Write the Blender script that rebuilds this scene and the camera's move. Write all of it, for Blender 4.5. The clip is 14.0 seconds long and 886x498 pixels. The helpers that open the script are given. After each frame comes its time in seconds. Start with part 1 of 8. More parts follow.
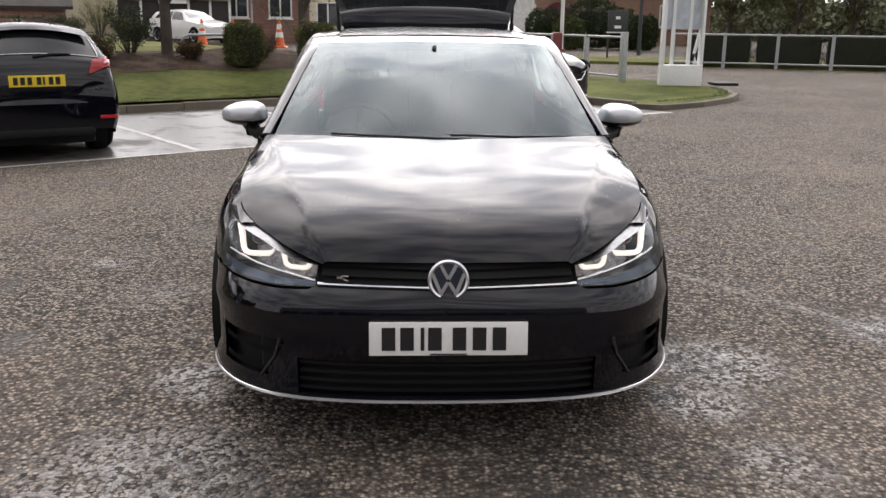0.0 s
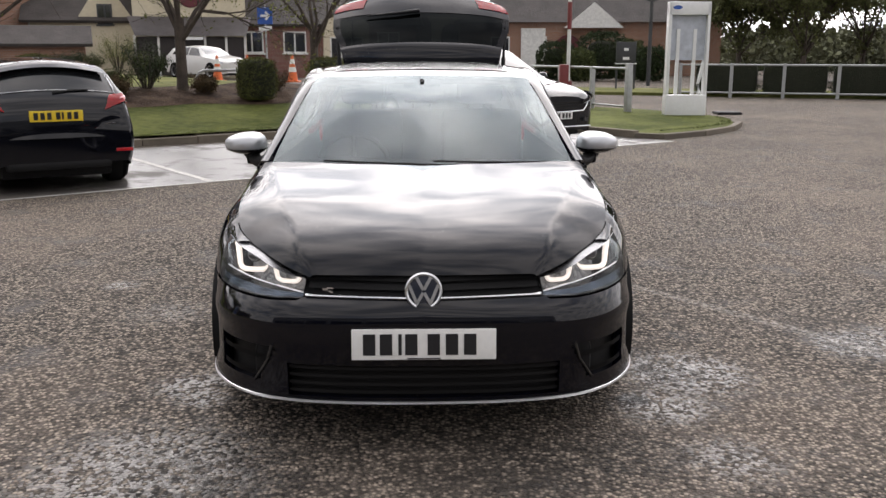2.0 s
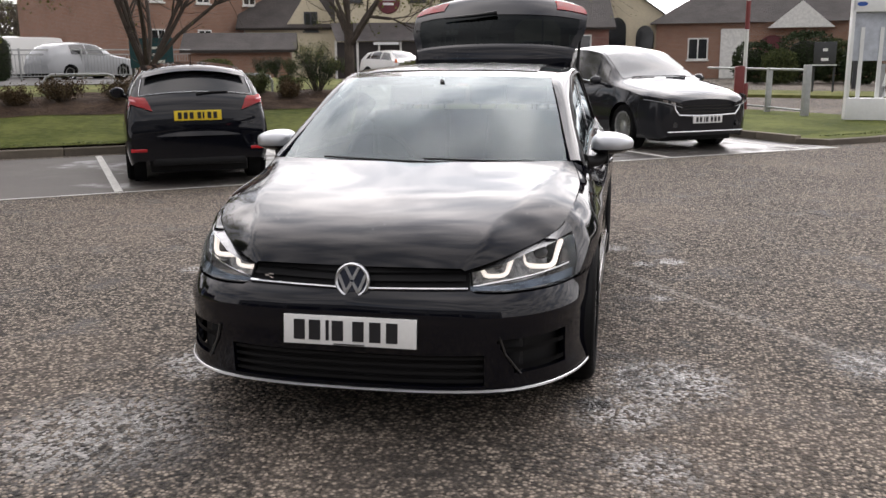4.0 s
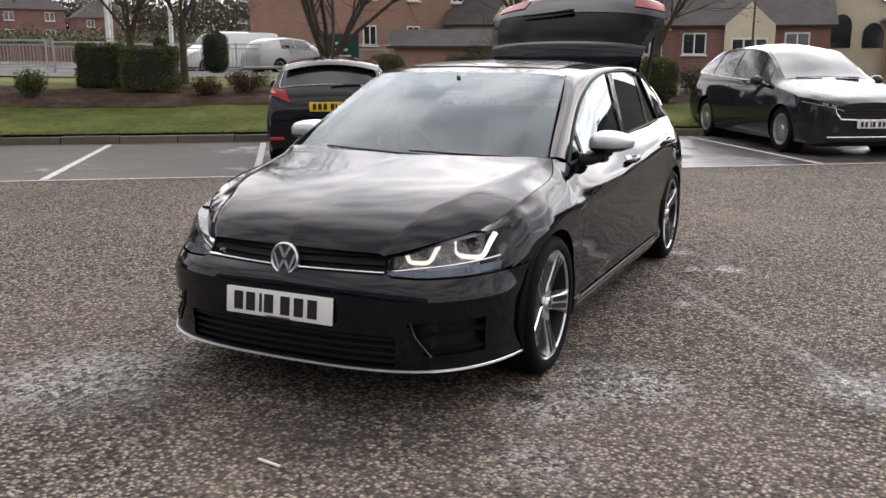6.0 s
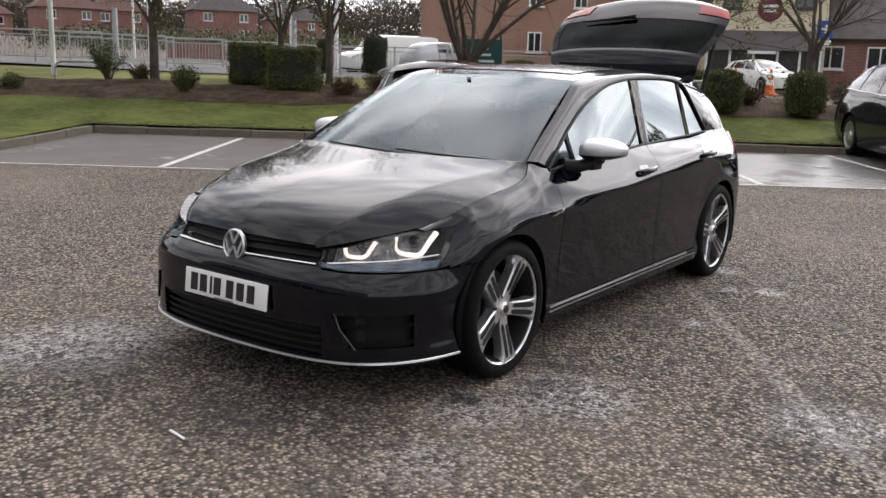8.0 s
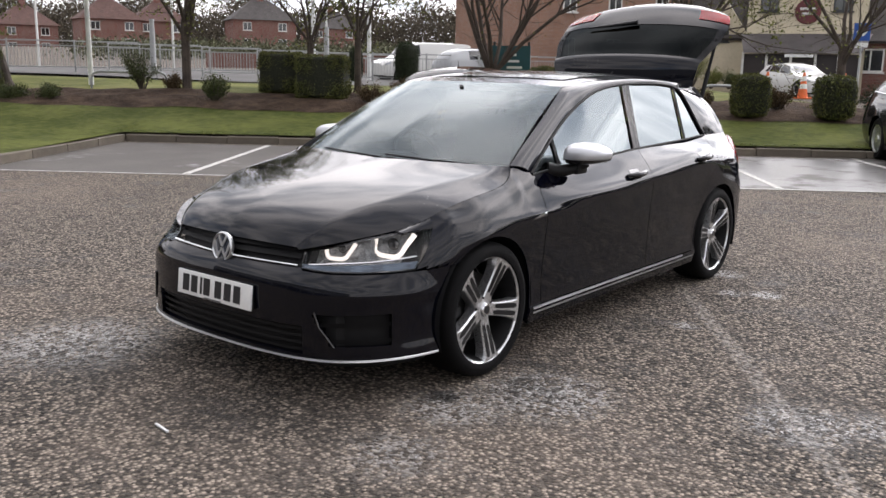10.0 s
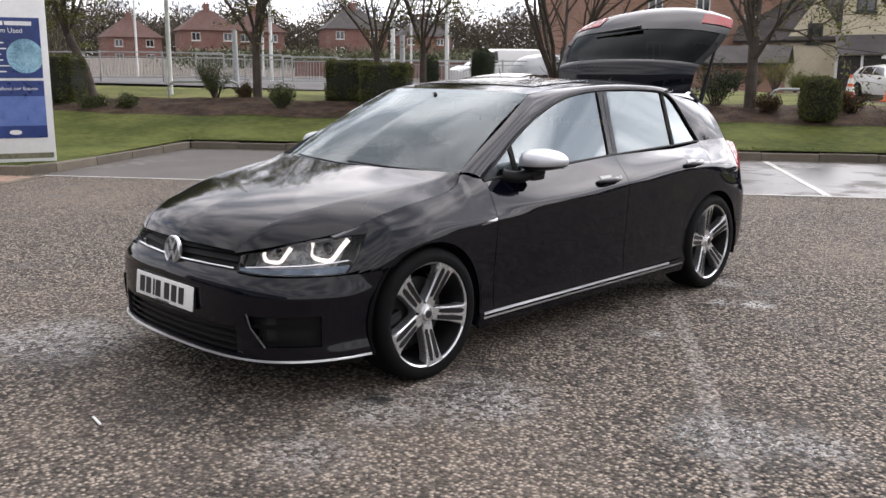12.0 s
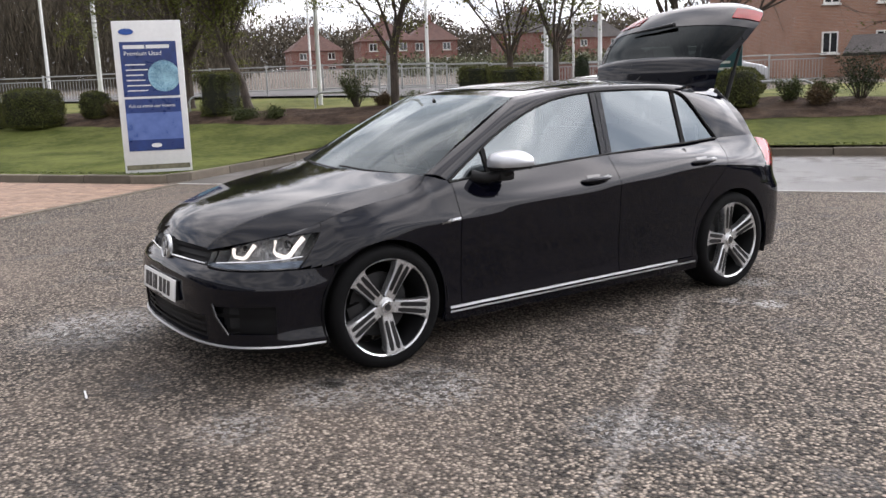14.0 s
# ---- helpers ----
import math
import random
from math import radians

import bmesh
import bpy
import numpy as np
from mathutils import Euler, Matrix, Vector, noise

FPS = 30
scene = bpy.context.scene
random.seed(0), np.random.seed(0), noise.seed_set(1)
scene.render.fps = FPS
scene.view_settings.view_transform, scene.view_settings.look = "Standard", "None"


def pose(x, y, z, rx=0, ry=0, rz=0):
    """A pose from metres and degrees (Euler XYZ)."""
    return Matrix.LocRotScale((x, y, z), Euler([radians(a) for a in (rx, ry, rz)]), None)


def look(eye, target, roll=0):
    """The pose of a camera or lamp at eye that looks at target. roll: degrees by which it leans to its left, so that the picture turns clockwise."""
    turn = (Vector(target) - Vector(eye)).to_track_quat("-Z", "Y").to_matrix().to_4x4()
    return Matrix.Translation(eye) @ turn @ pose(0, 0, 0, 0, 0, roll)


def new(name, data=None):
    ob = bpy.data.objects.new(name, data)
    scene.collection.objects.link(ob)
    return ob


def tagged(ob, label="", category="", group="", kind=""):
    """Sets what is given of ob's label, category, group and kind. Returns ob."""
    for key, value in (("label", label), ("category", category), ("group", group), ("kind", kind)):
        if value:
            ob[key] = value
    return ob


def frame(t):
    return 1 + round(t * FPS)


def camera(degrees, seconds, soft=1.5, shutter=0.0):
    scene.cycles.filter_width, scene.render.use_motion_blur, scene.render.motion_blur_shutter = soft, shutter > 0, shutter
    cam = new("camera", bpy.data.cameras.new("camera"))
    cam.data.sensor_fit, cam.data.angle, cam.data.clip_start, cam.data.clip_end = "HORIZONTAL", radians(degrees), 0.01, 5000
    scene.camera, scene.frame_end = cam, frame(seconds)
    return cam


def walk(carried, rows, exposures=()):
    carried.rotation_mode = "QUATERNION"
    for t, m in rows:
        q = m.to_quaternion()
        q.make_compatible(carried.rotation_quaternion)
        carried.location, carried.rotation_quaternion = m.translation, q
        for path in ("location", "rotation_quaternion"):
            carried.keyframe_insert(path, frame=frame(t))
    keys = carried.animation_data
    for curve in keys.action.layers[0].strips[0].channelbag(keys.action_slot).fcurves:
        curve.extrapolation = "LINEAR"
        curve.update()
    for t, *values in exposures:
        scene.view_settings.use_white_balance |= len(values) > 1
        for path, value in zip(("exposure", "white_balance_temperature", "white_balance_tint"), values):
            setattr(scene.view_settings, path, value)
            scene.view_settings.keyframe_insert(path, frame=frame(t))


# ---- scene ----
cam = camera(52.5, 14.0)
METRES, EYE, TILT, LEAN, TURN = 5.588, 1.437, 0.0, 0.0, 0.0
ROWS = [
    (0.0, 0.0, 0.0, 0.0, 0.15, -14.35, -0.57),
    (0.5, 0.0081, -0.0283, 0.0021, 0.16, -13.25, -0.32),
    (1.0, 0.0131, -0.0437, 0.0027, 0.29, -12.51, -0.04),
    (1.5, 0.0103, -0.0477, 0.0031, 0.13, -12.35, 0.19),
    (2.0, 0.026, -0.0539, 0.0023, 1.05, -12.36, 0.01),
    (2.5, 0.0655, -0.0686, 0.0017, 3.72, -12.3, 0.03),
    (3.0, 0.107, -0.0637, -0.0012, 6.79, -12.18, 0.16),
    (5.5, 0.3591, -0.0241, -0.0001, 24.74, -12.2, 0.26),
    (6.0, 0.4016, -0.0086, -0.0017, 27.69, -12.25, -0.08),
    (6.5, 0.4386, 0.0178, -0.0018, 30.9, -12.51, -0.09),
    (7.0, 0.4752, 0.0381, -0.002, 34.0, -12.49, -0.53),
    (7.5, 0.5201, 0.0526, -0.0022, 36.79, -12.07, -1.25),
    (8.0, 0.5445, 0.0783, -0.0046, 38.85, -11.98, -1.54),
    (10.5, 0.6057, 0.099, -0.0023, 41.87, -11.8, -0.84),
    (11.0, 0.6214, 0.1169, -0.0047, 43.01, -12.1, -0.69),
    (11.5, 0.6486, 0.1437, -0.0002, 44.71, -11.88, -0.42),
    (12.0, 0.6911, 0.1693, 0.0004, 47.13, -11.3, -0.31),
    (12.5, 0.7335, 0.1941, -0.0009, 49.88, -11.24, -0.11),
    (13.0, 0.7671, 0.23, -0.0012, 52.57, -11.24, 0.78),
    (13.5, 0.8079, 0.2631, 0.0012, 55.34, -11.02, 1.66),
    (14.0, 0.8462, 0.2923, 0.0018, 58.26, -10.93, 1.97),
]
walk(cam, [(t, pose(0, 0, EYE, TILT, LEAN, TURN) @ pose(METRES * x, METRES * y, METRES * z, 90 + pitch, roll, yaw)) for t, x, y, z, yaw, pitch, roll in ROWS],
     [(0.0, 0.05, 7000, 17), (6.0, 0.06, 6900, 17), (11.0, 0.22, 6750, 17), (14.0, 0.34, 6720, 17)])


# ---------- world, sun ----------
world = bpy.data.worlds.new("sky")
scene.world = world
world.use_nodes = True
wn, wl = world.node_tree.nodes, world.node_tree.links
wn.clear()
SUN_EL, SUN_AZ = 32.0, -4.0      # degrees above the horizon, degrees from +y towards +x
sky = wn.new("ShaderNodeTexSky")
sky.sky_type, sky.sun_disc = "NISHITA", False
sky.sun_elevation, sky.sun_rotation = radians(SUN_EL), radians(SUN_AZ)
sky.dust_density, sky.air_density = 0.6, 1.0
wtc = wn.new("ShaderNodeTexCoord")
wsep = wn.new("ShaderNodeSeparateXYZ")
wl.new(wtc.outputs["Generated"], wsep.inputs[0])


def wmath(op, a, b=None):
    n = wn.new("ShaderNodeMath")
    n.operation = op
    for i, v in enumerate((a, b)):
        if v is None:
            continue
        if isinstance(v, (int, float)):
            n.inputs[i].default_value = v
        else:
            wl.new(v, n.inputs[i])
    return n.outputs[0]


wz = wmath("ADD", wmath("MAXIMUM", wsep.outputs[2], 0.0), 0.18)
wcom = wn.new("ShaderNodeCombineXYZ")
wl.new(wmath("DIVIDE", wsep.outputs[0], wz), wcom.inputs[0])
wl.new(wmath("DIVIDE", wsep.outputs[1], wz), wcom.inputs[1])
cn = wn.new("ShaderNodeTexNoise")
cn.inputs["Scale"].default_value, cn.inputs["Detail"].default_value, cn.inputs["Roughness"].default_value = 0.9, 7.0, 0.55
cn.inputs["Distortion"].default_value = 0.35
wl.new(wcom.outputs[0], cn.inputs["Vector"])
cr = wn.new("ShaderNodeValToRGB")
cr.color_ramp.elements[0].position, cr.color_ramp.elements[1].position = 0.27, 0.47
wl.new(cn.outputs["Fac"], cr.inputs[0])
cn2 = wn.new("ShaderNodeTexNoise")
cn2.inputs["Scale"].default_value, cn2.inputs["Detail"].default_value = 3.2, 6.0
wl.new(wcom.outputs[0], cn2.inputs["Vector"])
cr2 = wn.new("ShaderNodeValToRGB")
cr2.color_ramp.elements[0].position, cr2.color_ramp.elements[1].position = 0.39, 0.60
cr2.color_ramp.elements[0].color, cr2.color_ramp.elements[1].color = (12.0, 13.2, 14.6, 1), (27.5, 28.2, 29.0, 1)
wl.new(cn2.outputs["Fac"], cr2.inputs[0])
# clouds shine more towards the sun
wdot = wn.new("ShaderNodeVectorMath")
wdot.operation = "DOT_PRODUCT"
wl.new(wtc.outputs["Generated"], wdot.inputs[0])
wdot.inputs[1].default_value = (math.cos(radians(SUN_EL)) * math.sin(radians(SUN_AZ)), math.cos(radians(SUN_EL)) * math.cos(radians(SUN_AZ)), math.sin(radians(SUN_EL)))
wtow = wmath("MAXIMUM", wdot.outputs["Value"], 0.0)
wgain = wmath("ADD", wmath("ADD", wmath("MULTIPLY", wmath("POWER", wtow, 3.0), 1.05), 0.38), wmath("MULTIPLY", wmath("POWER", wtow, 12.0), 0.5))
wsc = wn.new("ShaderNodeVectorMath")
wsc.operation = "SCALE"
wl.new(cr2.outputs[0], wsc.inputs[0])
wl.new(wgain, wsc.inputs["Scale"])
wmix = wn.new("ShaderNodeMix")
wmix.data_type = "RGBA"
wl.new(cr.outputs[0], wmix.inputs["Factor"])
wl.new(sky.outputs[0], wmix.inputs["A"])
wl.new(wsc.outputs[0], wmix.inputs["B"])
wbg = wn.new("ShaderNodeBackground")
wbg.inputs["Strength"].default_value = 0.135
wl.new(wmix.outputs["Result"], wbg.inputs["Color"])
wout = wn.new("ShaderNodeOutputWorld")
wl.new(wbg.outputs[0], wout.inputs[0])
sun = new("sun", bpy.data.lights.new("sun", "SUN"))
sun.data.energy, sun.data.angle, sun.data.color = 0.6, radians(100), (1.0, 0.985, 0.96)
_e, _a = radians(SUN_EL), radians(SUN_AZ)
sun.matrix_world = look((math.cos(_e) * math.sin(_a) * 50, math.cos(_e) * math.cos(_a) * 50, math.sin(_e) * 50), (0, 0, 0))
tagged(sun, "pale spring sun behind thin cloud", "sun")


# ---------- materials ----------
def nodes_of(name):
    m = bpy.data.materials.new(name)
    m.use_nodes = True
    return m, m.node_tree.nodes, m.node_tree.links, m.node_tree.nodes["Principled BSDF"]


def noise_node(n, l, vec, scale, detail=4.0, rough=0.55):
    t = n.new("ShaderNodeTexNoise")
    t.inputs["Scale"].default_value, t.inputs["Detail"].default_value, t.inputs["Roughness"].default_value = scale, detail, rough
    l.new(vec, t.inputs["Vector"])
    return t.outputs["Fac"]


def mathn(n, l, op, a, b=0.0, clamp=False):
    m = n.new("ShaderNodeMath")
    m.operation, m.use_clamp = op, clamp
    for i, v in enumerate((a, b)):
        if isinstance(v, (int, float)):
            m.inputs[i].default_value = v
        else:
            l.new(v, m.inputs[i])
    return m.outputs[0]


def ramp(n, l, fac, lo, hi):
    r = n.new("ShaderNodeMapRange")
    r.interpolation_type = "SMOOTHSTEP"
    r.inputs["From Min"].default_value, r.inputs["From Max"].default_value = lo, hi
    l.new(fac, r.inputs["Value"])
    return r.outputs["Result"]


def mixc(n, l, fac, a, b):
    m = n.new("ShaderNodeMix")
    m.data_type = "RGBA"
    if isinstance(fac, (int, float)):
        m.inputs["Factor"].default_value = fac
    else:
        l.new(fac, m.inputs["Factor"])
    for k, v in (("A", a), ("B", b)):
        if isinstance(v, tuple):
            m.inputs[k].default_value = (*v[:3], 1)
        else:
            l.new(v, m.inputs[k])
    return m.outputs["Result"]


def mat(name, col, rough=0.5, metal=0.0, var=0.18, scale=6.0, bump=0.0, bscale=60.0, coat=0.0, rand=0.0, col2=None, island=False, spec=0.5):
    """A plain surface whose colour varies at two scales, with a fine relief."""
    m, n, l, p = nodes_of(name)
    tc = n.new("ShaderNodeTexCoord").outputs["Object"]
    a, b = noise_node(n, l, tc, scale), noise_node(n, l, tc, scale * 9)
    f = mathn(n, l, "ADD", mathn(n, l, "MULTIPLY", a, 0.6), mathn(n, l, "MULTIPLY", b, 0.4))
    f = ramp(n, l, f, 0.3, 0.7)
    dark = tuple(c * (1 - var) for c in col)
    lite = tuple(min(1, c * (1 + var)) for c in (col2 or col))
    c = mixc(n, l, f, dark, lite)
    if rand:
        if island:
            r = n.new("ShaderNodeNewGeometry").outputs["Random Per Island"]
        else:
            r = n.new("ShaderNodeObjectInfo").outputs["Random"]
        hsv = n.new("ShaderNodeHueSaturation")
        l.new(c, hsv.inputs["Color"])
        l.new(mathn(n, l, "ADD", mathn(n, l, "MULTIPLY", r, 2 * rand), 1 - rand), hsv.inputs["Value"])
        c = hsv.outputs["Color"]
    l.new(c, p.inputs["Base Color"])
    p.inputs["Metallic"].default_value = metal
    p.inputs["Specular IOR Level"].default_value = spec
    l.new(mathn(n, l, "ADD", mathn(n, l, "MULTIPLY", b, 0.2), rough - 0.1, True), p.inputs["Roughness"])
    if coat:
        p.inputs["Coat Weight"].default_value, p.inputs["Coat Roughness"].default_value = coat, 0.03
    if bump:
        bn = n.new("ShaderNodeBump")
        bn.inputs["Strength"].default_value, bn.inputs["Distance"].default_value = bump, 1.0 / bscale
        l.new(noise_node(n, l, tc, bscale), bn.inputs["Height"])
        l.new(bn.outputs[0], p.inputs["Normal"])
    return m


def paint(name, col, flake=0.008, specks=True):
    """Clear-coated car paint, with dried rain specks."""
    m, n, l, p = nodes_of(name)
    tc = n.new("ShaderNodeTexCoord").outputs["Object"]
    fl = noise_node(n, l, tc, 900, 1)
    c = mixc(n, l, mathn(n, l, "MULTIPLY", ramp(n, l, fl, 0.6, 0.8), flake * 10, True), col, tuple(min(1, q + flake) for q in col))
    dust = ramp(n, l, noise_node(n, l, tc, 5, 6, 0.7), 0.5, 0.8)
    c = mixc(n, l, mathn(n, l, "MULTIPLY", dust, 0.002), c, (0.3, 0.28, 0.25))
    p.inputs["Specular IOR Level"].default_value = 0.0
    if specks:
        nz = n.new("ShaderNodeSeparateXYZ")
        l.new(n.new("ShaderNodeTexCoord").outputs["Normal"], nz.inputs[0])
        upward = ramp(n, l, nz.outputs[2], 0.75, 0.9)
        v = n.new("ShaderNodeTexVoronoi")
        v.inputs["Scale"].default_value = 45
        l.new(tc, v.inputs["Vector"])
        dot = mathn(n, l, "MULTIPLY", mathn(n, l, "LESS_THAN", v.outputs["Distance"], 0.13), mathn(n, l, "MULTIPLY", ramp(n, l, noise_node(n, l, tc, 4, 2), 0.52, 0.6), upward))
        c = mixc(n, l, mathn(n, l, "MULTIPLY", dot, 0.5), c, (0.05, 0.045, 0.04))
        l.new(mathn(n, l, "ADD", mathn(n, l, "MULTIPLY", dot, 0.3), 0.055), p.inputs["Coat Roughness"])
    else:
        p.inputs["Coat Roughness"].default_value = 0.04
    l.new(c, p.inputs["Base Color"])
    p.inputs["Roughness"].default_value, p.inputs["Metallic"].default_value = 0.35, 0.0
    p.inputs["Coat Weight"].default_value, p.inputs["Coat IOR"].default_value = 1.0, 1.43
    return m


def glass(name, tint, ior=1.7, haze=0.0):
    """Sheet glass: what lies behind shows tinted, and the gloss grows towards grazing angles."""
    m, n, l, p = nodes_of(name)
    n.remove(p)
    fr = n.new("ShaderNodeFresnel")
    fr.inputs["IOR"].default_value = ior
    tr, gl, mx = n.new("ShaderNodeBsdfTransparent"), n.new("ShaderNodeBsdfGlossy"), n.new("ShaderNodeMixShader")
    tr.inputs["Color"].default_value = (*tint, 1)
    gl.inputs["Roughness"].default_value = 0.015
    gl.inputs["Color"].default_value = (0.86, 0.95, 0.98, 1)
    l.new(fr.outputs[0], mx.inputs[0])
    l.new(tr.outputs[0], mx.inputs[1])
    l.new(gl.outputs[0], mx.inputs[2])
    out = mx.outputs[0]
    if haze:
        df, mh = n.new("ShaderNodeBsdfDiffuse"), n.new("ShaderNodeMixShader")
        tc = n.new("ShaderNodeTexCoord").outputs["Object"]
        df.inputs["Color"].default_value = (0.6, 0.62, 0.6, 1)
        l.new(mathn(n, l, "MULTIPLY", ramp(n, l, noise_node(n, l, tc, 3, 5), 0.2, 0.8), haze), mh.inputs[0])
        l.new(out, mh.inputs[1])
        l.new(df.outputs[0], mh.inputs[2])
        out = mh.outputs[0]
    l.new(out, n["Material Output"].inputs[0])
    return m


def glow(name, col, strength):
    m, n, l, p = nodes_of(name)
    p.inputs["Base Color"].default_value = (*col, 1)
    p.inputs["Emission Color"].default_value = (*col, 1)
    p.inputs["Emission Strength"].default_value = strength
    return m


BLACK_PAINT = paint("black_pearl_paint", (0.0012, 0.0015, 0.0042), 0.0)
DARK_PAINT = paint("panther_black_paint", (0.004, 0.0045, 0.007), specks=False)
GREY_PAINT = paint("dark_grey_paint", (0.016, 0.017, 0.02), specks=False)
WHITE_PAINT = paint("white_car_paint", (0.62, 0.62, 0.6), specks=False)
SILVER_PAINT = paint("silver_car_paint", (0.35, 0.36, 0.37), specks=False)
BLUE_PAINT = paint("blue_car_paint", (0.02, 0.12, 0.22), specks=False)
SCREEN_GLASS = glass("windscreen_glass", (0.52, 0.60, 0.55), 1.62, 0.035)
SIDE_GLASS = glass("green_side_glass", (0.36, 0.44, 0.42), 2.3)
PRIVACY_GLASS = glass("privacy_glass", (0.08, 0.09, 0.09), 2.3)
LENS_GLASS = glass("clear_lens", (0.95, 0.95, 0.95), 1.2)
PLASTIC = mat("black_plastic", (0.008, 0.008, 0.0085), 0.55, bump=0.1, bscale=400, spec=0.2)
GLOSS_BLACK = mat("gloss_black", (0.006, 0.006, 0.007), 0.2, coat=0.6)
RUBBER = mat("tyre_rubber", (0.0025, 0.0025, 0.0028), 0.8, bump=0.3, bscale=150, scale=12, spec=0.15)
CHROME = mat("chrome", (0.75, 0.76, 0.78), 0.16, 1.0, var=0.06)
SATIN = mat("satin_aluminium", (0.62, 0.63, 0.64), 0.32, 1.0, var=0.08)
MIRROR_CAP = mat("matt_silver_cap", (0.47, 0.48, 0.50), 0.38, 0.7, var=0.05)
ALLOY = mat("machined_alloy", (0.62, 0.63, 0.64), 0.28, 0.9, var=0.06, scale=30)
RIM_BLACK = mat("rim_black", (0.006, 0.006, 0.0065), 0.5, spec=0.3)
DISC_STEEL = mat("brake_disc", (0.035, 0.035, 0.036), 0.5, 0.6)
CLOTH = mat("seat_cloth", (0.02, 0.02, 0.022), 0.85, bump=0.2, bscale=500)
TRIM_GREY = mat("cabin_trim", (0.03, 0.03, 0.032), 0.7)
PLATE_WHITE = mat("plate_white", (0.72, 0.72, 0.7), 0.35, var=0.05)
PLATE_YELLOW = mat("plate_yellow", (0.7, 0.5, 0.03), 0.35, var=0.05)
INK = mat("plate_ink", (0.01, 0.01, 0.012), 0.4)
RED_LENS = mat("red_lens", (0.45, 0.01, 0.015), 0.15, coat=0.8)
DRL = glow("daytime_light", (1.0, 0.95, 0.88), 0.85)
LAMP_TRIM = mat("lamp_trim", (0.12, 0.12, 0.125), 0.25, 0.7, var=0.3, scale=30)
BLUE_REFLECTOR = mat("blue_grey_reflector", (0.10, 0.125, 0.16), 0.25, 0.5, var=0.5, scale=18)
LAMP_BLACK = mat("lamp_housing", (0.42, 0.43, 0.44), 0.3, 0.4, var=0.6, scale=22, bump=1.0, bscale=35)


# ---------- mesh helpers ----------
def mesh_ob(name, bm, material, m=None, parent=None, smooth=True, label="", angle=35):
    bmesh.ops.recalc_face_normals(bm, faces=bm.faces[:])
    me = bpy.data.meshes.new(name)
    bm.to_mesh(me)
    bm.free()
    ob = new(name, me)
    if material is not None:
        me.materials.append(material)
    if smooth:
        me.polygons.foreach_set("use_smooth", [True] * len(me.polygons))
        me.set_sharp_from_angle(angle=radians(angle))
    if parent is not None:
        ob.parent = parent
    if m is not None:
        ob.matrix_local = m
    if label:
        ob["label"] = label
    return ob


def part(name, bm, material, parent, label="", smooth=True, m=None):
    return mesh_ob(name, bm, material, m, parent, smooth, label)


def empty(name, m, label, category, group=""):
    ob = new(name)
    ob.matrix_world = m
    ob.empty_display_size = 0.1
    return tagged(ob, label, category, group)


def box(bm, x0, y0, z0, x1, y1, z1, bevel=0.0, m=None):
    r = bmesh.ops.create_cube(bm, size=1.0)
    v = r["verts"]
    t = Matrix.Translation(((x0 + x1) / 2, (y0 + y1) / 2, (z0 + z1) / 2)) @ Matrix.Diagonal((abs(x1 - x0), abs(y1 - y0), abs(z1 - z0), 1))
    bmesh.ops.transform(bm, matrix=t, verts=v)
    if bevel:
        es = list({e for q in v for e in q.link_edges})
        r = bmesh.ops.bevel(bm, geom=es, offset=bevel, segments=2, affect="EDGES", profile=0.6)
        v = list({q for fc in r["faces"] for q in fc.verts} | {q for q in v if q.is_valid})
    if m is not None:
        bmesh.ops.transform(bm, matrix=m, verts=[q for q in v if q.is_valid])
    return bm


def cyl(bm, p, q, r0, r1=None, seg=12):
    p, q = Vector(p), Vector(q)
    d = q - p
    m = Matrix.Translation((p + q) / 2) @ d.to_track_quat("Z", "Y").to_matrix().to_4x4()
    bmesh.ops.create_cone(bm, cap_ends=True, segments=seg, radius1=r0, radius2=r0 if r1 is None else r1, depth=d.length, matrix=m)
    return bm


def tube(bm, pts, r, seg=8, closed=False):
    """A round bar along a line of points."""
    pts = [Vector(p) for p in pts]
    rings = []
    for i, p in enumerate(pts):
        a, b = pts[max(i - 1, 0)], pts[min(i + 1, len(pts) - 1)]
        if closed:
            a, b = pts[i - 1], pts[(i + 1) % len(pts)]
        q = (b - a).to_track_quat("Z", "Y")
        rr = r[i] if isinstance(r, (list, tuple)) else r
        rings.append([bm.verts.new(p + q @ Vector((rr * math.cos(2 * math.pi * k / seg), rr * math.sin(2 * math.pi * k / seg), 0))) for k in range(seg)])
    for i in range(len(rings) - (0 if closed else 1)):
        a, b = rings[i], rings[(i + 1) % len(rings)]
        for k in range(seg):
            bm.faces.new((a[k], a[(k + 1) % seg], b[(k + 1) % seg], b[k]))
    if not closed:
        bm.faces.new(rings[0][::-1])
        bm.faces.new(rings[-1])
    return bm


def lathe(bm, prof, seg=48, axis="X"):
    """A turned ring: prof is (radius, along)."""
    rings = []
    for k in range(seg):
        a = 2 * math.pi * k / seg
        rings.append([bm.verts.new((h, r * math.cos(a), r * math.sin(a)) if axis == "X" else (r * math.cos(a), r * math.sin(a), h)) for r, h in prof])
    for k in range(seg):
        a, b = rings[k], rings[(k + 1) % seg]
        for i in range(len(prof) - 1):
            bm.faces.new((a[i], a[i + 1], b[i + 1], b[i]))
    return bm


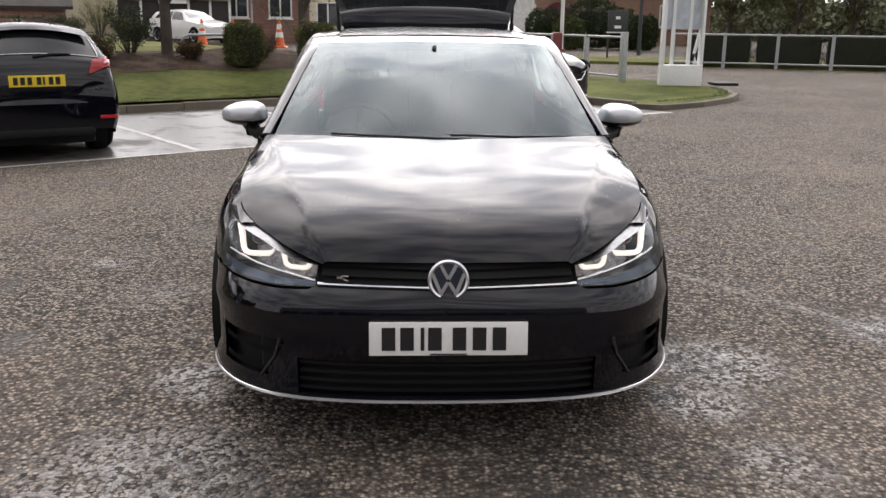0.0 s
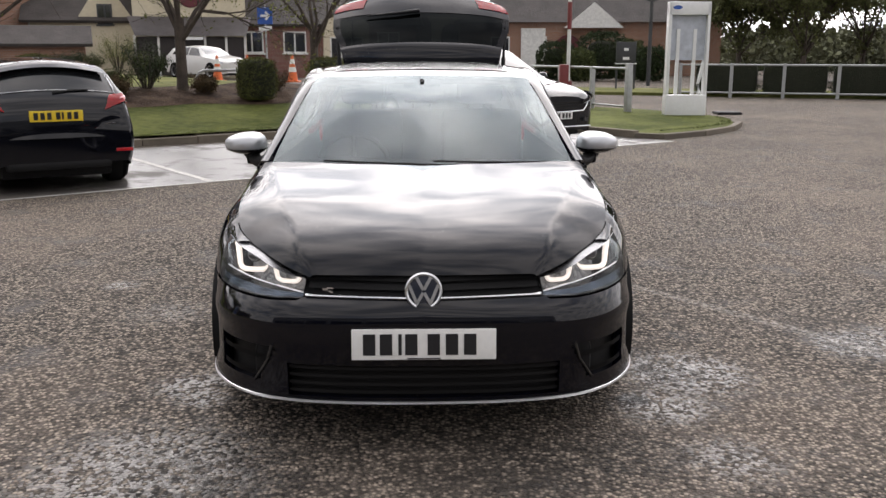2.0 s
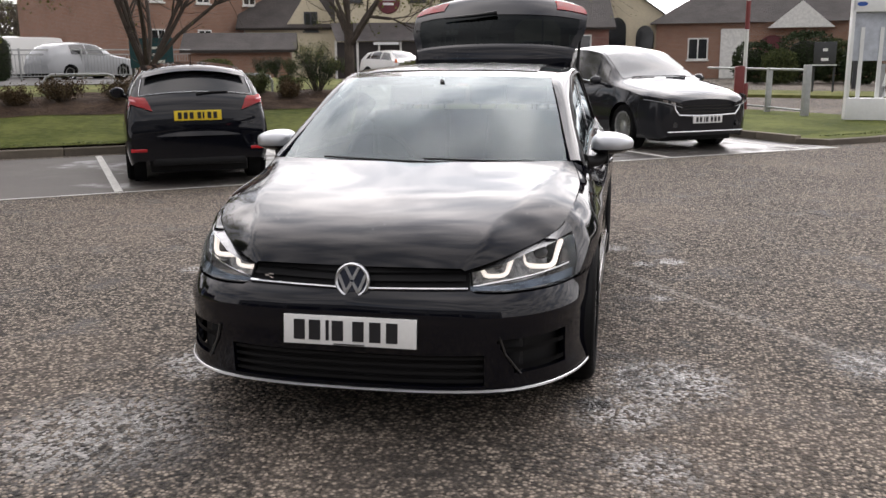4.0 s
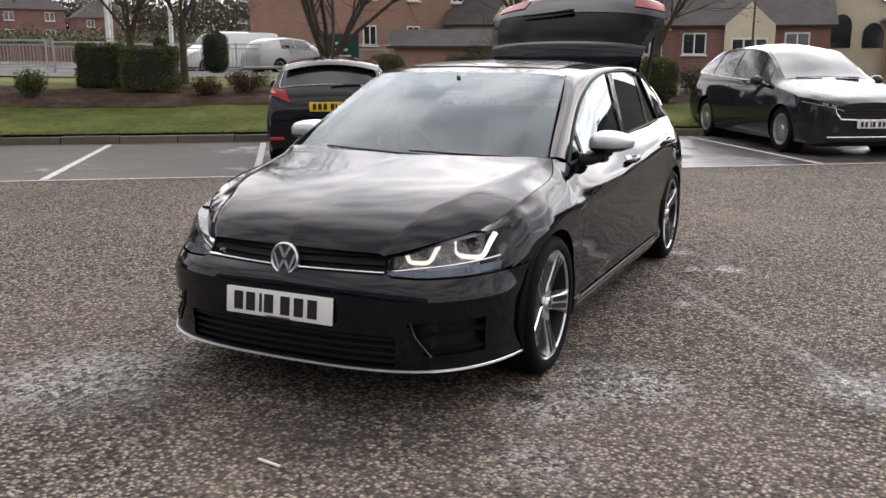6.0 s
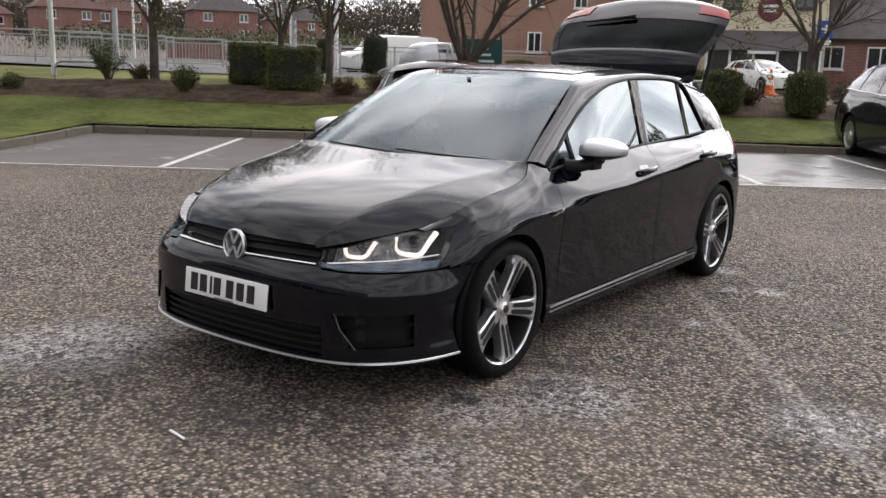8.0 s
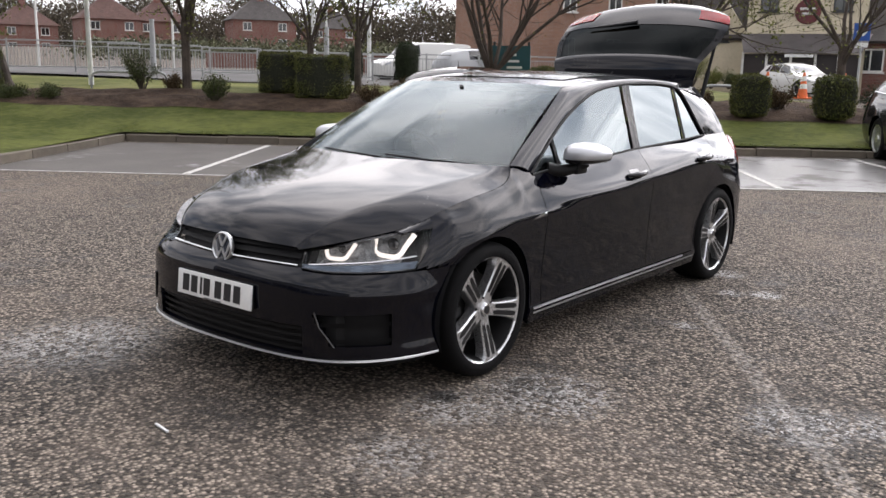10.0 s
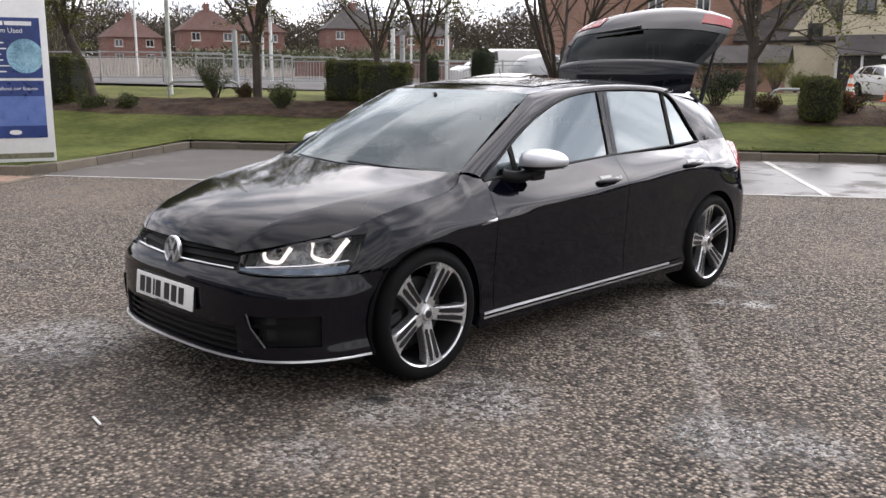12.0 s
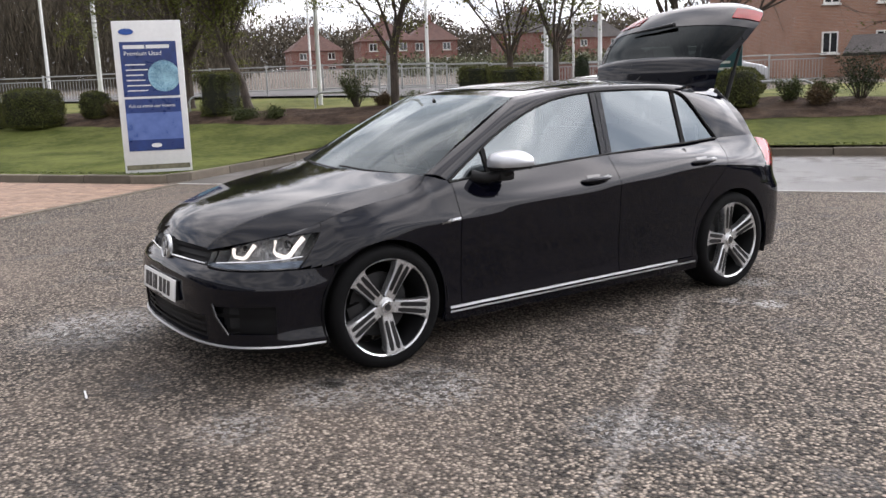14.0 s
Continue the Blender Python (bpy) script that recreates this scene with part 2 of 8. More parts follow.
def patch(fn, nu, nv, thick=0.0, bm=None, flip=False):
    """A sheet over 0..1 x 0..1; with thick, closed into a plate towards the far side."""
    bm = bm or bmesh.new()
    g = [[bm.verts.new(fn(i / nu, j / nv)) for j in range(nv + 1)] for i in range(nu + 1)]
    fs = []
    for i in range(nu):
        for j in range(nv):
            q = (g[i][j], g[i + 1][j], g[i + 1][j + 1], g[i][j + 1])
            fs.append(bm.faces.new(q[::-1] if flip else q))
    if thick:
        bmesh.ops.solidify(bm, geom=fs, thickness=thick)
    return bm


def mirror_x(bm):
    """Adds the other side of a half that ends on x = 0, or of a piece."""
    geo = bm.verts[:] + bm.edges[:] + bm.faces[:]
    r = bmesh.ops.duplicate(bm, geom=geo)
    vs = [v for v in r["geom"] if isinstance(v, bmesh.types.BMVert)]
    for v in vs:
        v.co.x = -v.co.x
    bmesh.ops.reverse_faces(bm, faces=[f for f in r["geom"] if isinstance(f, bmesh.types.BMFace)])
    bmesh.ops.remove_doubles(bm, verts=bm.verts[:], dist=1e-5)
    return bm


def flipped_x(bm):
    for v in bm.verts:
        v.co.x = -v.co.x
    bmesh.ops.reverse_faces(bm, faces=bm.faces[:])
    return bm


def curve_of(pts):
    """A smooth line through (t, value) pairs, with no overshoot; takes numbers or arrays."""
    xs, ys = np.array([p[0] for p in pts], float), np.array([p[1] for p in pts], float)
    h = np.diff(xs)
    s = np.diff(ys) / h
    d = np.zeros(len(xs))
    if len(xs) > 2:
        for i in range(1, len(xs) - 1):
            if s[i - 1] * s[i] > 0:
                w1, w2 = 2 * h[i] + h[i - 1], h[i] + 2 * h[i - 1]
                d[i] = (w1 + w2) / (w1 / s[i - 1] + w2 / s[i])
    d[0], d[-1] = s[0], s[-1]

    def f(t):
        t = np.clip(t, xs[0], xs[-1])
        i = np.clip(np.searchsorted(xs, t) - 1, 0, len(xs) - 2)
        u = (t - xs[i]) / h[i]
        return (ys[i] * (1 + 2 * u) * (1 - u) ** 2 + h[i] * d[i] * u * (1 - u) ** 2 + ys[i + 1] * u * u * (3 - 2 * u) + h[i] * d[i + 1] * u * u * (u - 1))
    return f


def path_of(pts):
    """A smooth line in space through points, over 0..1 by length."""
    P = np.array(pts, float)
    t = np.concatenate(([0], np.cumsum(np.linalg.norm(np.diff(P, axis=0), axis=1))))
    t /= t[-1]
    fs = [curve_of(list(zip(t, P[:, k]))) for k in range(P.shape[1])]
    return lambda u: Vector([float(f(u)) for f in fs])


# ---------- the place: lot axes (a along the kerb, b away from it) ----------
LOT_TURN = 37.5
LOT = Matrix.Rotation(radians(LOT_TURN), 4, "Z")


def at_lot(a, b, z=0.0, turn=0.0):
    return LOT @ pose(a, b, z, 0, 0, turn)


def sstep(x, lo, hi):
    t = min(1.0, max(0.0, (x - lo) / (hi - lo)))
    return t * t * (3 - 2 * t)


KERB_B, BED_B0, BED_B1 = 13.8, 16.4, 18.5


def rise(a, b):
    """Height of the planted bank and of the land behind it."""
    k = 1 - sstep(a, 8.5, 16.5)
    return (0.64 * sstep(b, 12.6, 19.6) - 0.02) * k if b > 12.6 else 0.0


def land(a, b):
    return 0.12 + max(0.0, rise(a, b)) + 0.24 * sstep(-a, 3, 14) * sstep(b, 20, 30) + 2.1 * sstep(b, 50, 130)


# wet spots (x, y, radius, strength) with salty crust and painted glints
SALT_GLINTS = [(-0.97, 2.58, 0.5, 0.6), (1.2, 3.66, 0.34, 0.75), (1.0, 3.25, 0.24, 0.6), (1.15, 2.75, 0.25, 0.4), (2.2, 4.15, 0.22, 0.7), (2.45, 4.25, 0.2, 0.5),
        (-1.03, 3.45, 0.2, 0.7), (-0.95, 3.3, 0.14, 0.6), (1.2, 6.12, 0.13, 0.8), (1.02, 6.0, 0.1, 0.6), (1.14, 5.1, 0.1, 0.5), (-2.0, 5.2, 0.14, 0.5), (2.15, 4.08, 0.26, 0.7),
        (0.75, 6.5, 0.16, 0.6), (-1.5, 4.6, 0.3, 0.25)]

# damp spots (x, y, radius, strength); those along the car carry its shade too
DAMP_SHADE = [(0.89, 3.325, 0.14, 0.95), (0.92, 3.98, 0.28, 0.7), (1.1, 3.65, 0.3, 0.5), (2.2, 4.08, 0.5, 0.65), (2.0, 4.4, 0.4, 0.55), (-0.6, 2.5, 0.6, 0.6), (0.3, 2.62, 0.55, 0.6), (0.75, 2.75, 0.35, 0.6), (1.35, 2.3, 0.5, 0.4), (-1.0, 1.9, 0.6, 0.45), (0.9, 4.9, 0.35, 0.5)]


def asphalt_material():
    m, n, l, p = nodes_of("coarse_asphalt")
    tc = n.new("ShaderNodeTexCoord").outputs["Object"]
    v = n.new("ShaderNodeTexVoronoi")
    v.inputs["Scale"].default_value = 58
    l.new(tc, v.inputs["Vector"])
    v2 = n.new("ShaderNodeTexVoronoi")
    v2.inputs["Scale"].default_value = 140
    l.new(tc, v2.inputs["Vector"])
    cell = n.new("ShaderNodeSeparateColor")
    l.new(v.outputs["Color"], cell.inputs[0])
    big = noise_node(n, l, tc, 0.35, 5, 0.6)
    mid = noise_node(n, l, tc, 2.2, 5, 0.6)
    fine = noise_node(n, l, tc, 30, 3, 0.6)
    stone = ramp(n, l, mathn(n, l, "ADD", mathn(n, l, "MULTIPLY", cell.outputs[0], 0.75), mathn(n, l, "MULTIPLY", fine, 0.35)), 0.15, 1.0)
    c = mixc(n, l, stone, (0.018, 0.0155, 0.013), (0.42, 0.352, 0.285))
    gap = ramp(n, l, v.outputs["Distance"], 0.30, 0.62)
    c = mixc(n, l, mathn(n, l, "MULTIPLY", gap, 0.75), c, (0.02, 0.019, 0.018))
    c = mixc(n, l, mathn(n, l, "MULTIPLY", ramp(n, l, big, 0.42, 0.7), 0.35), c, (0.25, 0.20, 0.16))
    damp = ramp(n, l, mid, 0.52, 0.72)
    c = mixc(n, l, mathn(n, l, "MULTIPLY", damp, 0.5), c, (0.03, 0.028, 0.027))
    # wet spots: pale flecks, part salty crust, part sky glints painted into the colour
    total = None
    for x, y, r, k in SALT_GLINTS:
        d = n.new("ShaderNodeVectorMath")
        d.operation = "DISTANCE"
        l.new(tc, d.inputs[0])
        d.inputs[1].default_value = (x, y, 0)
        s = mathn(n, l, "MULTIPLY", ramp(n, l, mathn(n, l, "MULTIPLY", d.outputs["Value"], -1.0), -r * 1.25, -r * 0.1), k)
        total = s if total is None else mathn(n, l, "MAXIMUM", total, s)
    grain = ramp(n, l, mathn(n, l, "ADD", mathn(n, l, "MULTIPLY", noise_node(n, l, tc, 17, 5, 0.75), 0.75), mathn(n, l, "MULTIPLY", cell.outputs[1], 0.35)), 0.52, 0.61)
    salt_glint = mathn(n, l, "MULTIPLY", total, grain, True)
    wetspot = ramp(n, l, total, 0.05, 0.5)
    c = mixc(n, l, mathn(n, l, "MULTIPLY", wetspot, 0.3), c, (0.03, 0.029, 0.028))
    c = mixc(n, l, mathn(n, l, "MULTIPLY", salt_glint, 0.85), c, (0.46, 0.44, 0.42))
    # dark oily drips and damp spots; round the car they also paint its shade
    spot = None
    for x, y, r, k in DAMP_SHADE:
        d = n.new("ShaderNodeVectorMath")
        d.operation = "DISTANCE"
        l.new(tc, d.inputs[0])
        d.inputs[1].default_value = (x, y, 0)
        s = mathn(n, l, "MULTIPLY", ramp(n, l, mathn(n, l, "MULTIPLY", d.outputs["Value"], -1.0), -r, -r * 0.2), k)
        spot = s if spot is None else mathn(n, l, "MAXIMUM", spot, s)
    spot = mathn(n, l, "MULTIPLY", spot, ramp(n, l, noise_node(n, l, tc, 11, 4, 0.7), 0.38, 0.58), True)
    c = mixc(n, l, spot, c, (0.014, 0.013, 0.0125))
    # a worn pale line across the lot
    sx = n.new("ShaderNodeSeparateXYZ")
    l.new(tc, sx.inputs[0])
    line = mathn(n, l, "ABSOLUTE", mathn(n, l, "SUBTRACT", sx.outputs[0], mathn(n, l, "ADD", mathn(n, l, "MULTIPLY", mathn(n, l, "SUBTRACT", 5.0, sx.outputs[1]), 0.78), 1.43)))
    lm = mathn(n, l, "MULTIPLY", ramp(n, l, mathn(n, l, "MULTIPLY", line, -1.0), -0.075, -0.035), ramp(n, l, fine, 0.4, 0.7))
    ymask = mathn(n, l, "MULTIPLY", ramp(n, l, sx.outputs[1], 2.6, 3.4), ramp(n, l, mathn(n, l, "MULTIPLY", sx.outputs[1], -1.0), -6.4, -5.4))
    c = mixc(n, l, mathn(n, l, "MULTIPLY", mathn(n, l, "MULTIPLY", lm, ymask), 0.7), c, (0.40, 0.37, 0.34))
    l.new(c, p.inputs["Base Color"])
    rr = mathn(n, l, "SUBTRACT", 0.86, mathn(n, l, "MULTIPLY", damp, 0.33))
    rr = mathn(n, l, "SUBTRACT", rr, mathn(n, l, "MULTIPLY", mathn(n, l, "MULTIPLY", wetspot, grain), 0.56), True)
    rr = mathn(n, l, "SUBTRACT", rr, mathn(n, l, "MULTIPLY", spot, 0.25), True)
    l.new(rr, p.inputs["Roughness"])
    l.new(mathn(n, l, "ADD", 0.2, mathn(n, l, "MULTIPLY", salt_glint, 0.7)), p.inputs["Specular IOR Level"])
    h = mathn(n, l, "ADD", mathn(n, l, "MULTIPLY", v.outputs["Distance"], -1.0), mathn(n, l, "ADD", mathn(n, l, "MULTIPLY", cell.outputs[2], 0.5), mathn(n, l, "MULTIPLY", v2.outputs["Distance"], -0.3)))
    bn = n.new("ShaderNodeBump")
    bn.inputs["Strength"].default_value, bn.inputs["Distance"].default_value = 1.0, 0.012
    l.new(h, bn.inputs["Height"])
    l.new(bn.outputs[0], p.inputs["Normal"])
    return m


def bay_material():
    """Fine, partly wet asphalt in the parking bays."""
    m, n, l, p = nodes_of("wet_bay_asphalt")
    tc = n.new("ShaderNodeTexCoord").outputs["Object"]
    sp = n.new("ShaderNodeSeparateXYZ")
    l.new(tc, sp.inputs[0])
    along = mathn(n, l, "ADD", mathn(n, l, "MULTIPLY", sp.outputs[0], 0.793), mathn(n, l, "MULTIPLY", sp.outputs[1], 0.609))
    wet = ramp(n, l, mathn(n, l, "ADD", noise_node(n, l, tc, 0.9, 6, 0.65), mathn(n, l, "MULTIPLY", ramp(n, l, along, -0.5, 4.0), 0.24)), 0.60, 0.74)
    g = noise_node(n, l, tc, 120, 3)
    c = mixc(n, l, g, (0.034, 0.030, 0.026), (0.105, 0.093, 0.08))
    c = mixc(n, l, mathn(n, l, "MULTIPLY", ramp(n, l, noise_node(n, l, tc, 1.4, 4), 0.4, 0.7), 0.4), c, (0.115, 0.103, 0.09))
    c = mixc(n, l, mathn(n, l, "MULTIPLY", wet, 0.35), c, (0.05, 0.05, 0.052))
    l.new(c, p.inputs["Base Color"])
    l.new(mathn(n, l, "ADD", 0.4, mathn(n, l, "MULTIPLY", wet, 0.6)), p.inputs["Specular IOR Level"])
    l.new(mathn(n, l, "SUBTRACT", 0.66, mathn(n, l, "MULTIPLY", wet, 0.35)), p.inputs["Roughness"])
    bn = n.new("ShaderNodeBump")
    bn.inputs["Strength"].default_value, bn.inputs["Distance"].default_value = 0.25, 0.004
    l.new(g, bn.inputs["Height"])
    l.new(bn.outputs[0], p.inputs["Normal"])
    return m


ASPHALT = asphalt_material()
BAY = bay_material()
ROAD = mat("road_asphalt", (0.12, 0.116, 0.112), 0.85, spec=0.12, bump=0.3, bscale=80, scale=0.5)
KERBSTONE = mat("concrete_kerb", (0.135, 0.114, 0.088), 0.85, bump=0.5, bscale=90, scale=5, rand=0.25)
LINE = mat("worn_white_paint", (0.5, 0.49, 0.46), 0.7, var=0.35, scale=14, bump=0.3, bscale=120)
GRASS = mat("mown_grass", (0.058, 0.08, 0.015), 0.9, spec=0.08, var=0.35, scale=0.8, bump=0.8, bscale=40, col2=(0.095, 0.105, 0.03))
GRASS_DRY = mat("rough_grass", (0.085, 0.105, 0.025), 0.9, spec=0.08, var=0.35, scale=0.5, bump=0.8, bscale=30, col2=(0.13, 0.13, 0.045))
BLADE = mat("grass_blade", (0.09, 0.115, 0.028), 0.7, var=0.3, rand=0.45, island=True, col2=(0.1, 0.12, 0.03))
MULCH = mat("bark_mulch", (0.042, 0.028, 0.021), 0.95, spec=0.08, var=0.5, scale=2.5, bump=1.0, bscale=18, col2=(0.07, 0.048, 0.034))
BLOCK_RED = mat("red_paving_block", (0.26, 0.172, 0.122), 0.8, bump=0.4, bscale=120, scale=9, rand=0.25)
BLOCK_ISL = mat("red_paving_block_joined", (0.26, 0.172, 0.122), 0.8, bump=0.4, bscale=120, scale=9, rand=0.25, island=True)


def lot_grid(bm, avals, bfun0, bfun1, nb, zfun):
    g = []
    for a in avals:
        b0, b1 = bfun0(a), bfun1(a)
        row = []
        for j in range(nb + 1):
            b = b0 + (b1 - b0) * j / nb
            row.append(bm.verts.new(LOT @ Vector((a, b, zfun(a, b)))))
        g.append(row)
    for i in range(len(g) - 1):
        for j in range(nb):
            bm.faces.new((g[i][j], g[i + 1][j], g[i + 1][j + 1], g[i][j + 1]))
    return bm


def spread(lo, hi, n):
    return [lo + (hi - lo) * i / n for i in range(n + 1)]


# one sheet of ground out to the horizon
avals = [-900, -400, -200, -120, -80] + spread(-60, 40, 50) + [55, 80, 130, 250, 500, 900]
bvals = [-900, -400, -150, -60, -30, -15, -8] + spread(-4, 34, 38) + [40, 50, 65, 90, 130, 200, 400, 900]
bm = bmesh.new()
g = []
for a in avals:
    row = []
    for b in bvals:
        z = 0.0
        if b > 13.0 or a < -4.5 and b > 10.4 or a > 12.6 and a < 16 and b > 10.8:
            z = max(0.0, land(a, b) - 0.16 if b < 34 else land(a, b) - 0.14)
        row.append(bm.verts.new(LOT @ Vector((a, b, z))))
    g.append(row)
for i in range(len(g) - 1):
    for j in range(len(bvals) - 1):
        bm.faces.new((g[i][j], g[i + 1][j], g[i + 1][j + 1], g[i][j + 1]))
tagged(mesh_ob("ground", bm, ASPHALT), "coarse grey asphalt with wet spots, salty flecks and painted pale glints", "asphalt", kind="structure")

bm = lot_grid(bmesh.new(), spread(-3.72, 11.9, 12), lambda a: 9.45, lambda a: 13.76, 4, lambda a, b: 0.004)
tagged(mesh_ob("pavement", bm, BAY), "smooth wet asphalt of the parking bays", "parking bays", kind="structure")

bm = bmesh.new()
for a in (-1.03, 1.37, 3.86, 6.36, 8.75, 11.3):
    box(bm, a - 0.045, 9.5, 0.006, a + 0.045, 13.6, 0.0085, m=LOT)
box(bm, -3.7, 9.41, 0.006, 11.9, 9.46, 0.0075, m=LOT)
tagged(mesh_ob("bay_marking", bm, LINE, smooth=False), "worn white lines between parking bays", "road marking", kind="structure")

KERB_LINE = [(-34, 9.35), (-4.5, 9.35), (-3.95, 9.5), (-3.8, 9.9), (-3.62, KERB_B), (11.75, KERB_B), (11.8, 10.2), (12.05, 9.75), (13.2, 9.78), (14.4, 10.05), (15.4, 10.6), (16.1, 11.4), (16.5, 12.4), (16.6, 14), (16.3, 17), (15.6, 22), (15.2, 30)]

# lawns on the banks
bm = bmesh.new()
edge_b = lambda a: BED_B0 + 0.12 * math.sin(a * 1.3) + 0.08 * math.sin(a * 3.1)
lot_grid(bm, [-3.86] + spread(-3.72, 11.9, 40), lambda a: KERB_B + 0.11 if a > -3.8 else 9.95, edge_b, 10, lambda a, b: land(a, b))
lot_grid(bm, [-60, -45] + spread(-34, -5, 40) + [-4.55, -4.15, -3.95, -3.86], lambda a: 9.45 if a < -4.2 else (9.6 if a < -3.9 else 9.95), edge_b, 18, lambda a, b: land(a, b) + 0.04 * sstep(b, 9.5, 11) * sstep(-a, 3.9, 7))
rb = curve_of([(11.9, 9.95), (12.1, 9.87), (13.2, 9.9), (14.3, 10.15), (15.3, 10.75), (15.95, 11.5), (16.35, 12.5), (16.5, 14.0)])
lot_grid(bm, [11.9, 12.0, 12.3] + spread(12.6, 16.2, 18) + [16.35, 16.48], lambda a: float(rb(a)), lambda a: 24.0 if a < 15.2 else 24.0 - (a - 15.2) * 7.8, 16, lambda a, b: land(a, b) - 0.03 + 0.04 * sstep(b, 10.5, 13))
tagged(mesh_ob("lawn", bm, GRASS), "mown green lawn on a low bank", "lawn", kind="structure")

bm = bmesh.new()
lot_grid(bm, spread(-40, 12.5, 130), lambda a: edge_b(a) - 0.06, lambda a: BED_B1 + 0.15 * math.sin(a * 0.9), 8,
         lambda a, b: land(a, b) + 0.01 + sstep(b, BED_B0 + 0.1, BED_B0 + 0.6) * (0.05 + 0.08 * noise.noise((a * 1.6, b * 1.6, 0)) + 0.04 * noise.noise((a * 5, b * 5, 3))))
tagged(mesh_ob("planting_bed", bm, MULCH), "dark brown bark mulch planting bed", "planting bed", kind="structure")

bm = bmesh.new()
lot_grid(bm, [-120, -80] + spread(-60, 14, 60), lambda a: BED_B1 - 0.2, lambda a: 25.5 if a < 5 else 31.0, 8, lambda a, b: land(a, b) + 0.015)
tagged(mesh_ob("verge", bm, GRASS_DRY), "rough pale green grass verge", "grass verge", kind="structure")

bm = bmesh.new()
lot_grid(bm, [-200, -120, -80] + spread(-60, 3.0, 30), lambda a: 27.2, lambda a: 46.0, 4, lambda a, b: land(a, b) + 0.0)
tagged(mesh_ob("road", bm, ROAD), "pale grey main road beyond the railings", "road", kind="structure")

# kerb, stone by stone
kerb = empty("kerb", Matrix(), "weathered concrete kerb along the lawns", "kerb")
kerb["kind"] = "structure"
bm = bmesh.new()
box(bm, -0.445, 0.0, -0.12, 0.445, 0.125, 0.125, bevel=0.014)
bmesh.ops.recalc_face_normals(bm, faces=bm.faces[:])
stone_me = bpy.data.meshes.new("kerb_stone")
bm.to_mesh(stone_me)
bm.free()
stone_me.materials.append(KERBSTONE)
rk = random.Random(4)
for (a0, b0), (a1, b1) in zip(KERB_LINE, KERB_LINE[1:]):
    L = math.hypot(a1 - a0, b1 - b0)
    nst = max(1, round(L / 0.9))
    ang = math.degrees(math.atan2(b1 - b0, a1 - a0))
    for i in range(nst):
        t = (i + 0.5) / nst
        ob = new("kerb_stone", stone_me)
        ob.parent = kerb
        a, b = a0 + (a1 - a0) * t, b0 + (b1 - b0) * t
        ob.matrix_local = at_lot(a, b, rk.uniform(-0.006, 0.006) - (0.03 if a > 11.9 else 0.0) + (max(0, rise(a, b)) if a > 14 and b > 14 else 0), ang + rk.uniform(-0.4, 0.4)) @ Matrix.Diagonal((L / nst / 0.9, 1, 1, 1))

# grass blades along the nearer lawn
rg = np.random.RandomState(5)
vs, fs = [], []
for k in range(7000):
    a = rg.uniform(-14, 16)
    b = rg.uniform(9.6 if (a < -3.9 or a > 12.3) else KERB_B + 0.13, BED_B0 - 0.05)
    e0 = 9.6 if a < -3.9 else (float(rb(a)) + 0.05 if a > 12.2 else KERB_B + 0.13)
    b = e0 + abs(rg.normal()) * 0.12
    z, h, w, th = land(a, b), rg.uniform(0.008, 0.026), 0.012, rg.uniform(0, 6.28)
    dx, dy = math.cos(th) * w, math.sin(th) * w
    o = len(vs)
    for q in ((a - dx, b - dy, z), (a + dx, b + dy, z), (a + rg.uniform(-0.03, 0.03), b + rg.uniform(-0.03, 0.03), z + h)):
        vs.append(LOT @ Vector(q))
    fs.append((o, o + 1, o + 2))
me = bpy.data.meshes.new("grass_blades")
me.from_pydata(vs, [], fs)
me.materials.append(BLADE)
tagged(new("grass_blades", me), "short green grass blades on the lawn", "grass", kind="stuff")


# ---------- the black hatchback ----------
# Its own axes: x to its left side, y towards its tail from the front axle, z up.
GOLF = pose(-0.016, 3.626, 0, 0, 0, 2.44)
PLAN = [(0, -0.862), (0.2, -0.857), (0.4, -0.836), (0.56, -0.790), (0.68, -0.712), (0.765, -0.61), (0.825, -0.49), (0.858, -0.37), (0.88, -0.22), (0.893, 0.0), (0.893, 0.3), (0.89, 0.6),
        (0.89, 1.2), (0.892, 1.8), (0.893, 2.3), (0.893, 2.64), (0.885, 2.88), (0.86, 3.07), (0.80, 3.21), (0.68, 3.31), (0.5, 3.36), (0.25, 3.385), (0, 3.39)]
plan_x = curve_of(list(enumerate([p[0] for p in PLAN])))
plan_y = curve_of(list(enumerate([p[1] for p in PLAN])))
S_END = len(PLAN) - 1
_ss = np.linspace(0, S_END, 1200)
_ys = plan_y(_ss)


def s_of(y):
    return float(np.interp(y, _ys, _ss))


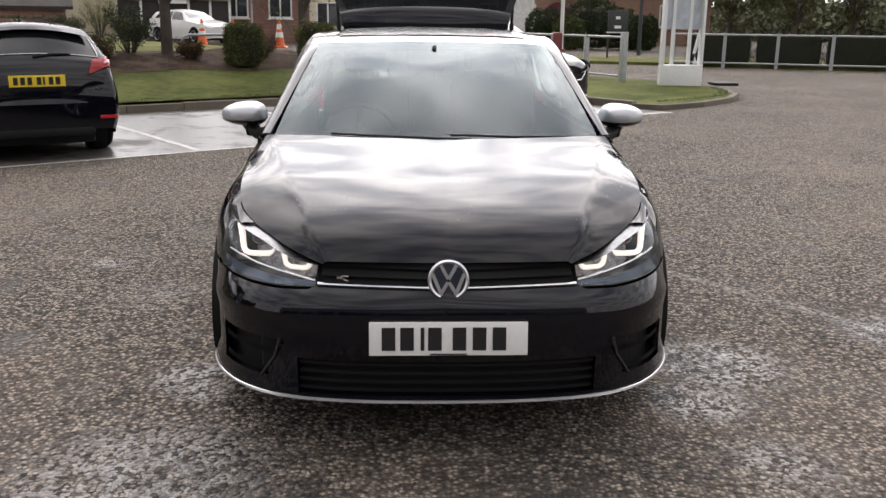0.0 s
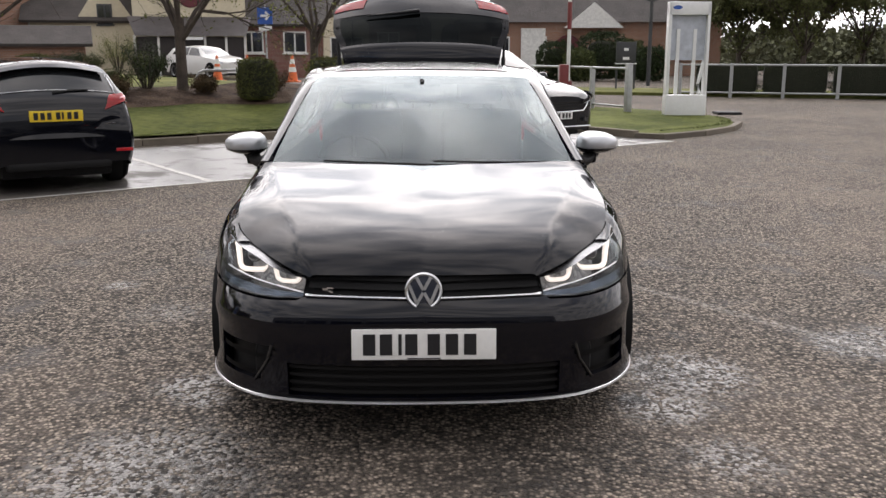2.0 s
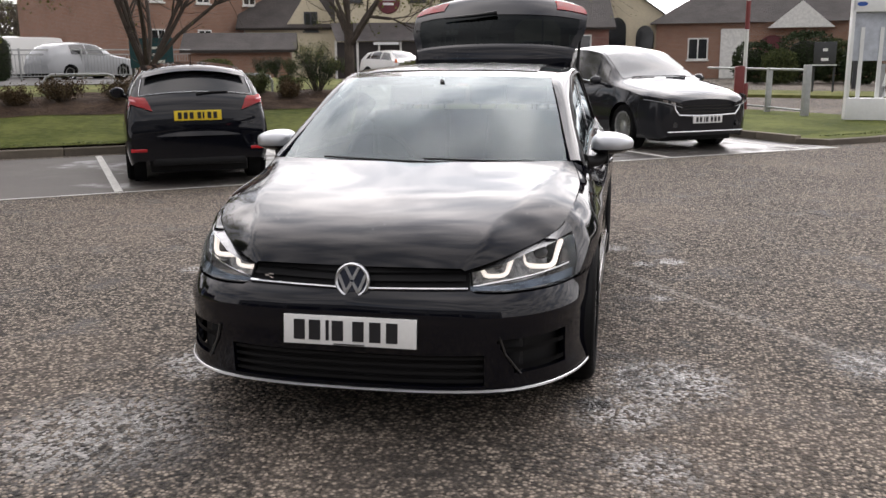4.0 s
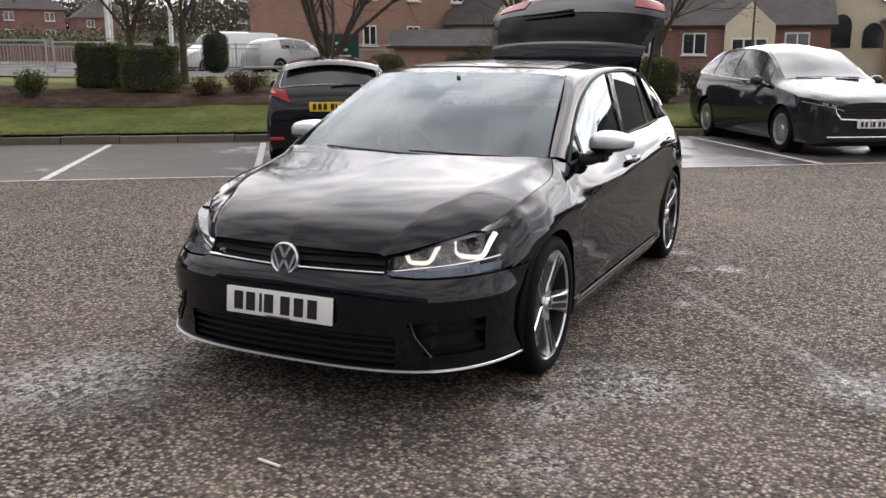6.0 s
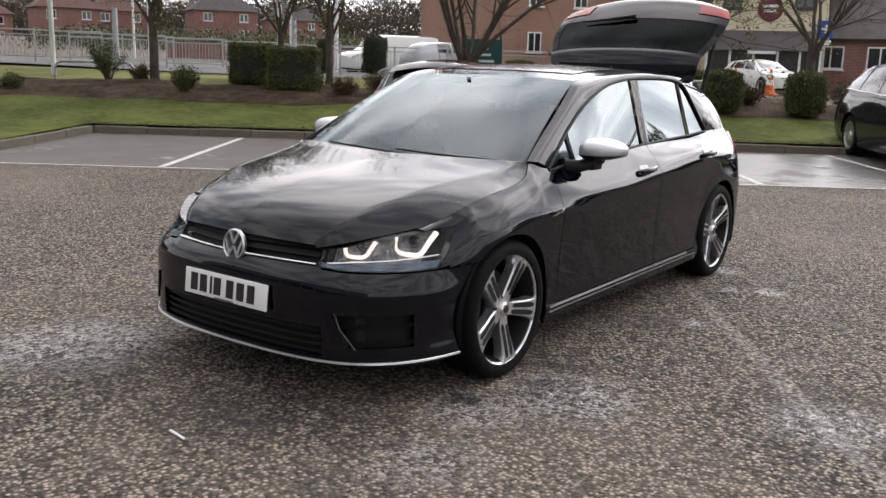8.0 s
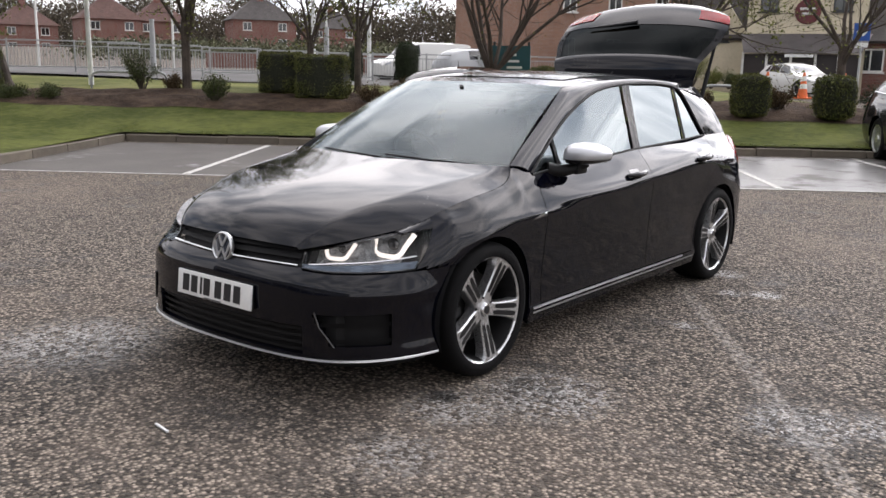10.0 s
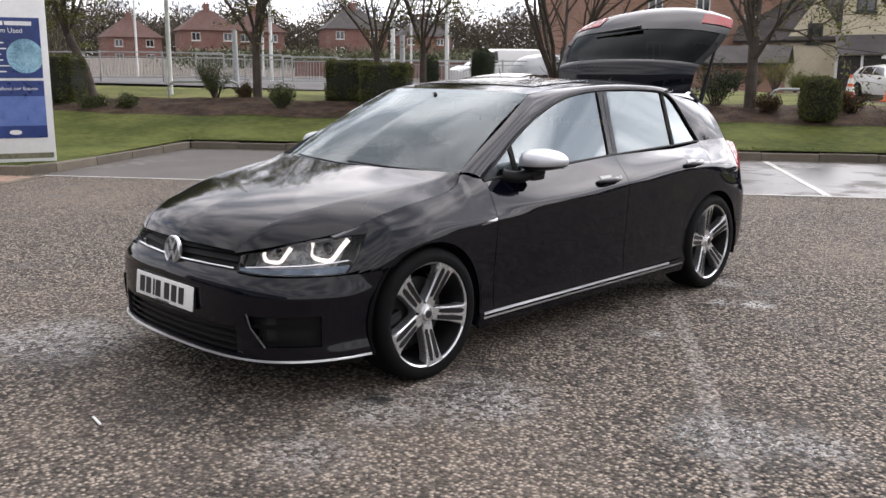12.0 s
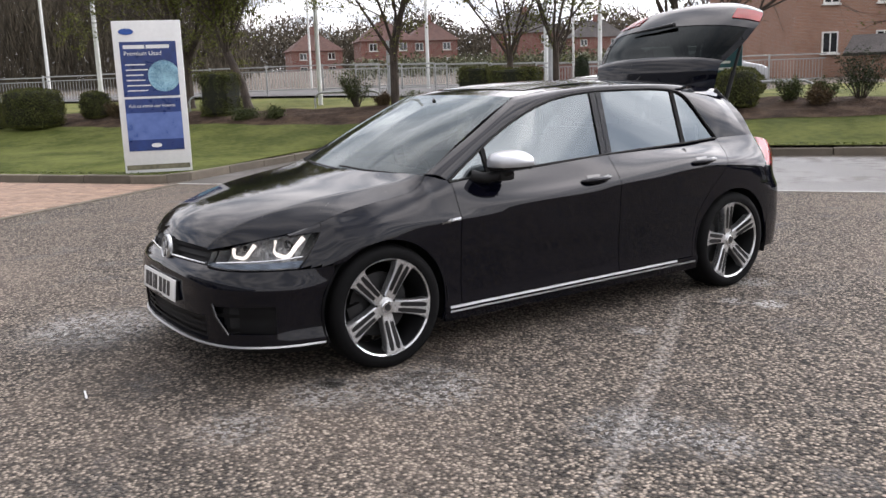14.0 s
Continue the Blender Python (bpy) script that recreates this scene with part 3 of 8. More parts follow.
# inward offsets of the skin by height, at stations along the plan
_door = lambda zc: [(0.12, 0.06), (0.20, 0.028), (0.25, 0.018), (0.31, 0.024), (0.42, 0.024), (0.55, 0.016), (zc - 0.03, 0.004), (zc, 0.0), (zc + 0.025, 0.008), (zc + 0.08, 0.045), (0.96, 0.125), (1.05, 0.19)]
STATIONS = [
    (0.0, [(0.12, 0.10), (0.18, 0.03), (0.21, 0.008), (0.30, 0.004), (0.42, 0.0), (0.50, 0.004), (0.53, 0.010), (0.555, 0.022), (0.575, 0.042), (0.62, 0.064), (0.68, 0.076), (0.75, 0.1)]),
    (2.0, [(0.12, 0.10), (0.18, 0.03), (0.21, 0.008), (0.30, 0.004), (0.42, 0.0), (0.50, 0.006), (0.53, 0.014), (0.555, 0.034), (0.575, 0.064), (0.62, 0.095), (0.68, 0.12), (0.75, 0.14)]),
    (4.0, [(0.12, 0.08), (0.18, 0.02), (0.21, 0.004), (0.30, 0.006), (0.42, 0.006), (0.475, 0.004), (0.51, 0.012), (0.555, 0.04), (0.58, 0.066), (0.62, 0.09), (0.68, 0.12), (0.75, 0.17)]),
    (6.0, [(0.12, 0.07), (0.18, 0.015), (0.21, 0.0), (0.30, 0.012), (0.42, 0.012), (0.475, 0.006), (0.51, 0.018), (0.56, 0.038), (0.60, 0.05), (0.64, 0.06), (0.70, 0.09), (0.76, 0.15)]),
    (7.3, [(0.12, 0.06), (0.18, 0.015), (0.21, 0.002), (0.30, 0.015), (0.42, 0.016), (0.48, 0.012), (0.52, 0.016), (0.58, 0.02), (0.64, 0.035), (0.70, 0.066), (0.74, 0.098), (0.80, 0.165)]),
    (9.0, [(0.12, 0.06), (0.20, 0.03), (0.30, 0.016), (0.42, 0.01), (0.55, 0.004), (0.64, 0.0), (0.68, 0.003), (0.72, 0.016), (0.77, 0.043), (0.82, 0.086), (0.86, 0.132), (0.92, 0.23)]),
    (10.6, [(0.12, 0.06), (0.20, 0.028), (0.25, 0.02), (0.31, 0.026), (0.42, 0.024), (0.55, 0.014), (0.68, 0.003), (0.715, 0.0), (0.74, 0.01), (0.80, 0.036), (0.87, 0.070), (0.93, 0.114), (1.02, 0.20)]),
    (12.0, _door(0.757)), (13.0, _door(0.793)), (14.0, _door(0.823)),
    (15.0, [(0.12, 0.05), (0.25, 0.02), (0.45, 0.004), (0.62, 0.0), (0.76, 0.004), (0.80, 0.006), (0.838, 0.016), (0.88, 0.05), (0.96, 0.125), (1.05, 0.19)]),
    (16.5, [(0.12, 0.06), (0.25, 0.02), (0.45, 0.004), (0.62, 0.002), (0.76, 0.014), (0.838, 0.04), (0.9, 0.075), (0.96, 0.115), (1.05, 0.18)]),
    (18.0, [(0.12, 0.06), (0.25, 0.015), (0.45, 0.0), (0.60, 0.0), (0.70, 0.03), (0.838, 0.05), (0.9, 0.07), (0.96, 0.10), (1.05, 0.15)]),
    (22.0, [(0.12, 0.06), (0.25, 0.015), (0.45, 0.0), (0.60, 0.0), (0.70, 0.03), (0.838, 0.05), (0.9, 0.07), (0.96, 0.10), (1.05, 0.15)]),
]
_zs = np.linspace(0.12, 1.05, 187)
_tab = np.array([curve_of(pr)(_zs) for _, pr in STATIONS])
_sg = np.linspace(0, S_END, 441)
_off = np.array([curve_of([(st[0], _tab[i, k]) for i, st in enumerate(STATIONS)])(_sg) for k in range(len(_zs))]).T


def skin(s, z, d=0.0):
    """A point of the car's flank, d metres outside the skin."""
    i = min(max(s / S_END * 440, 0), 439.999)
    j = min(max((z - 0.12) / 0.93 * 186, 0), 185.999)
    a, b, u, v = int(i), int(j), i - int(i), j - int(j)
    off = (_off[a, b] * (1 - u) + _off[a + 1, b] * u) * (1 - v) + (_off[a, b + 1] * (1 - u) + _off[a + 1, b + 1] * u) * v - d
    e = 0.02
    s0, s1 = max(0, s - e), min(S_END, s + e)
    tx, ty = float(plan_x(s1) - plan_x(s0)), float(plan_y(s1) - plan_y(s0))
    ln = math.hypot(tx, ty)
    if s <= 0:
        tx, ty, ln = 1, 0, 1
    if s >= S_END:
        tx, ty, ln = -1, 0, 1
    return Vector((float(plan_x(s)) - ty / ln * off, float(plan_y(s)) + tx / ln * off, z))


WHEELS = ((0.0, 0.315), (2.64, 0.315))
ARCH_R = 0.347


def flank(y0, y1, z0, z1, ny, nz, d=0.0, arches=(), holes=(), extra_z=()):
    """A skin panel between two upright cuts y0(z), y1(z) and two lengthwise ones z0(y), z1(y), with arches cut out."""
    bm = bmesh.new()
    ya = lambda z: y0(z) if callable(y0) else y0
    yb = lambda z: y1(z) if callable(y1) else y1
    za = lambda y: z0(y) if callable(z0) else z0
    zb = lambda y: z1(y) if callable(z1) else z1
    g = []
    for i in range(ny + 1):
        row = []
        for j in range(nz + 1):
            u, v = i / ny, j / nz
            ym = ya(0.5) + (yb(0.5) - ya(0.5)) * u
            z = za(ym) + (zb(ym) - za(ym)) * v
            s = s_of(ya(z)) + (s_of(yb(z)) - s_of(ya(z))) * u
            y = float(plan_y(s))
            z = za(y) + (zb(y) - za(y)) * v
            row.append([s, z, False, y])
        g.append(row)
    for yc, zc in arches:
        for row in g:
            for q in row:
                if (q[3] - yc) ** 2 + (q[1] - zc) ** 2 < ARCH_R ** 2:
                    q[2] = True
    vs = {}

    def vert(i, j):
        if (i, j) not in vs:
            s, z, inside, y = g[i][j]
            if inside:
                yc, zc = min(arches, key=lambda w: (y - w[0]) ** 2)
                r = math.hypot(y - yc, z - zc) or 1e-4
                y, z = yc + (y - yc) / r * ARCH_R, zc + (z - zc) / r * ARCH_R
                s = s_of(y)
            vs[(i, j)] = bm.verts.new(skin(s, z, d))
        return vs[(i, j)]
    for i in range(ny):
        for j in range(nz):
            ids = ((i, j), (i + 1, j), (i + 1, j + 1), (i, j + 1))
            if all(g[a][b][2] for a, b in ids):
                continue
            cy = sum(g[a][b][3] for a, b in ids) / 4
            cz = sum(g[a][b][1] for a, b in ids) / 4
            if any(h(cy, cz) for h in holes):
                continue
            bm.faces.new([vert(a, b) for a, b in ids])
    return bm


def sheet(name, bm, material, parent, label="", inward=0.014):
    """A skin panel with a folded-in thickness."""
    bmesh.ops.recalc_face_normals(bm, faces=bm.faces[:])
    out = sum(f.normal.dot(f.calc_center_median() - Vector((0, min(max(f.calc_center_median().y, 0.2), 2.6), 0.55))) * f.calc_area() for f in bm.faces)
    if out < 0:
        bmesh.ops.reverse_faces(bm, faces=bm.faces[:])
    bm.normal_update()
    old = list(bm.verts)
    inner = {v: bm.verts.new(v.co - v.normal * inward) for v in old}
    rims = [e for e in bm.edges if e.is_boundary]
    faces = list(bm.faces)
    for e in rims:
        a, b = e.verts
        lp = e.link_loops[0]
        if lp.vert is a:
            a, b = b, a
        bm.faces.new((a, b, inner[b], inner[a]))
    for f in faces:
        bm.faces.new([inner[v] for v in reversed(f.verts)])
    return part(name, bm, material, parent, label)


golf = empty("black_hatchback", GOLF, "glossy black five-door hatchback with silver mirrors, tailgate raised", "car")

belt = curve_of([(0.3, 0.875), (0.45, 0.898), (0.7, 0.916), (1.2, 0.938), (1.6, 0.953), (2.2, 0.97), (2.6, 0.983), (3.0, 0.985)])
hood_edge = path_of([(0.415, -0.742, 0.648), (0.50, -0.672, 0.668), (0.60, -0.56, 0.696), (0.68, -0.445, 0.722), (0.742, -0.33, 0.757), (0.774, -0.18, 0.807), (0.785, -0.02, 0.836), (0.787, 0.13, 0.855), (0.778, 0.235, 0.878), (0.763, 0.29, 0.908), (0.743, 0.325, 0.941)])
_he = [hood_edge(i / 200) for i in range(201)]
hood_x = lambda y: float(np.interp(y, [p.y for p in _he], [p.x for p in _he]))
hood_z = lambda y: float(np.interp(y, [p.y for p in _he], [p.z for p in _he]))
# the wing's top edge: along the bonnet, then down the foot of the windscreen pillar
wing_x = lambda y: hood_x(y) if y < 0.325 else float(np.interp(y, [0.325, 0.452], [0.743, 0.794]))
wing_z = lambda y: hood_z(y) if y < 0.325 else float(np.interp(y, [0.325, 0.452], [0.941, 0.905]))

# bumper: a half with its openings, mirrored
lamp_lo = curve_of([(-0.83, 0.574), (-0.77, 0.568), (-0.60, 0.567), (-0.40, 0.570), (-0.27, 0.578)])
lamp_hi = curve_of([(-0.83, 0.638), (-0.77, 0.664), (-0.70, 0.686), (-0.60, 0.704), (-0.45, 0.720), (-0.33, 0.726), (-0.27, 0.728)])
LAMP_END = lambda z: -0.447 + 0.13 * min(1, max(0, (z - 0.575) / 0.13))
ARCH_FRONT = lambda z: min(-0.283, -math.sqrt(max(0, 0.347 ** 2 - (z - 0.315) ** 2)) - 0.001)
SX = lambda x: float(np.interp(x, plan_x(_ss[_ss < 9]), _ss[_ss < 9]))
s_cuts = sorted(set([round(v, 4) for v in list(np.linspace(0, s_of(-0.283), 60))] + [SX(0.50), SX(0.545), SX(0.79)]))
z_cuts = sorted(set([round(v, 4) for v in list(np.linspace(0.195, 0.47, 24))] + [0.222, 0.345, 0.265, 0.40]))
bm = bmesh.new()
vv = {}


def bump_z(s, k):
    z = z_cuts[k] if k < len(z_cuts) else None
    if z is not None:
        return z
    y = float(plan_y(s))
    top = 0.579 if s < SX(0.46) else float(lamp_lo(y)) - 0.005
    top = min(top, 0.64)
    m = k - len(z_cuts) + 1
    return 0.47 + (top - 0.47) * m / 9


NZ = len(z_cuts) + 9
for i, s in enumerate(s_cuts):
    for k in range(NZ):
        z = bump_z(s, k)
        w = max(0.0, (s - SX(0.80)) / (s_of(-0.283) - SX(0.80)))
        vv[i, k] = bm.verts.new(skin(s + (s_of(ARCH_FRONT(z)) - s_of(-0.283)) * w, z))
for i in range(len(s_cuts) - 1):
    for k in range(NZ - 1):
        sm, zm = (s_cuts[i] + s_cuts[i + 1]) / 2, (bump_z(s_cuts[i], k) + bump_z(s_cuts[i], k + 1)) / 2
        if sm < SX(0.50) and 0.222 < zm < 0.345:
            continue
        lim = 0.545 + (0.40 - zm) * 0.55
        if SX(lim) < sm < SX(0.79) and 0.265 < zm < 0.40:
            continue
        bm.faces.new((vv[i, k], vv[i + 1, k], vv[i + 1, k + 1], vv[i, k + 1]))
mirror_x(bm)
for v in [v for v in bm.verts if not v.link_faces]:
    bm.verts.remove(v)
bumper = sheet("front_bumper", bm, BLACK_PAINT, golf, inward=0.03)


def across(fn, n, m):
    """A strip over the whole width from a half given over 0..1."""
    return mirror_x(patch(fn, n, m))


part("intake_back", across(lambda u, v: skin(SX(0.53) * u, 0.205 + 0.155 * v, -0.055), 14, 3), PLASTIC, bumper)
for zc in (0.238, 0.268, 0.298, 0.328):
    part("intake_slat", across(lambda u, v: skin(SX(0.5) * u, zc - 0.006 + 0.012 * v, -0.016), 14, 1), PLASTIC, bumper)
for sd in (0, 1):
    bm = patch(lambda u, v: skin(SX(0.53) + (SX(0.80) - SX(0.53)) * u, 0.255 + 0.155 * v, -0.045), 8, 3)
    part("vent_back", flipped_x(bm) if sd else bm, PLASTIC, bumper)
    for zc, x0 in ((0.285, 0.62), (0.355, 0.575)):
        bm = patch(lambda u, v: skin(SX(x0) + (SX(0.80) - SX(x0)) * u, zc - 0.009 + 0.018 * v, -0.008), 8, 2)
        bmesh.ops.solidify(bm, geom=bm.faces[:], thickness=0.012)
        part("vent_blade", flipped_x(bm) if sd else bm, PLASTIC, bumper)
    # the vent's slanting inner edge
    pts = [skin(SX(0.63), 0.262, 0.003), skin(SX(0.575), 0.345, 0.003), skin(SX(0.555), 0.41, 0.003)]
    if sd:
        pts = [Vector((-p.x, p.y, p.z)) for p in pts]
    part("vent_edge", tube(bmesh.new(), pts, 0.006), GLOSS_BLACK, bumper)
lip_pts = [skin(s, 0.203 + 0.004 * (s / 7) ** 2, 0.004) for s in np.linspace(0, s_of(-0.35), 40)]
bm = bmesh.new()
prev = None
for p in [Vector((-q.x, q.y, q.z)) for q in lip_pts[:0:-1]] + lip_pts:
    n2 = Vector((p.x, p.y - 1.5, 0)).normalized() * 0.006
    ring = [bm.verts.new(p + Vector((0, 0, -0.006)) + n2 * 0.2), bm.verts.new(p + n2 + Vector((0, 0, -0.004))), bm.verts.new(p + n2 * 0.7 + Vector((0, 0, 0.003))), bm.verts.new(p + Vector((0, 0, 0.005)))]
    if prev:
        for k in range(4):
            bm.faces.new((prev[k], prev[(k + 1) % 4], ring[(k + 1) % 4], ring[k]))
    prev = ring
part("chrome_lip", bm, SATIN, bumper, "satin silver lower lip")
part("undertray", across(lambda u, v: skin(s_of(-0.36) * u, 0.14 + 0.06 * v, -0.03 - 0.03 * (1 - v)), 30, 3), PLASTIC, golf)

# upper grille with its strip and badge
part("upper_grille", across(lambda u, v: skin(SX(0.47) * u, 0.568 + 0.125 * v, -0.035), 14, 3), PLASTIC, golf)
for zc in (0.618, 0.648):
    part("grille_bar", across(lambda u, v: skin(SX(0.44) * u, zc - 0.009 + 0.018 * v, -0.004 - 0.01 * v), 14, 2), PLASTIC, golf)
bm = bmesh.new()
for sd in (1, -1):
    pts = [skin(SX(x), 0.586, 0.006) for x in np.linspace(0.06, 0.445, 12)]
    tube(bm, [Vector((sd * p.x, p.y, p.z)) for p in pts], 0.0058, 8)
part("grille_strip", bm, CHROME, golf, "thin bright strip across the grille")
badge = part("badge", lathe(bmesh.new(), [(0.0, 0.0), (0.058, 0.0), (0.058, 0.012), (0.0, 0.014)], 40, "Z"), mat("badge_navy", (0.02, 0.025, 0.04), 0.2, coat=0.6), golf, m=pose(0, -0.806, 0.612, 82, 0, 0))
part("badge_ring", lathe(bmesh.new(), [(0.0675, 0.002), (0.0675, 0.014), (0.062, 0.02), (0.056, 0.016), (0.056, 0.002)], 48, "Z"), SATIN, badge)
bm = bmesh.new()


def stroke(bm, p, q, w, z0, z1):
    d = Vector((q[0] - p[0], q[1] - p[1], 0))
    n = Vector((-d.y, d.x, 0)).normalized() * w / 2
    lo = [Vector((*p, z0)) - n, Vector((*q, z0)) - n, Vector((*q, z0)) + n, Vector((*p, z0)) + n]
    hi = [Vector((v.x, v.y, z1)) for v in lo]
    a, b = [bm.verts.new(v) for v in lo], [bm.verts.new(v) for v in hi]
    bm.faces.new(b)
    bm.faces.new(a[::-1])
    for k in range(4):
        bm.faces.new((a[k], a[(k + 1) % 4], b[(k + 1) % 4], b[k]))


for sx in (1, -1):
    stroke(bm, (sx * 0.026, 0.05), (sx * 0.001, 0.004), 0.011, 0.012, 0.017)
    stroke(bm, (sx * 0.052, 0.022), (sx * 0.024, -0.046), 0.011, 0.012, 0.017)
    stroke(bm, (sx * 0.026, -0.048), (sx * 0.002, -0.006), 0.011, 0.012, 0.017)
part("badge_strokes", bm, SATIN, badge)
bm = bmesh.new()
stroke(bm, (-0.02, 0.0), (0.0, 0.0), 0.008, 0, 0.006)
stroke(bm, (-0.004, 0.006), (0.02, 0.006), 0.006, 0, 0.006)
stroke(bm, (0.002, -0.004), (0.018, -0.01), 0.006, 0, 0.006)
part("side_emblem", bm, CHROME, golf, m=pose(-0.345, -0.772, 0.61, 85, 0, -12))
plate = part("number_plate", box(bmesh.new(), -0.258, -0.005, -0.0555, 0.258, 0.004, 0.0555, 0.003), PLATE_WHITE, golf, "white number plate with dark bars", m=pose(0, -0.872, 0.432, -6, 0, 0))
for x in (-0.195, -0.135, -0.085, -0.045, 0.035, 0.1, 0.165):
    w = 0.012 if x == -0.085 else 0.044
    part("plate_bar", box(bmesh.new(), x - w / 2, -0.0075, -0.038, x + w / 2, -0.005, 0.038), INK, plate, smooth=False)
part("plate_seat", box(bmesh.new(), -0.25, 0.004, -0.05, 0.25, 0.03, 0.05), PLASTIC, plate)
bm = bmesh.new()
box(bm, -0.06, -0.007, -0.053, 0.06, -0.0055, -0.0485)
part("dealer_bar", bm, INK, plate, smooth=False)

# bonnet
_c = path_of([(0, -0.790, 0.664), (0, -0.780, 0.686), (0, -0.735, 0.735), (0, -0.62, 0.795), (0, -0.4, 0.853), (0, -0.1, 0.905), (0, 0.16, 0.945)])


crease_u = curve_of([(0, 0.97), (0.1, 0.89), (0.35, 0.75), (0.6, 0.77), (0.85, 0.86), (1, 0.94)])
crease_f = curve_of([(0, 0.4), (0.3, 0.22), (0.6, 0.2), (1, 0.3)])


def bonnet(u, v):
    """A crowned middle, and beyond its crease a flank that falls to the wing."""
    c, e = _c(v), hood_edge(v)
    uc, fi, drop = float(crease_u(v)), float(crease_f(v)), c.z - e.z
    if u < uc:
        z = c.z - fi * drop * (u / uc) ** 2
    else:
        t = (u - uc) / (1 - uc)
        z = c.z - drop * (fi + (1 - fi) * (0.7 * t + 0.3 * t * t))
    y = c.y + (e.y - c.y) * (0.75 * u * u + 0.25 * u)
    return Vector((e.x * u, y, z + 0.006 * math.sin(math.pi * u) * sstep(v, 0.75, 1.0)))


sheet("bonnet", mirror_x(patch(bonnet, 40, 48)), BLACK_PAINT, golf, inward=0.018)

# wings, doors, quarters, sills
FR_CUT, B_CUT = 0.452, 1.605
rear_cut = curve_of([(0.2, 2.25), (0.35, 2.255), (0.5, 2.285), (0.6, 2.345), (0.7, 2.44), (0.8, 2.545), (0.9, 2.602), (1.0, 2.615)])
rc = lambda z: float(rear_cut(z))
sill_z = 0.262
for sd in (0, 1):
    fx = (lambda b: flipped_x(b)) if sd else (lambda b: b)
    top_of = lambda y: wing_z(skin(s_of(y), wing_z(y)).y)
    bm = flank(lambda z: LAMP_END(z) + 0.006, FR_CUT - 0.002, 0.2, top_of, 46, 50, arches=WHEELS[:1], holes=(lambda y, z: y < -0.1 and z < 0.575,))
    for v in bm.verts:
        # the wing's crown bends over up to the bonnet
        zt = wing_z(v.co.y)
        gap = wing_x(v.co.y) + 0.005 - skin(s_of(v.co.y), zt).x
        v.co.x += gap * (max(0.0, v.co.z - zt + 0.2) / 0.2) ** 2 * (1 - sstep(v.co.y, 0.33, 0.45))

    def wing_tip(u, v):
        y = -0.478 + 0.169 * u
        lo = skin(s_of(y), float(lamp_hi(y)) + 0.002)
        hi = Vector((hood_x(lo.y) + 0.005, lo.y, max(hood_z(lo.y), lo.z + 0.001)))
        return lo.lerp(hi, v) + Vector((0.004, -0.003, 0.003)) * math.sin(math.pi * v)
    patch(wing_tip, 12, 5, bm=bm)
    sheet("front_wing", fx(bm), BLACK_PAINT, golf)
    fd = sheet("front_door", fx(flank(FR_CUT + 0.002, B_CUT - 0.002, sill_z, lambda y: float(belt(y)), 30, 44)), BLACK_PAINT, golf)
    rd = sheet("rear_door", fx(flank(B_CUT + 0.002, lambda z: rc(z) - 0.002, sill_z, lambda y: float(belt(y)), 28, 44)), BLACK_PAINT, golf)
    sheet("rear_quarter", fx(flank(lambda z: rc(z) + 0.002, 3.0, 0.25, lambda y: float(belt(y)) + 0.0, 40, 44, arches=WHEELS[1:])), BLACK_PAINT, golf)
    sill = sheet("sill", fx(flank(0.345, 2.30, 0.175, sill_z - 0.004, 30, 6, d=0.004)), BLACK_PAINT, golf)
    for z0, z1, yy0, yy1 in ((0.224, 0.234, 0.37, 2.27), (0.246, 0.259, 0.37, 2.1)):
        part("sill_strip", fx(patch(lambda u, v: skin(s_of(yy0 + (yy1 - yy0) * u), z0 + (z1 - z0) * v, 0.012 - 0.003 * v), 20, 1, 0.004)), SATIN, sill, "satin silver sill strip")
    # handles
    for door, yc, zc in ((fd, 1.43, 0.832), (rd, 2.34, 0.866)):
        bm = bmesh.new()
        pts = [skin(s_of(yc - 0.11 + 0.22 * k / 8), zc - 0.006 + 0.012 * k / 8, 0.006 + 0.034 * math.sin(math.pi * k / 8) ** 0.6) for k in range(9)]
        tube(bm, pts, [0.008, 0.013, 0.016, 0.017, 0.017, 0.017, 0.016, 0.014, 0.009], 10)
        part("handle", fx(bm), BLACK_PAINT, door)
        part("handle_cup", fx(patch(lambda u, v: skin(s_of(yc - 0.06 + 0.1 * u), zc - 0.028 + 0.05 * v, 0.0025), 6, 4)), GLOSS_BLACK, door)
    # emblem on the wing, mud strip of the arch
    bm = patch(lambda u, v: skin(s_of(0.325 + 0.12 * u), 0.705 + 0.012 * u + (0.014 if u > 0.25 else 0.006) * v - 0.004, 0.004), 8, 2, 0.004)
    part("wing_emblem", fx(bm), CHROME, golf, "slim chrome wing emblem")

# wheel housings
for yc, zc in WHEELS:
    for sd in (1, -1):
        bm = bmesh.new()
        g = []
        for k in range(25):
            a = -0.35 + (math.pi + 0.7) * k / 24
            g.append([bm.verts.new((sd * x, yc + (ARCH_R + 0.012) * math.cos(a), zc + (ARCH_R + 0.012) * math.sin(a))) for x in (0.872, 0.7, 0.5)])
        for k in range(24):
            for j in range(2):
                bm.faces.new((g[k][j], g[k + 1][j], g[k + 1][j + 1], g[k][j + 1]))
        part("wheel_housing", bm, PLASTIC, golf)

# windscreen, roof, pillars
ws_bot = path_of([(0, 0.175, 0.938), (0.3, 0.197, 0.938), (0.55, 0.26, 0.937), (0.715, 0.345, 0.935)])
ws_top = path_of([(0, 0.985, 1.328), (0.3, 0.995, 1.325), (0.5, 1.025, 1.318), (0.572, 1.05, 1.311)])


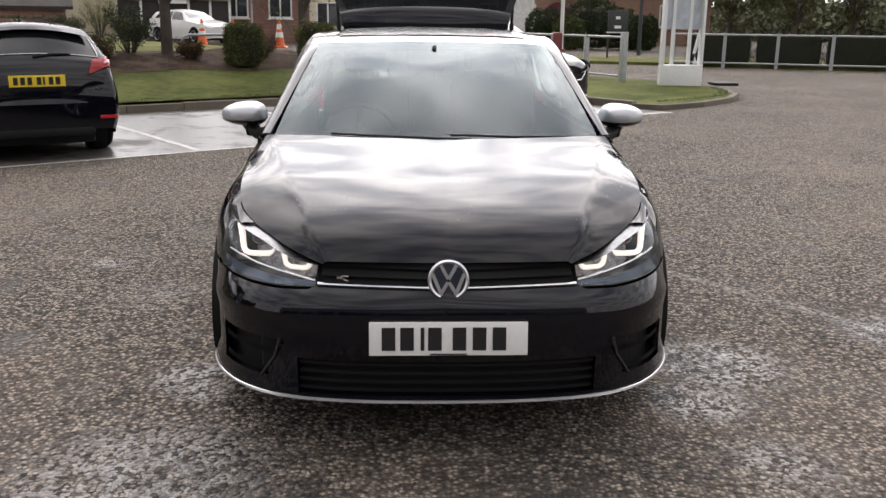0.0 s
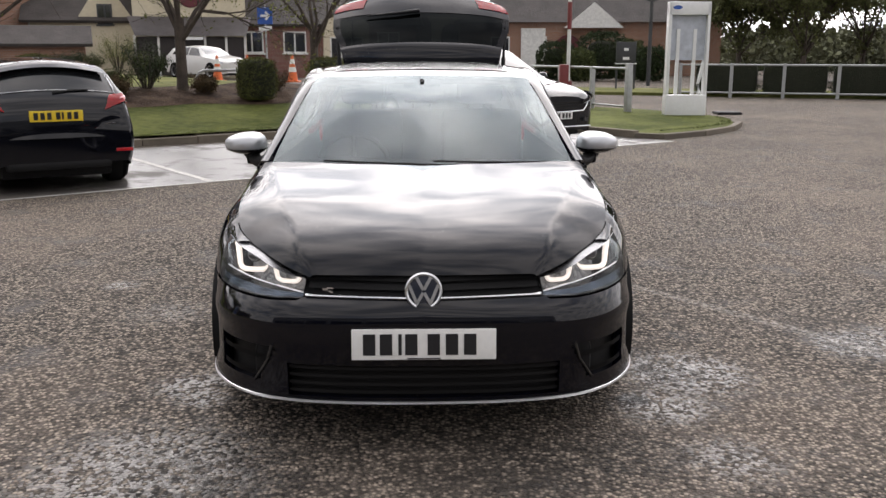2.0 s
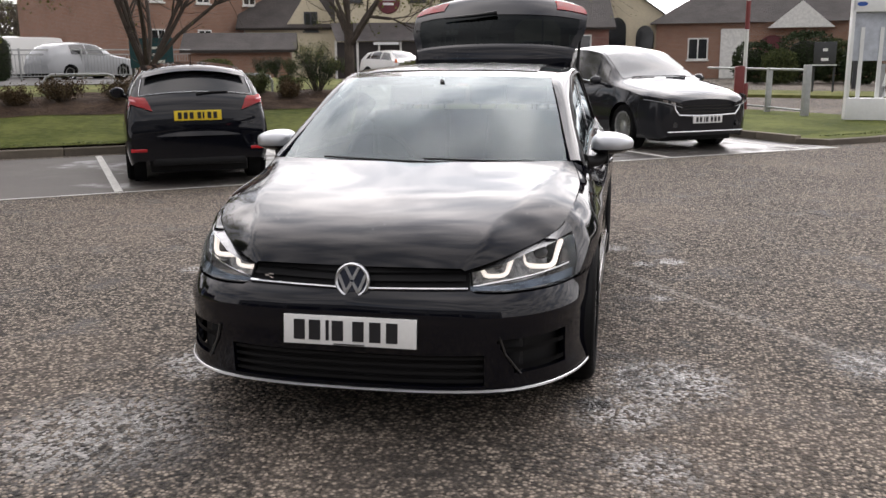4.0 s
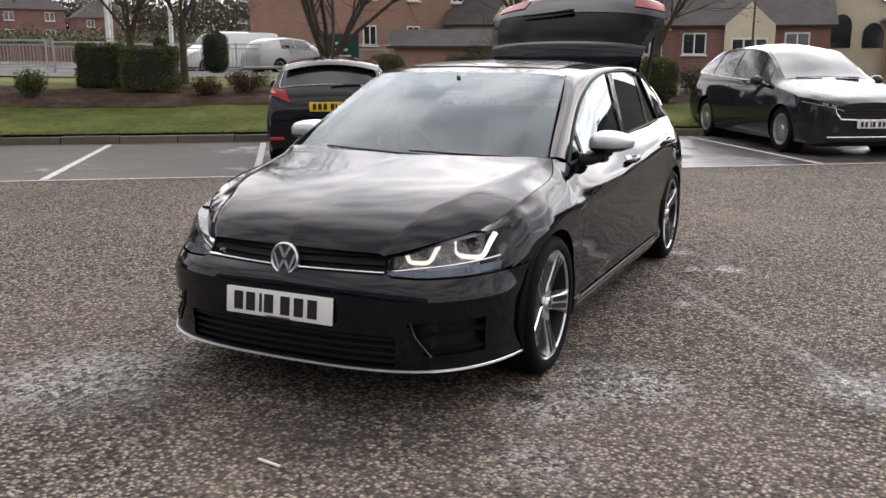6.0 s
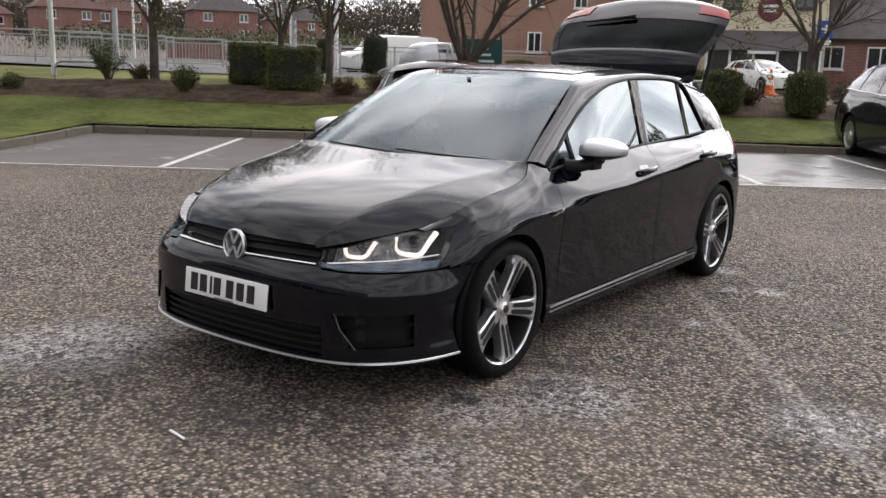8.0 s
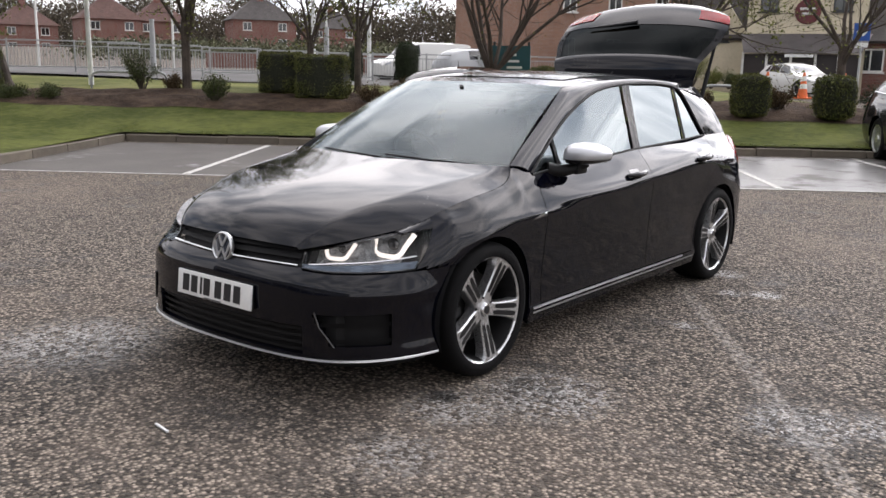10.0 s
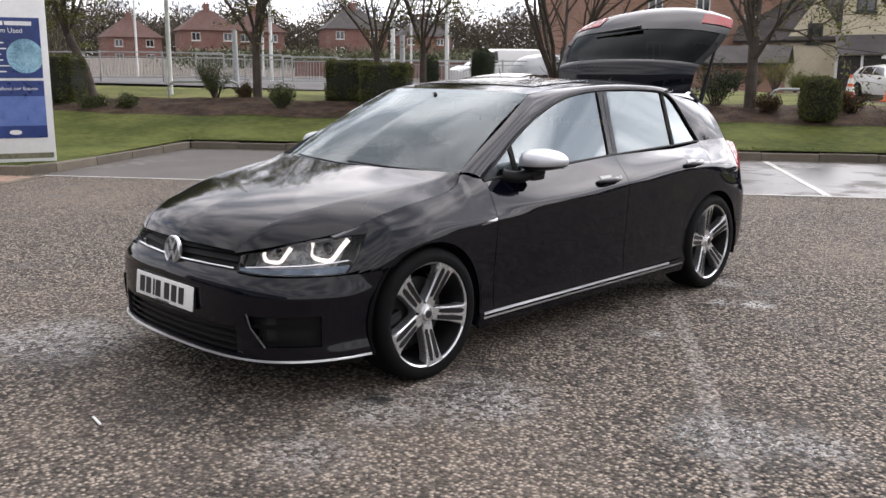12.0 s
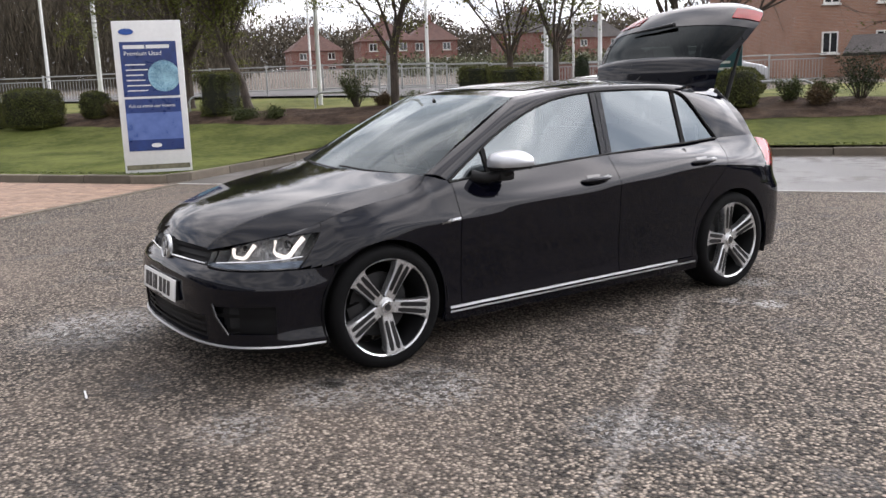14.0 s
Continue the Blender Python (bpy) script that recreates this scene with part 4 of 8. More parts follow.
def screen(u, v):
    p = ws_bot(u).lerp(ws_top(u), v)
    p.z += 0.028 * math.sin(math.pi * v) * (1 - 0.4 * u)
    return p


part("windscreen", mirror_x(patch(screen, 20, 20)), SCREEN_GLASS, golf).visible_shadow = False
cowl = patch(lambda u, v: Vector((hood_edge(1).x * u * (1 - 0.02 * v), bonnet(u, 1).y + 0.004 + (ws_bot(u).y + 0.03 - bonnet(u, 1).y) * v, bonnet(u, 1).z - 0.018 - 0.012 * v)), 16, 3)
part("cowl", mirror_x(cowl), PLASTIC, golf)
for x0, x1 in ((0.62, 0.05), (0.08, -0.46)):
    bm = bmesh.new()
    pts = []
    for k in range(9):
        x = x0 + (x1 - x0) * k / 8
        q = screen(min(1, abs(x) / 0.72), 0.004 + 0.03 * k / 8)
        pts.append((x, q.y - 0.010, q.z + 0.006))
    tube(bm, pts, 0.005, 6)
    part("wiper", bm, PLASTIC, golf)
rail = path_of([(0.572, 1.05, 1.311), (0.592, 1.25, 1.338), (0.602, 1.5, 1.352), (0.606, 1.8, 1.357), (0.60, 2.2, 1.346), (0.585, 2.5, 1.328), (0.56, 2.78, 1.298)])
ridge = path_of([(0, 0.985, 1.328), (0, 1.2, 1.358), (0, 1.5, 1.381), (0, 1.8, 1.389), (0, 2.15, 1.384), (0, 2.5, 1.362), (0, 2.80, 1.33)])


def roof(u, v):
    c, e = ridge(v), rail(v)
    w = 0.45 * u ** 2 + 0.55 * u ** 4
    f = ws_top(u) if v == 0 else None
    p = Vector((e.x * u, c.y + (e.y - c.y) * u * u, c.z + (e.z - c.z) * w))
    return f.copy() if f else p


sheet("roof", mirror_x(patch(roof, 20, 30)), BLACK_PAINT, golf, inward=0.02)
bm = patch(lambda u, v: roof(0.82 * u, 0.10 + 0.30 * v) + Vector((0, 0, 0.004)), 12, 8)
part("sunroof", mirror_x(bm), GLOSS_BLACK, golf, "dark glass sunroof panel")
bm = cyl(bmesh.new(), (0, 2.62, 1.345), (0, 2.685, 1.39), 0.006, 0.003, 8)
part("aerial", bm, PLASTIC, golf)

# the line over the side windows, on the glass
dlo_x = lambda y, z: float(np.interp(y, [0.4, 1.0, 1.6, 2.3, 2.65], [0.797, 0.782, 0.765, 0.765, 0.752])) - (z - float(belt(y))) * float(np.interp(y, [0.4, 0.8, 1.1, 1.66, 2.28, 2.62], [0.45, 0.40, 0.33, 0.27, 0.32, 0.34]))
dlo_pts = [(0.44, 0.905), (0.56, 0.975), (0.75, 1.082), (0.95, 1.182), (1.13, 1.252), (1.3, 1.296), (1.5, 1.320), (1.7, 1.328), (2.0, 1.326), (2.2, 1.316), (2.31, 1.298), (2.385, 1.262), (2.45, 1.19), (2.53, 1.08), (2.595, 0.992)]
dlo = path_of([(dlo_x(y, z), y, z) for y, z in dlo_pts])
_dl = [dlo(i / 300) for i in range(301)]
dlo_z = lambda y: float(np.interp(y, [p.y for p in _dl], [p.z for p in _dl]))
outer = path_of([(0.733, 0.335, 0.945), (0.70, 0.48, 1.02), (0.645, 0.75, 1.155), (0.600, 0.95, 1.26), (0.575, 1.055, 1.309), (0.594, 1.25, 1.336), (0.604, 1.5, 1.350), (0.608, 1.8, 1.355), (0.602, 2.2, 1.344), (0.587, 2.5, 1.326), (0.563, 2.78, 1.296)])
# match the two lines by station along the car
_oy = [outer(i / 300) for i in range(301)]


def outer_at(y):
    ys = [p.y for p in _oy]
    return Vector([float(np.interp(y, ys, [p[k] for p in _oy])) for k in range(3)])


def pillar(u, v):
    """From the window line to the screen and roof edge."""
    a = dlo(u * 0.80)
    b = outer_at(0.337 + (a.y - 0.44) * (2.6 - 0.337) / (dlo(0.80).y - 0.44) if u < 1 else 2.6)
    p = a.lerp(b, v)
    bow = 0.016 * math.sin(math.pi * v)
    return p + Vector((bow, 0, bow * 0.8))


def cpost(q, w):
    """The broad rear pillar: q from the last side window to the tail opening, w upwards from the quarter panel."""
    edge = lambda t: dlo(1.0 - 0.2 * t)
    foot, top = skin(s_of(3.0), float(belt(3.0))), Vector((0.563, 2.80, 1.298))
    rear = lambda t: foot.lerp(top, t) + Vector((0.022, 0.03, 0.0)) * math.sin(math.pi * t)
    knee = outer_at(2.6)
    head = edge(1).lerp(knee, q / 0.45) if q < 0.45 else knee.lerp(top, (q - 0.45) / 0.55)
    yb = 2.595 + (3.0 - 2.595) * q
    base = skin(s_of(yb), float(belt(yb)))
    p = edge(w).lerp(rear(w), q)
    p += (head - edge(1).lerp(top, q)) * w ** 2
    p += (base - edge(0).lerp(foot, q)) * (1 - w) ** 2
    return p + Vector((0.012, 0.0, 0.004)) * math.sin(math.pi * w) * math.sin(math.pi * min(1.0, q * 1.2))


def strip_pts(y0, y1, n, f):
    return [f(y0 + (y1 - y0) * k / n) for k in range(n + 1)]


for sd in (0, 1):
    fx = (lambda b: flipped_x(b)) if sd else (lambda b: b)
    sheet("roof_pillar", fx(patch(pillar, 70, 8)), BLACK_PAINT, golf, inward=0.02)
    sheet("rear_pillar", fx(patch(cpost, 24, 30)), BLACK_PAINT, golf, inward=0.02)
    def side_glass(y0, y1, top=None):
        def f(u, v):
            y = y0 + (y1 - y0) * u
            zb = float(belt(y)) - 0.012
            zt = dlo_z(y) + 0.004
            z = zb + (zt - zb) * v
            return Vector((dlo_x(y, z) - 0.006, y, z))
        return patch(f, 24, 16)
    for nm, y0, y1, mt in (("quarter_light", 0.45, 0.70, SIDE_GLASS), ("front_window", 0.715, 1.565, SIDE_GLASS), ("rear_window", 1.64, 2.262, PRIVACY_GLASS), ("rear_quarter_window", 2.285, 2.592, PRIVACY_GLASS)):
        part(nm, fx(side_glass(y0, y1)), mt, golf).visible_shadow = False

    def bar_up(y0, y1, dx):
        def f(u, v):
            y = y0 + (y1 - y0) * u
            zb = float(belt(y)) - 0.005
            z = zb + (dlo_z(y) - zb) * v
            return Vector((dlo_x(y, z) + dx, y, z))
        return patch(f, 4, 14, 0.01)
    part("window_divider", fx(bar_up(0.695, 0.722, 0.002)), PLASTIC, golf)
    part("window_divider", fx(bar_up(2.258, 2.29, 0.002)), PLASTIC, golf)
    part("door_post", fx(bar_up(1.560, 1.602, 0.004)), GLOSS_BLACK, golf, "gloss black door post trim")
    part("door_post", fx(bar_up(1.606, 1.645, 0.004)), GLOSS_BLACK, golf, "gloss black door post trim")
    # seals along the window line and the belt
    bm = tube(bmesh.new(), [dlo(i / 80) + Vector((0.003, 0, 0)) for i in range(81)], 0.008, 6)
    part("window_seal", fx(bm), PLASTIC, golf)
    bm = tube(bmesh.new(), strip_pts(0.44, 2.6, 30, lambda y: Vector((dlo_x(y, float(belt(y))) + 0.004, y, float(belt(y)) + 0.002))), 0.007, 6)
    part("belt_seal", fx(bm), PLASTIC, golf)
    # shoulder between belt and skin top
    def shoulder(u, v):
        y = 0.42 + (2.6 - 0.42) * u
        p = skin(s_of(y), float(belt(y)))
        q = Vector((dlo_x(y, float(belt(y))), y, float(belt(y)) + 0.002))
        return p.lerp(q, v) - Vector((0, 0, 0.003))
    part("shoulder", fx(patch(shoulder, 40, 2)), BLACK_PAINT, golf)

# headlamps


def lamp_pt(u, v, d):
    """Over the lamp's face: u from its inner to its outer end, v upwards, d outside the skin."""
    us = 0.80
    s = SX(0.455 + 0.36 * u) if u < us else SX(0.455 + 0.36 * us)
    y = float(plan_y(s))
    lo, hi = float(lamp_lo(y)) + 0.002, float(lamp_hi(y)) - 0.002
    z = lo + (hi - lo) * v
    if u > us:
        t = (u - us) / (1 - us)
        s = s + (s_of(LAMP_END(z)) - s) * t
        y = float(plan_y(s))
        lo, hi = float(lamp_lo(y)) + 0.002, float(lamp_hi(y)) - 0.002
        z = lo + (hi - lo) * v
    return skin(s, z, d)


def sided(pts, sd):
    return [Vector((-p.x, p.y, p.z)) for p in pts] if sd else pts


for sd in (0, 1):
    fx = (lambda b: flipped_x(b)) if sd else (lambda b: b)
    DEEP = -0.125
    lamp = part("headlamp", fx(patch(lambda u, v: lamp_pt(u, v, DEEP), 20, 6)), LAMP_BLACK, golf, "clear headlamp with lit U-shaped daytime lights")
    bm = bmesh.new()
    for f in (lambda t, d: lamp_pt(t, 0, d), lambda t, d: lamp_pt(t, 1, d), lambda t, d: lamp_pt(0, t, d), lambda t, d: lamp_pt(1, t, d)):
        patch(lambda u, v: f(u, DEEP + (0.001 - DEEP) * v), 20, 1, bm=bm)
    part("lamp_rim", fx(bm), LAMP_TRIM, lamp)
    part("lens", fx(patch(lambda u, v: lamp_pt(u, v, 0.001), 24, 8)), LENS_GLASS, lamp).visible_shadow = False
    for line, rs in (([(0.743, -0.378, 0.705), (0.732, -0.415, 0.665), (0.722, -0.446, 0.626), (0.703, -0.458, 0.614), (0.66, -0.463, 0.612), (0.627, -0.467, 0.614), (0.607, -0.474, 0.628), (0.600, -0.466, 0.652), (0.594, -0.458, 0.680)], 1.0),
                     ([(0.571, -0.56, 0.669), (0.562, -0.58, 0.64), (0.553, -0.60, 0.613), (0.532, -0.61, 0.603), (0.50, -0.617, 0.602), (0.478, -0.628, 0.606), (0.467, -0.63, 0.622), (0.461, -0.624, 0.645)], 0.85)):
        ln = path_of(line)
        part("daytime_light", tube(bmesh.new(), sided([ln(i / 30) for i in range(31)], sd), [rs * (0.0122 - 0.002 * min(1, i / 9)) for i in range(31)], 8), DRL, lamp, "glowing white daytime light")
    for c, r in (((0.668, -0.43, 0.662), 0.03), ((0.515, -0.585, 0.643), 0.022)):
        bm = bmesh.new()
        bmesh.ops.create_uvsphere(bm, u_segments=16, v_segments=10, radius=r)
        part("projector", bm, LAMP_TRIM, lamp, m=Matrix.Translation(sided([Vector(c)], sd)[0]) @ Matrix.Diagonal((1, 0.5, 0.9, 1)))
    ln = path_of([(0.431, -0.720, 0.581), (0.52, -0.655, 0.587), (0.625, -0.566, 0.594), (0.71, -0.484, 0.605), (0.778, -0.405, 0.620)])
    part("lamp_strip", tube(bmesh.new(), sided([ln(i / 20) for i in range(21)], sd), 0.0048, 6), CHROME, lamp)
    part("lower_reflector", fx(patch(lambda u, v: lamp_pt(u, 0.02 + 0.20 * v, -0.012), 20, 2)), BLUE_REFLECTOR, lamp)

# rear bumper and lamps
bm = patch(lambda u, v: skin(s_of(3.003) + (S_END - s_of(3.003)) * u, 0.22 + 0.55 * v), 30, 20)
sheet("rear_bumper", mirror_x(bm), BLACK_PAINT, golf, inward=0.02)
for sd in (0, 1):
    fx = (lambda b: flipped_x(b)) if sd else (lambda b: b)
    part("tail_lamp", fx(patch(lambda u, v: skin(s_of(3.006) + 2.2 * u, 0.778 + (0.19 - 0.05 * u) * v, 0.002), 12, 8, 0.03)), RED_LENS, golf, "red tail lamp")

# tailgate, built shut about its hinge and then swung up
HINGE = Vector((0, 2.79, 1.312))
tg_line = path_of([(0.0, 2.80, 1.332), (0, 2.90, 1.322), (0, 2.975, 1.300), (0, 2.995, 1.272), (0, 3.09, 1.17), (0, 3.25, 0.985), (0, 3.30, 0.92), (0, 3.355, 0.83), (0, 3.375, 0.74)])
tg_half = curve_of([(0, 0.555), (0.25, 0.60), (0.5, 0.66), (0.68, 0.665), (0.8, 0.64), (0.9, 0.58), (1, 0.50)])


def gate_pt(u, v, d=0.0):
    """u from the middle to the edge, v from the hinge down."""
    c = tg_line(v)
    w = float(tg_half(v))
    bend = 0.05 * u ** 2 + 0.03 * u ** 5
    dz = -0.045 * u ** 3 * (1 - v)
    return Vector((w * u, c.y - bend * (0.35 + 0.65 * v) - d * 0.75, c.z + dz - d * 0.6)) - HINGE


GV = 0.25
GATE = Matrix.Translation(HINGE) @ Matrix.Rotation(radians(91), 4, "X")
gate = part("tailgate", mirror_x(patch(lambda u, v: gate_pt(u, 0.62 + 0.38 * v), 18, 10, 0.05)), BLACK_PAINT, golf, "raised black tailgate", m=GATE)
part("spoiler", mirror_x(patch(lambda u, v: gate_pt(u, GV * v), 18, 10, 0.04)), BLACK_PAINT, gate)
part("tailgate_frame", patch(lambda u, v: gate_pt(0.92 + 0.08 * u, GV - 0.01 + (0.635 - GV) * v), 4, 10, 0.04), BLACK_PAINT, gate)
part("tailgate_frame", flipped_x(patch(lambda u, v: gate_pt(0.92 + 0.08 * u, GV - 0.01 + (0.635 - GV) * v), 4, 10, 0.04)), BLACK_PAINT, gate)
part("rear_screen", mirror_x(patch(lambda u, v: gate_pt(0.93 * u, GV - 0.005 + (0.635 - GV) * v, 0.004), 16, 10)), glass("rear_screen_glass", (0.012, 0.015, 0.014), 1.16), gate).visible_shadow = False
for sd in (0, 1):
    fx = (lambda b: flipped_x(b)) if sd else (lambda b: b)
    part("tail_lamp", fx(patch(lambda u, v: gate_pt(0.66 + 0.34 * u, 0.71 + 0.13 * v, -0.006), 6, 4, 0.02)), RED_LENS, gate, "red tail lamp half")
part("rear_wiper", tube(bmesh.new(), [gate_pt(0.02, 0.615, -0.02), gate_pt(0.3, 0.585, -0.02) * 1.0, gate_pt(0.62, 0.575, -0.02)], [0.016, 0.011, 0.006], 8), PLASTIC, gate, m=Matrix.Diagonal((-1, 1, 1, 1)))
part("gate_lining", mirror_x(patch(lambda u, v: gate_pt(0.86 * u, 0.64 + 0.34 * v, 0.055), 10, 4)), TRIM_GREY, gate)
for sx in (1, -1):
    top = GATE @ Vector((sx * gate_pt(0.95, 0.5).x, gate_pt(0.95, 0.5).y, gate_pt(0.95, 0.5).z))
    bm = cyl(bmesh.new(), (sx * 0.60, 2.87, 1.19), top, 0.011, seg=10)
    cyl(bm, (sx * 0.60, 2.87, 1.19), Vector((sx * 0.60, 2.87, 1.19)).lerp(top, 0.5), 0.016, seg=10)
    part("gas_strut", bm, PLASTIC, golf)
# frame of the open tail
pts = [(0.565, 2.80, 1.285), (0.64, 2.90, 1.15), (0.70, 3.0, 0.98), (0.66, 3.2, 0.80), (0.4, 3.27, 0.765), (0, 3.29, 0.76)]
ln = path_of(pts)
half = [ln(i / 30) for i in range(31)]
part("tail_seal", tube(bmesh.new(), half + [Vector((-p.x, p.y, p.z)) for p in half[-2::-1]], 0.022, 8), PLASTIC, golf)

# mirrors
for sd in (0, 1):
    fx = (lambda b: flipped_x(b)) if sd else (lambda b: b)

    def mirror_shell(lo, hi, grow=0.0):
        bm = bmesh.new()
        bmesh.ops.create_uvsphere(bm, u_segments=32, v_segments=24, radius=1.0)
        for v in bm.verts:
            x, y, z = v.co
            # boxier ball, flat at the back, narrowing outwards
            k = 0.72
            x, y, z = (math.copysign(abs(c) ** k, c) for c in (x, y, z))
            y = min(y, 0.55)
            f2 = (x + 1) / 2
            z = z * ((1 - 0.5 * f2 ** 2.4) * 1.06 if z > 0 else 0.92 * (1 - 0.25 * f2))
            y = y * (1 - 0.35 * max(0, x) ** 2) + 0.25 * max(0, x) ** 2
            v.co = (0.918 + (0.108 + grow) * x, 0.765 + (0.126 + grow) * y, 0.984 + (0.063 + grow) * z + 0.004 * x)
        for z, keep in ((lo, 1), (hi, -1)):
            if z is not None:
                bmesh.ops.bisect_plane(bm, geom=bm.verts[:] + bm.edges[:] + bm.faces[:], plane_co=(0, 0, z), plane_no=(0, 0, keep), clear_inner=True)
        return bm
    mir = part("door_mirror", fx(mirror_shell(0.964, None)), MIRROR_CAP, golf, "matt silver mirror cap")
    part("mirror_base", fx(mirror_shell(None, 0.964, -0.003)), GLOSS_BLACK, mir)
    part("mirror_band", fx(mirror_shell(0.958, 0.966, 0.002)), GLOSS_BLACK, mir)
    part("mirror_glass", fx(patch(lambda u, v: Vector((0.85 + 0.135 * u, 0.832 + 0.012 * u, 0.945 + 0.075 * v)), 4, 4)), CHROME, mir)
    ln = path_of([(0.78, 0.60, 0.915), (0.83, 0.66, 0.905), (0.875, 0.73, 0.925), (0.90, 0.77, 0.95)])
    part("mirror_arm", fx(tube(bmesh.new(), [ln(i / 12) for i in range(13)], [0.036, 0.034, 0.032, 0.031, 0.03, 0.03, 0.03, 0.03, 0.031, 0.032, 0.033, 0.034, 0.035], 12)), PLASTIC, mir)
    part("mirror_foot", fx(box(bmesh.new(), 0.845, 0.70, 0.885, 0.905, 0.80, 0.945, 0.02)), PLASTIC, mir)


# wheels
def wheel(sx, yc, turn, steer=0.0):
    w = empty("wheel", GOLF @ pose(sx * 0.768, yc, 0.316, 0, 0, steer if sx > 0 else steer + 180) @ pose(0, 0, 0, turn, 0, 0), "five-spoke silver and black alloy wheel", "wheel")
    w.parent = golf
    w.matrix_parent_inverse = GOLF.inverted()
    for key in ("category", "label"):
        del w[key]
    tw = 0.112
    tyre = part("tyre", lathe(bmesh.new(), [(0.246, 0.095), (0.252, tw), (0.272, tw + 0.006), (0.295, tw), (0.310, tw - 0.014), (0.3165, tw - 0.04), (0.318, 0), (0.3165, -tw + 0.04), (0.308, -tw + 0.012), (0.25, -tw)], 72), RUBBER, w)
    part("rim", lathe(bmesh.new(), [(0.238, 0.02), (0.242, 0.098), (0.2535, 0.108), (0.2555, 0.104), (0.2555, 0.09), (0.2555, -0.1), (0.22, -0.1), (0.225, 0.02)], 72), ALLOY, w, "bright rim edge")
    part("barrel", lathe(bmesh.new(), [(0.2375, 0.094), (0.222, 0.03), (0.218, -0.09)], 64), RIM_BLACK, w)
    part("brake_disc", lathe(bmesh.new(), [(0.0, 0.0), (0.165, 0.0), (0.165, -0.025), (0.0, -0.025)], 48), DISC_STEEL, w)
    part("caliper", box(bmesh.new(), -0.03, -0.06, 0.10, 0.03, 0.06, 0.19, 0.012), RIM_BLACK, w, m=pose(0, 0, 0, 60, 0, 0))
    hub = part("hub", lathe(bmesh.new(), [(0.0, 0.088), (0.031, 0.088), (0.034, 0.082), (0.05, 0.079), (0.056, 0.06), (0.045, 0.0), (0.0, 0.0)], 40), ALLOY, w)
    part("hub_cap", lathe(bmesh.new(), [(0.0, 0.0945), (0.026, 0.0945), (0.029, 0.091), (0.029, 0.086), (0.0, 0.086)], 32), CHROME, hub)
    part("hub_mark", lathe(bmesh.new(), [(0.0, 0.096), (0.018, 0.096), (0.018, 0.094), (0.0, 0.094)], 24), INK, hub)
    sp = []
    for k in range(5):
        m = pose(0, 0, 0, 72 * k, 0, 0)
        # spoke plate: a tapering blade, dished towards the hub
        bm = bmesh.new()
        secs = [(0.045, 0.032, 0.080, 0.05), (0.08, 0.032, 0.082, 0.05), (0.13, 0.035, 0.090, 0.05), (0.18, 0.040, 0.098, 0.05), (0.222, 0.048, 0.104, 0.055), (0.243, 0.064, 0.106, 0.06)]
        rows = []
        for r, hw, xf, dp in secs:
            rows.append([bm.verts.new(q) for q in ((xf - dp, -hw * 1.05, r), (xf - 0.006, -hw, r), (xf, -hw + 0.005, r), (xf, hw - 0.005, r), (xf - 0.006, hw, r), (xf - dp, hw * 1.05, r))])
        for a, b in zip(rows, rows[1:]):
            for i in range(6):
                bm.faces.new((a[i], a[(i + 1) % 6], b[(i + 1) % 6], b[i]))
        bm.faces.new(rows[0][::-1])
        bm.faces.new(rows[-1])
        spoke = part("spoke", bm, ALLOY, w, m=m)
        for off, r0, r1 in ((-0.0162, 0.082, 0.226), (0.0162, 0.072, 0.226)):
            bm = bmesh.new()
            for q in ((r0, r1),):
                rr = [q[0] + (q[1] - q[0]) * i / 6 for i in range(7)]
                xs = np.interp(rr, [s[0] for s in secs], [s[2] for s in secs])
                rows2 = []
                for i, (r, xf) in enumerate(zip(rr, xs)):
                    hw = (0.0106 + 0.0022 * i / 6) if 0 < i < 6 else 0.008
                    c = off * (0.9 + 0.28 * i / 6)
                    rows2.append([bm.verts.new((xf + d, c + e, r)) for d, e in ((-0.004, -hw), (0.0016, -hw), (0.0016, hw), (-0.004, hw))])
                for a, b in zip(rows2, rows2[1:]):
                    for i in range(4):
                        bm.faces.new((a[i], a[(i + 1) % 4], b[(i + 1) % 4], b[i]))
                bm.faces.new(rows2[0][::-1])
                bm.faces.new(rows2[-1])
            part("spoke_slot", bm, RIM_BLACK, spoke, "black slot")
        bolt = bmesh.new()
        cyl(bolt, (0.07, 0, 0.052), (0.079, 0, 0.052), 0.009, seg=8)
        part("bolt", bolt, RIM_BLACK, w, m=pose(0, 0, 0, 72 * k + 36, 0, 0))
    return w


wheel(1, 0.0, 44)
wheel(-1, 0.0, 10)
wheel(1, 2.64, 8)
wheel(-1, 2.64, 40)

# cabin
part("underbody", box(bmesh.new(), -0.63, -0.74, 0.17, 0.63, 3.22, 0.40, 0.03), PLASTIC, golf)
part("bulkhead", box(bmesh.new(), -0.70, 0.22, 0.38, 0.70, 0.32, 0.86, 0.02), PLASTIC, golf)
part("boot_floor", box(bmesh.new(), -0.55, 2.0, 0.45, 0.55, 3.2, 0.60, 0.03), TRIM_GREY, golf)
bm = patch(lambda u, v: Vector((-0.71 + 1.42 * u, 0.24 + 0.52 * v, 0.885 + 0.045 * math.sin(math.pi * min(1, v * 1.1)) + 0.03 * math.exp(-((u - 0.24) / 0.12) ** 2) * v)), 24, 8, 0.03)
part("dashboard", bm, TRIM_GREY, golf)
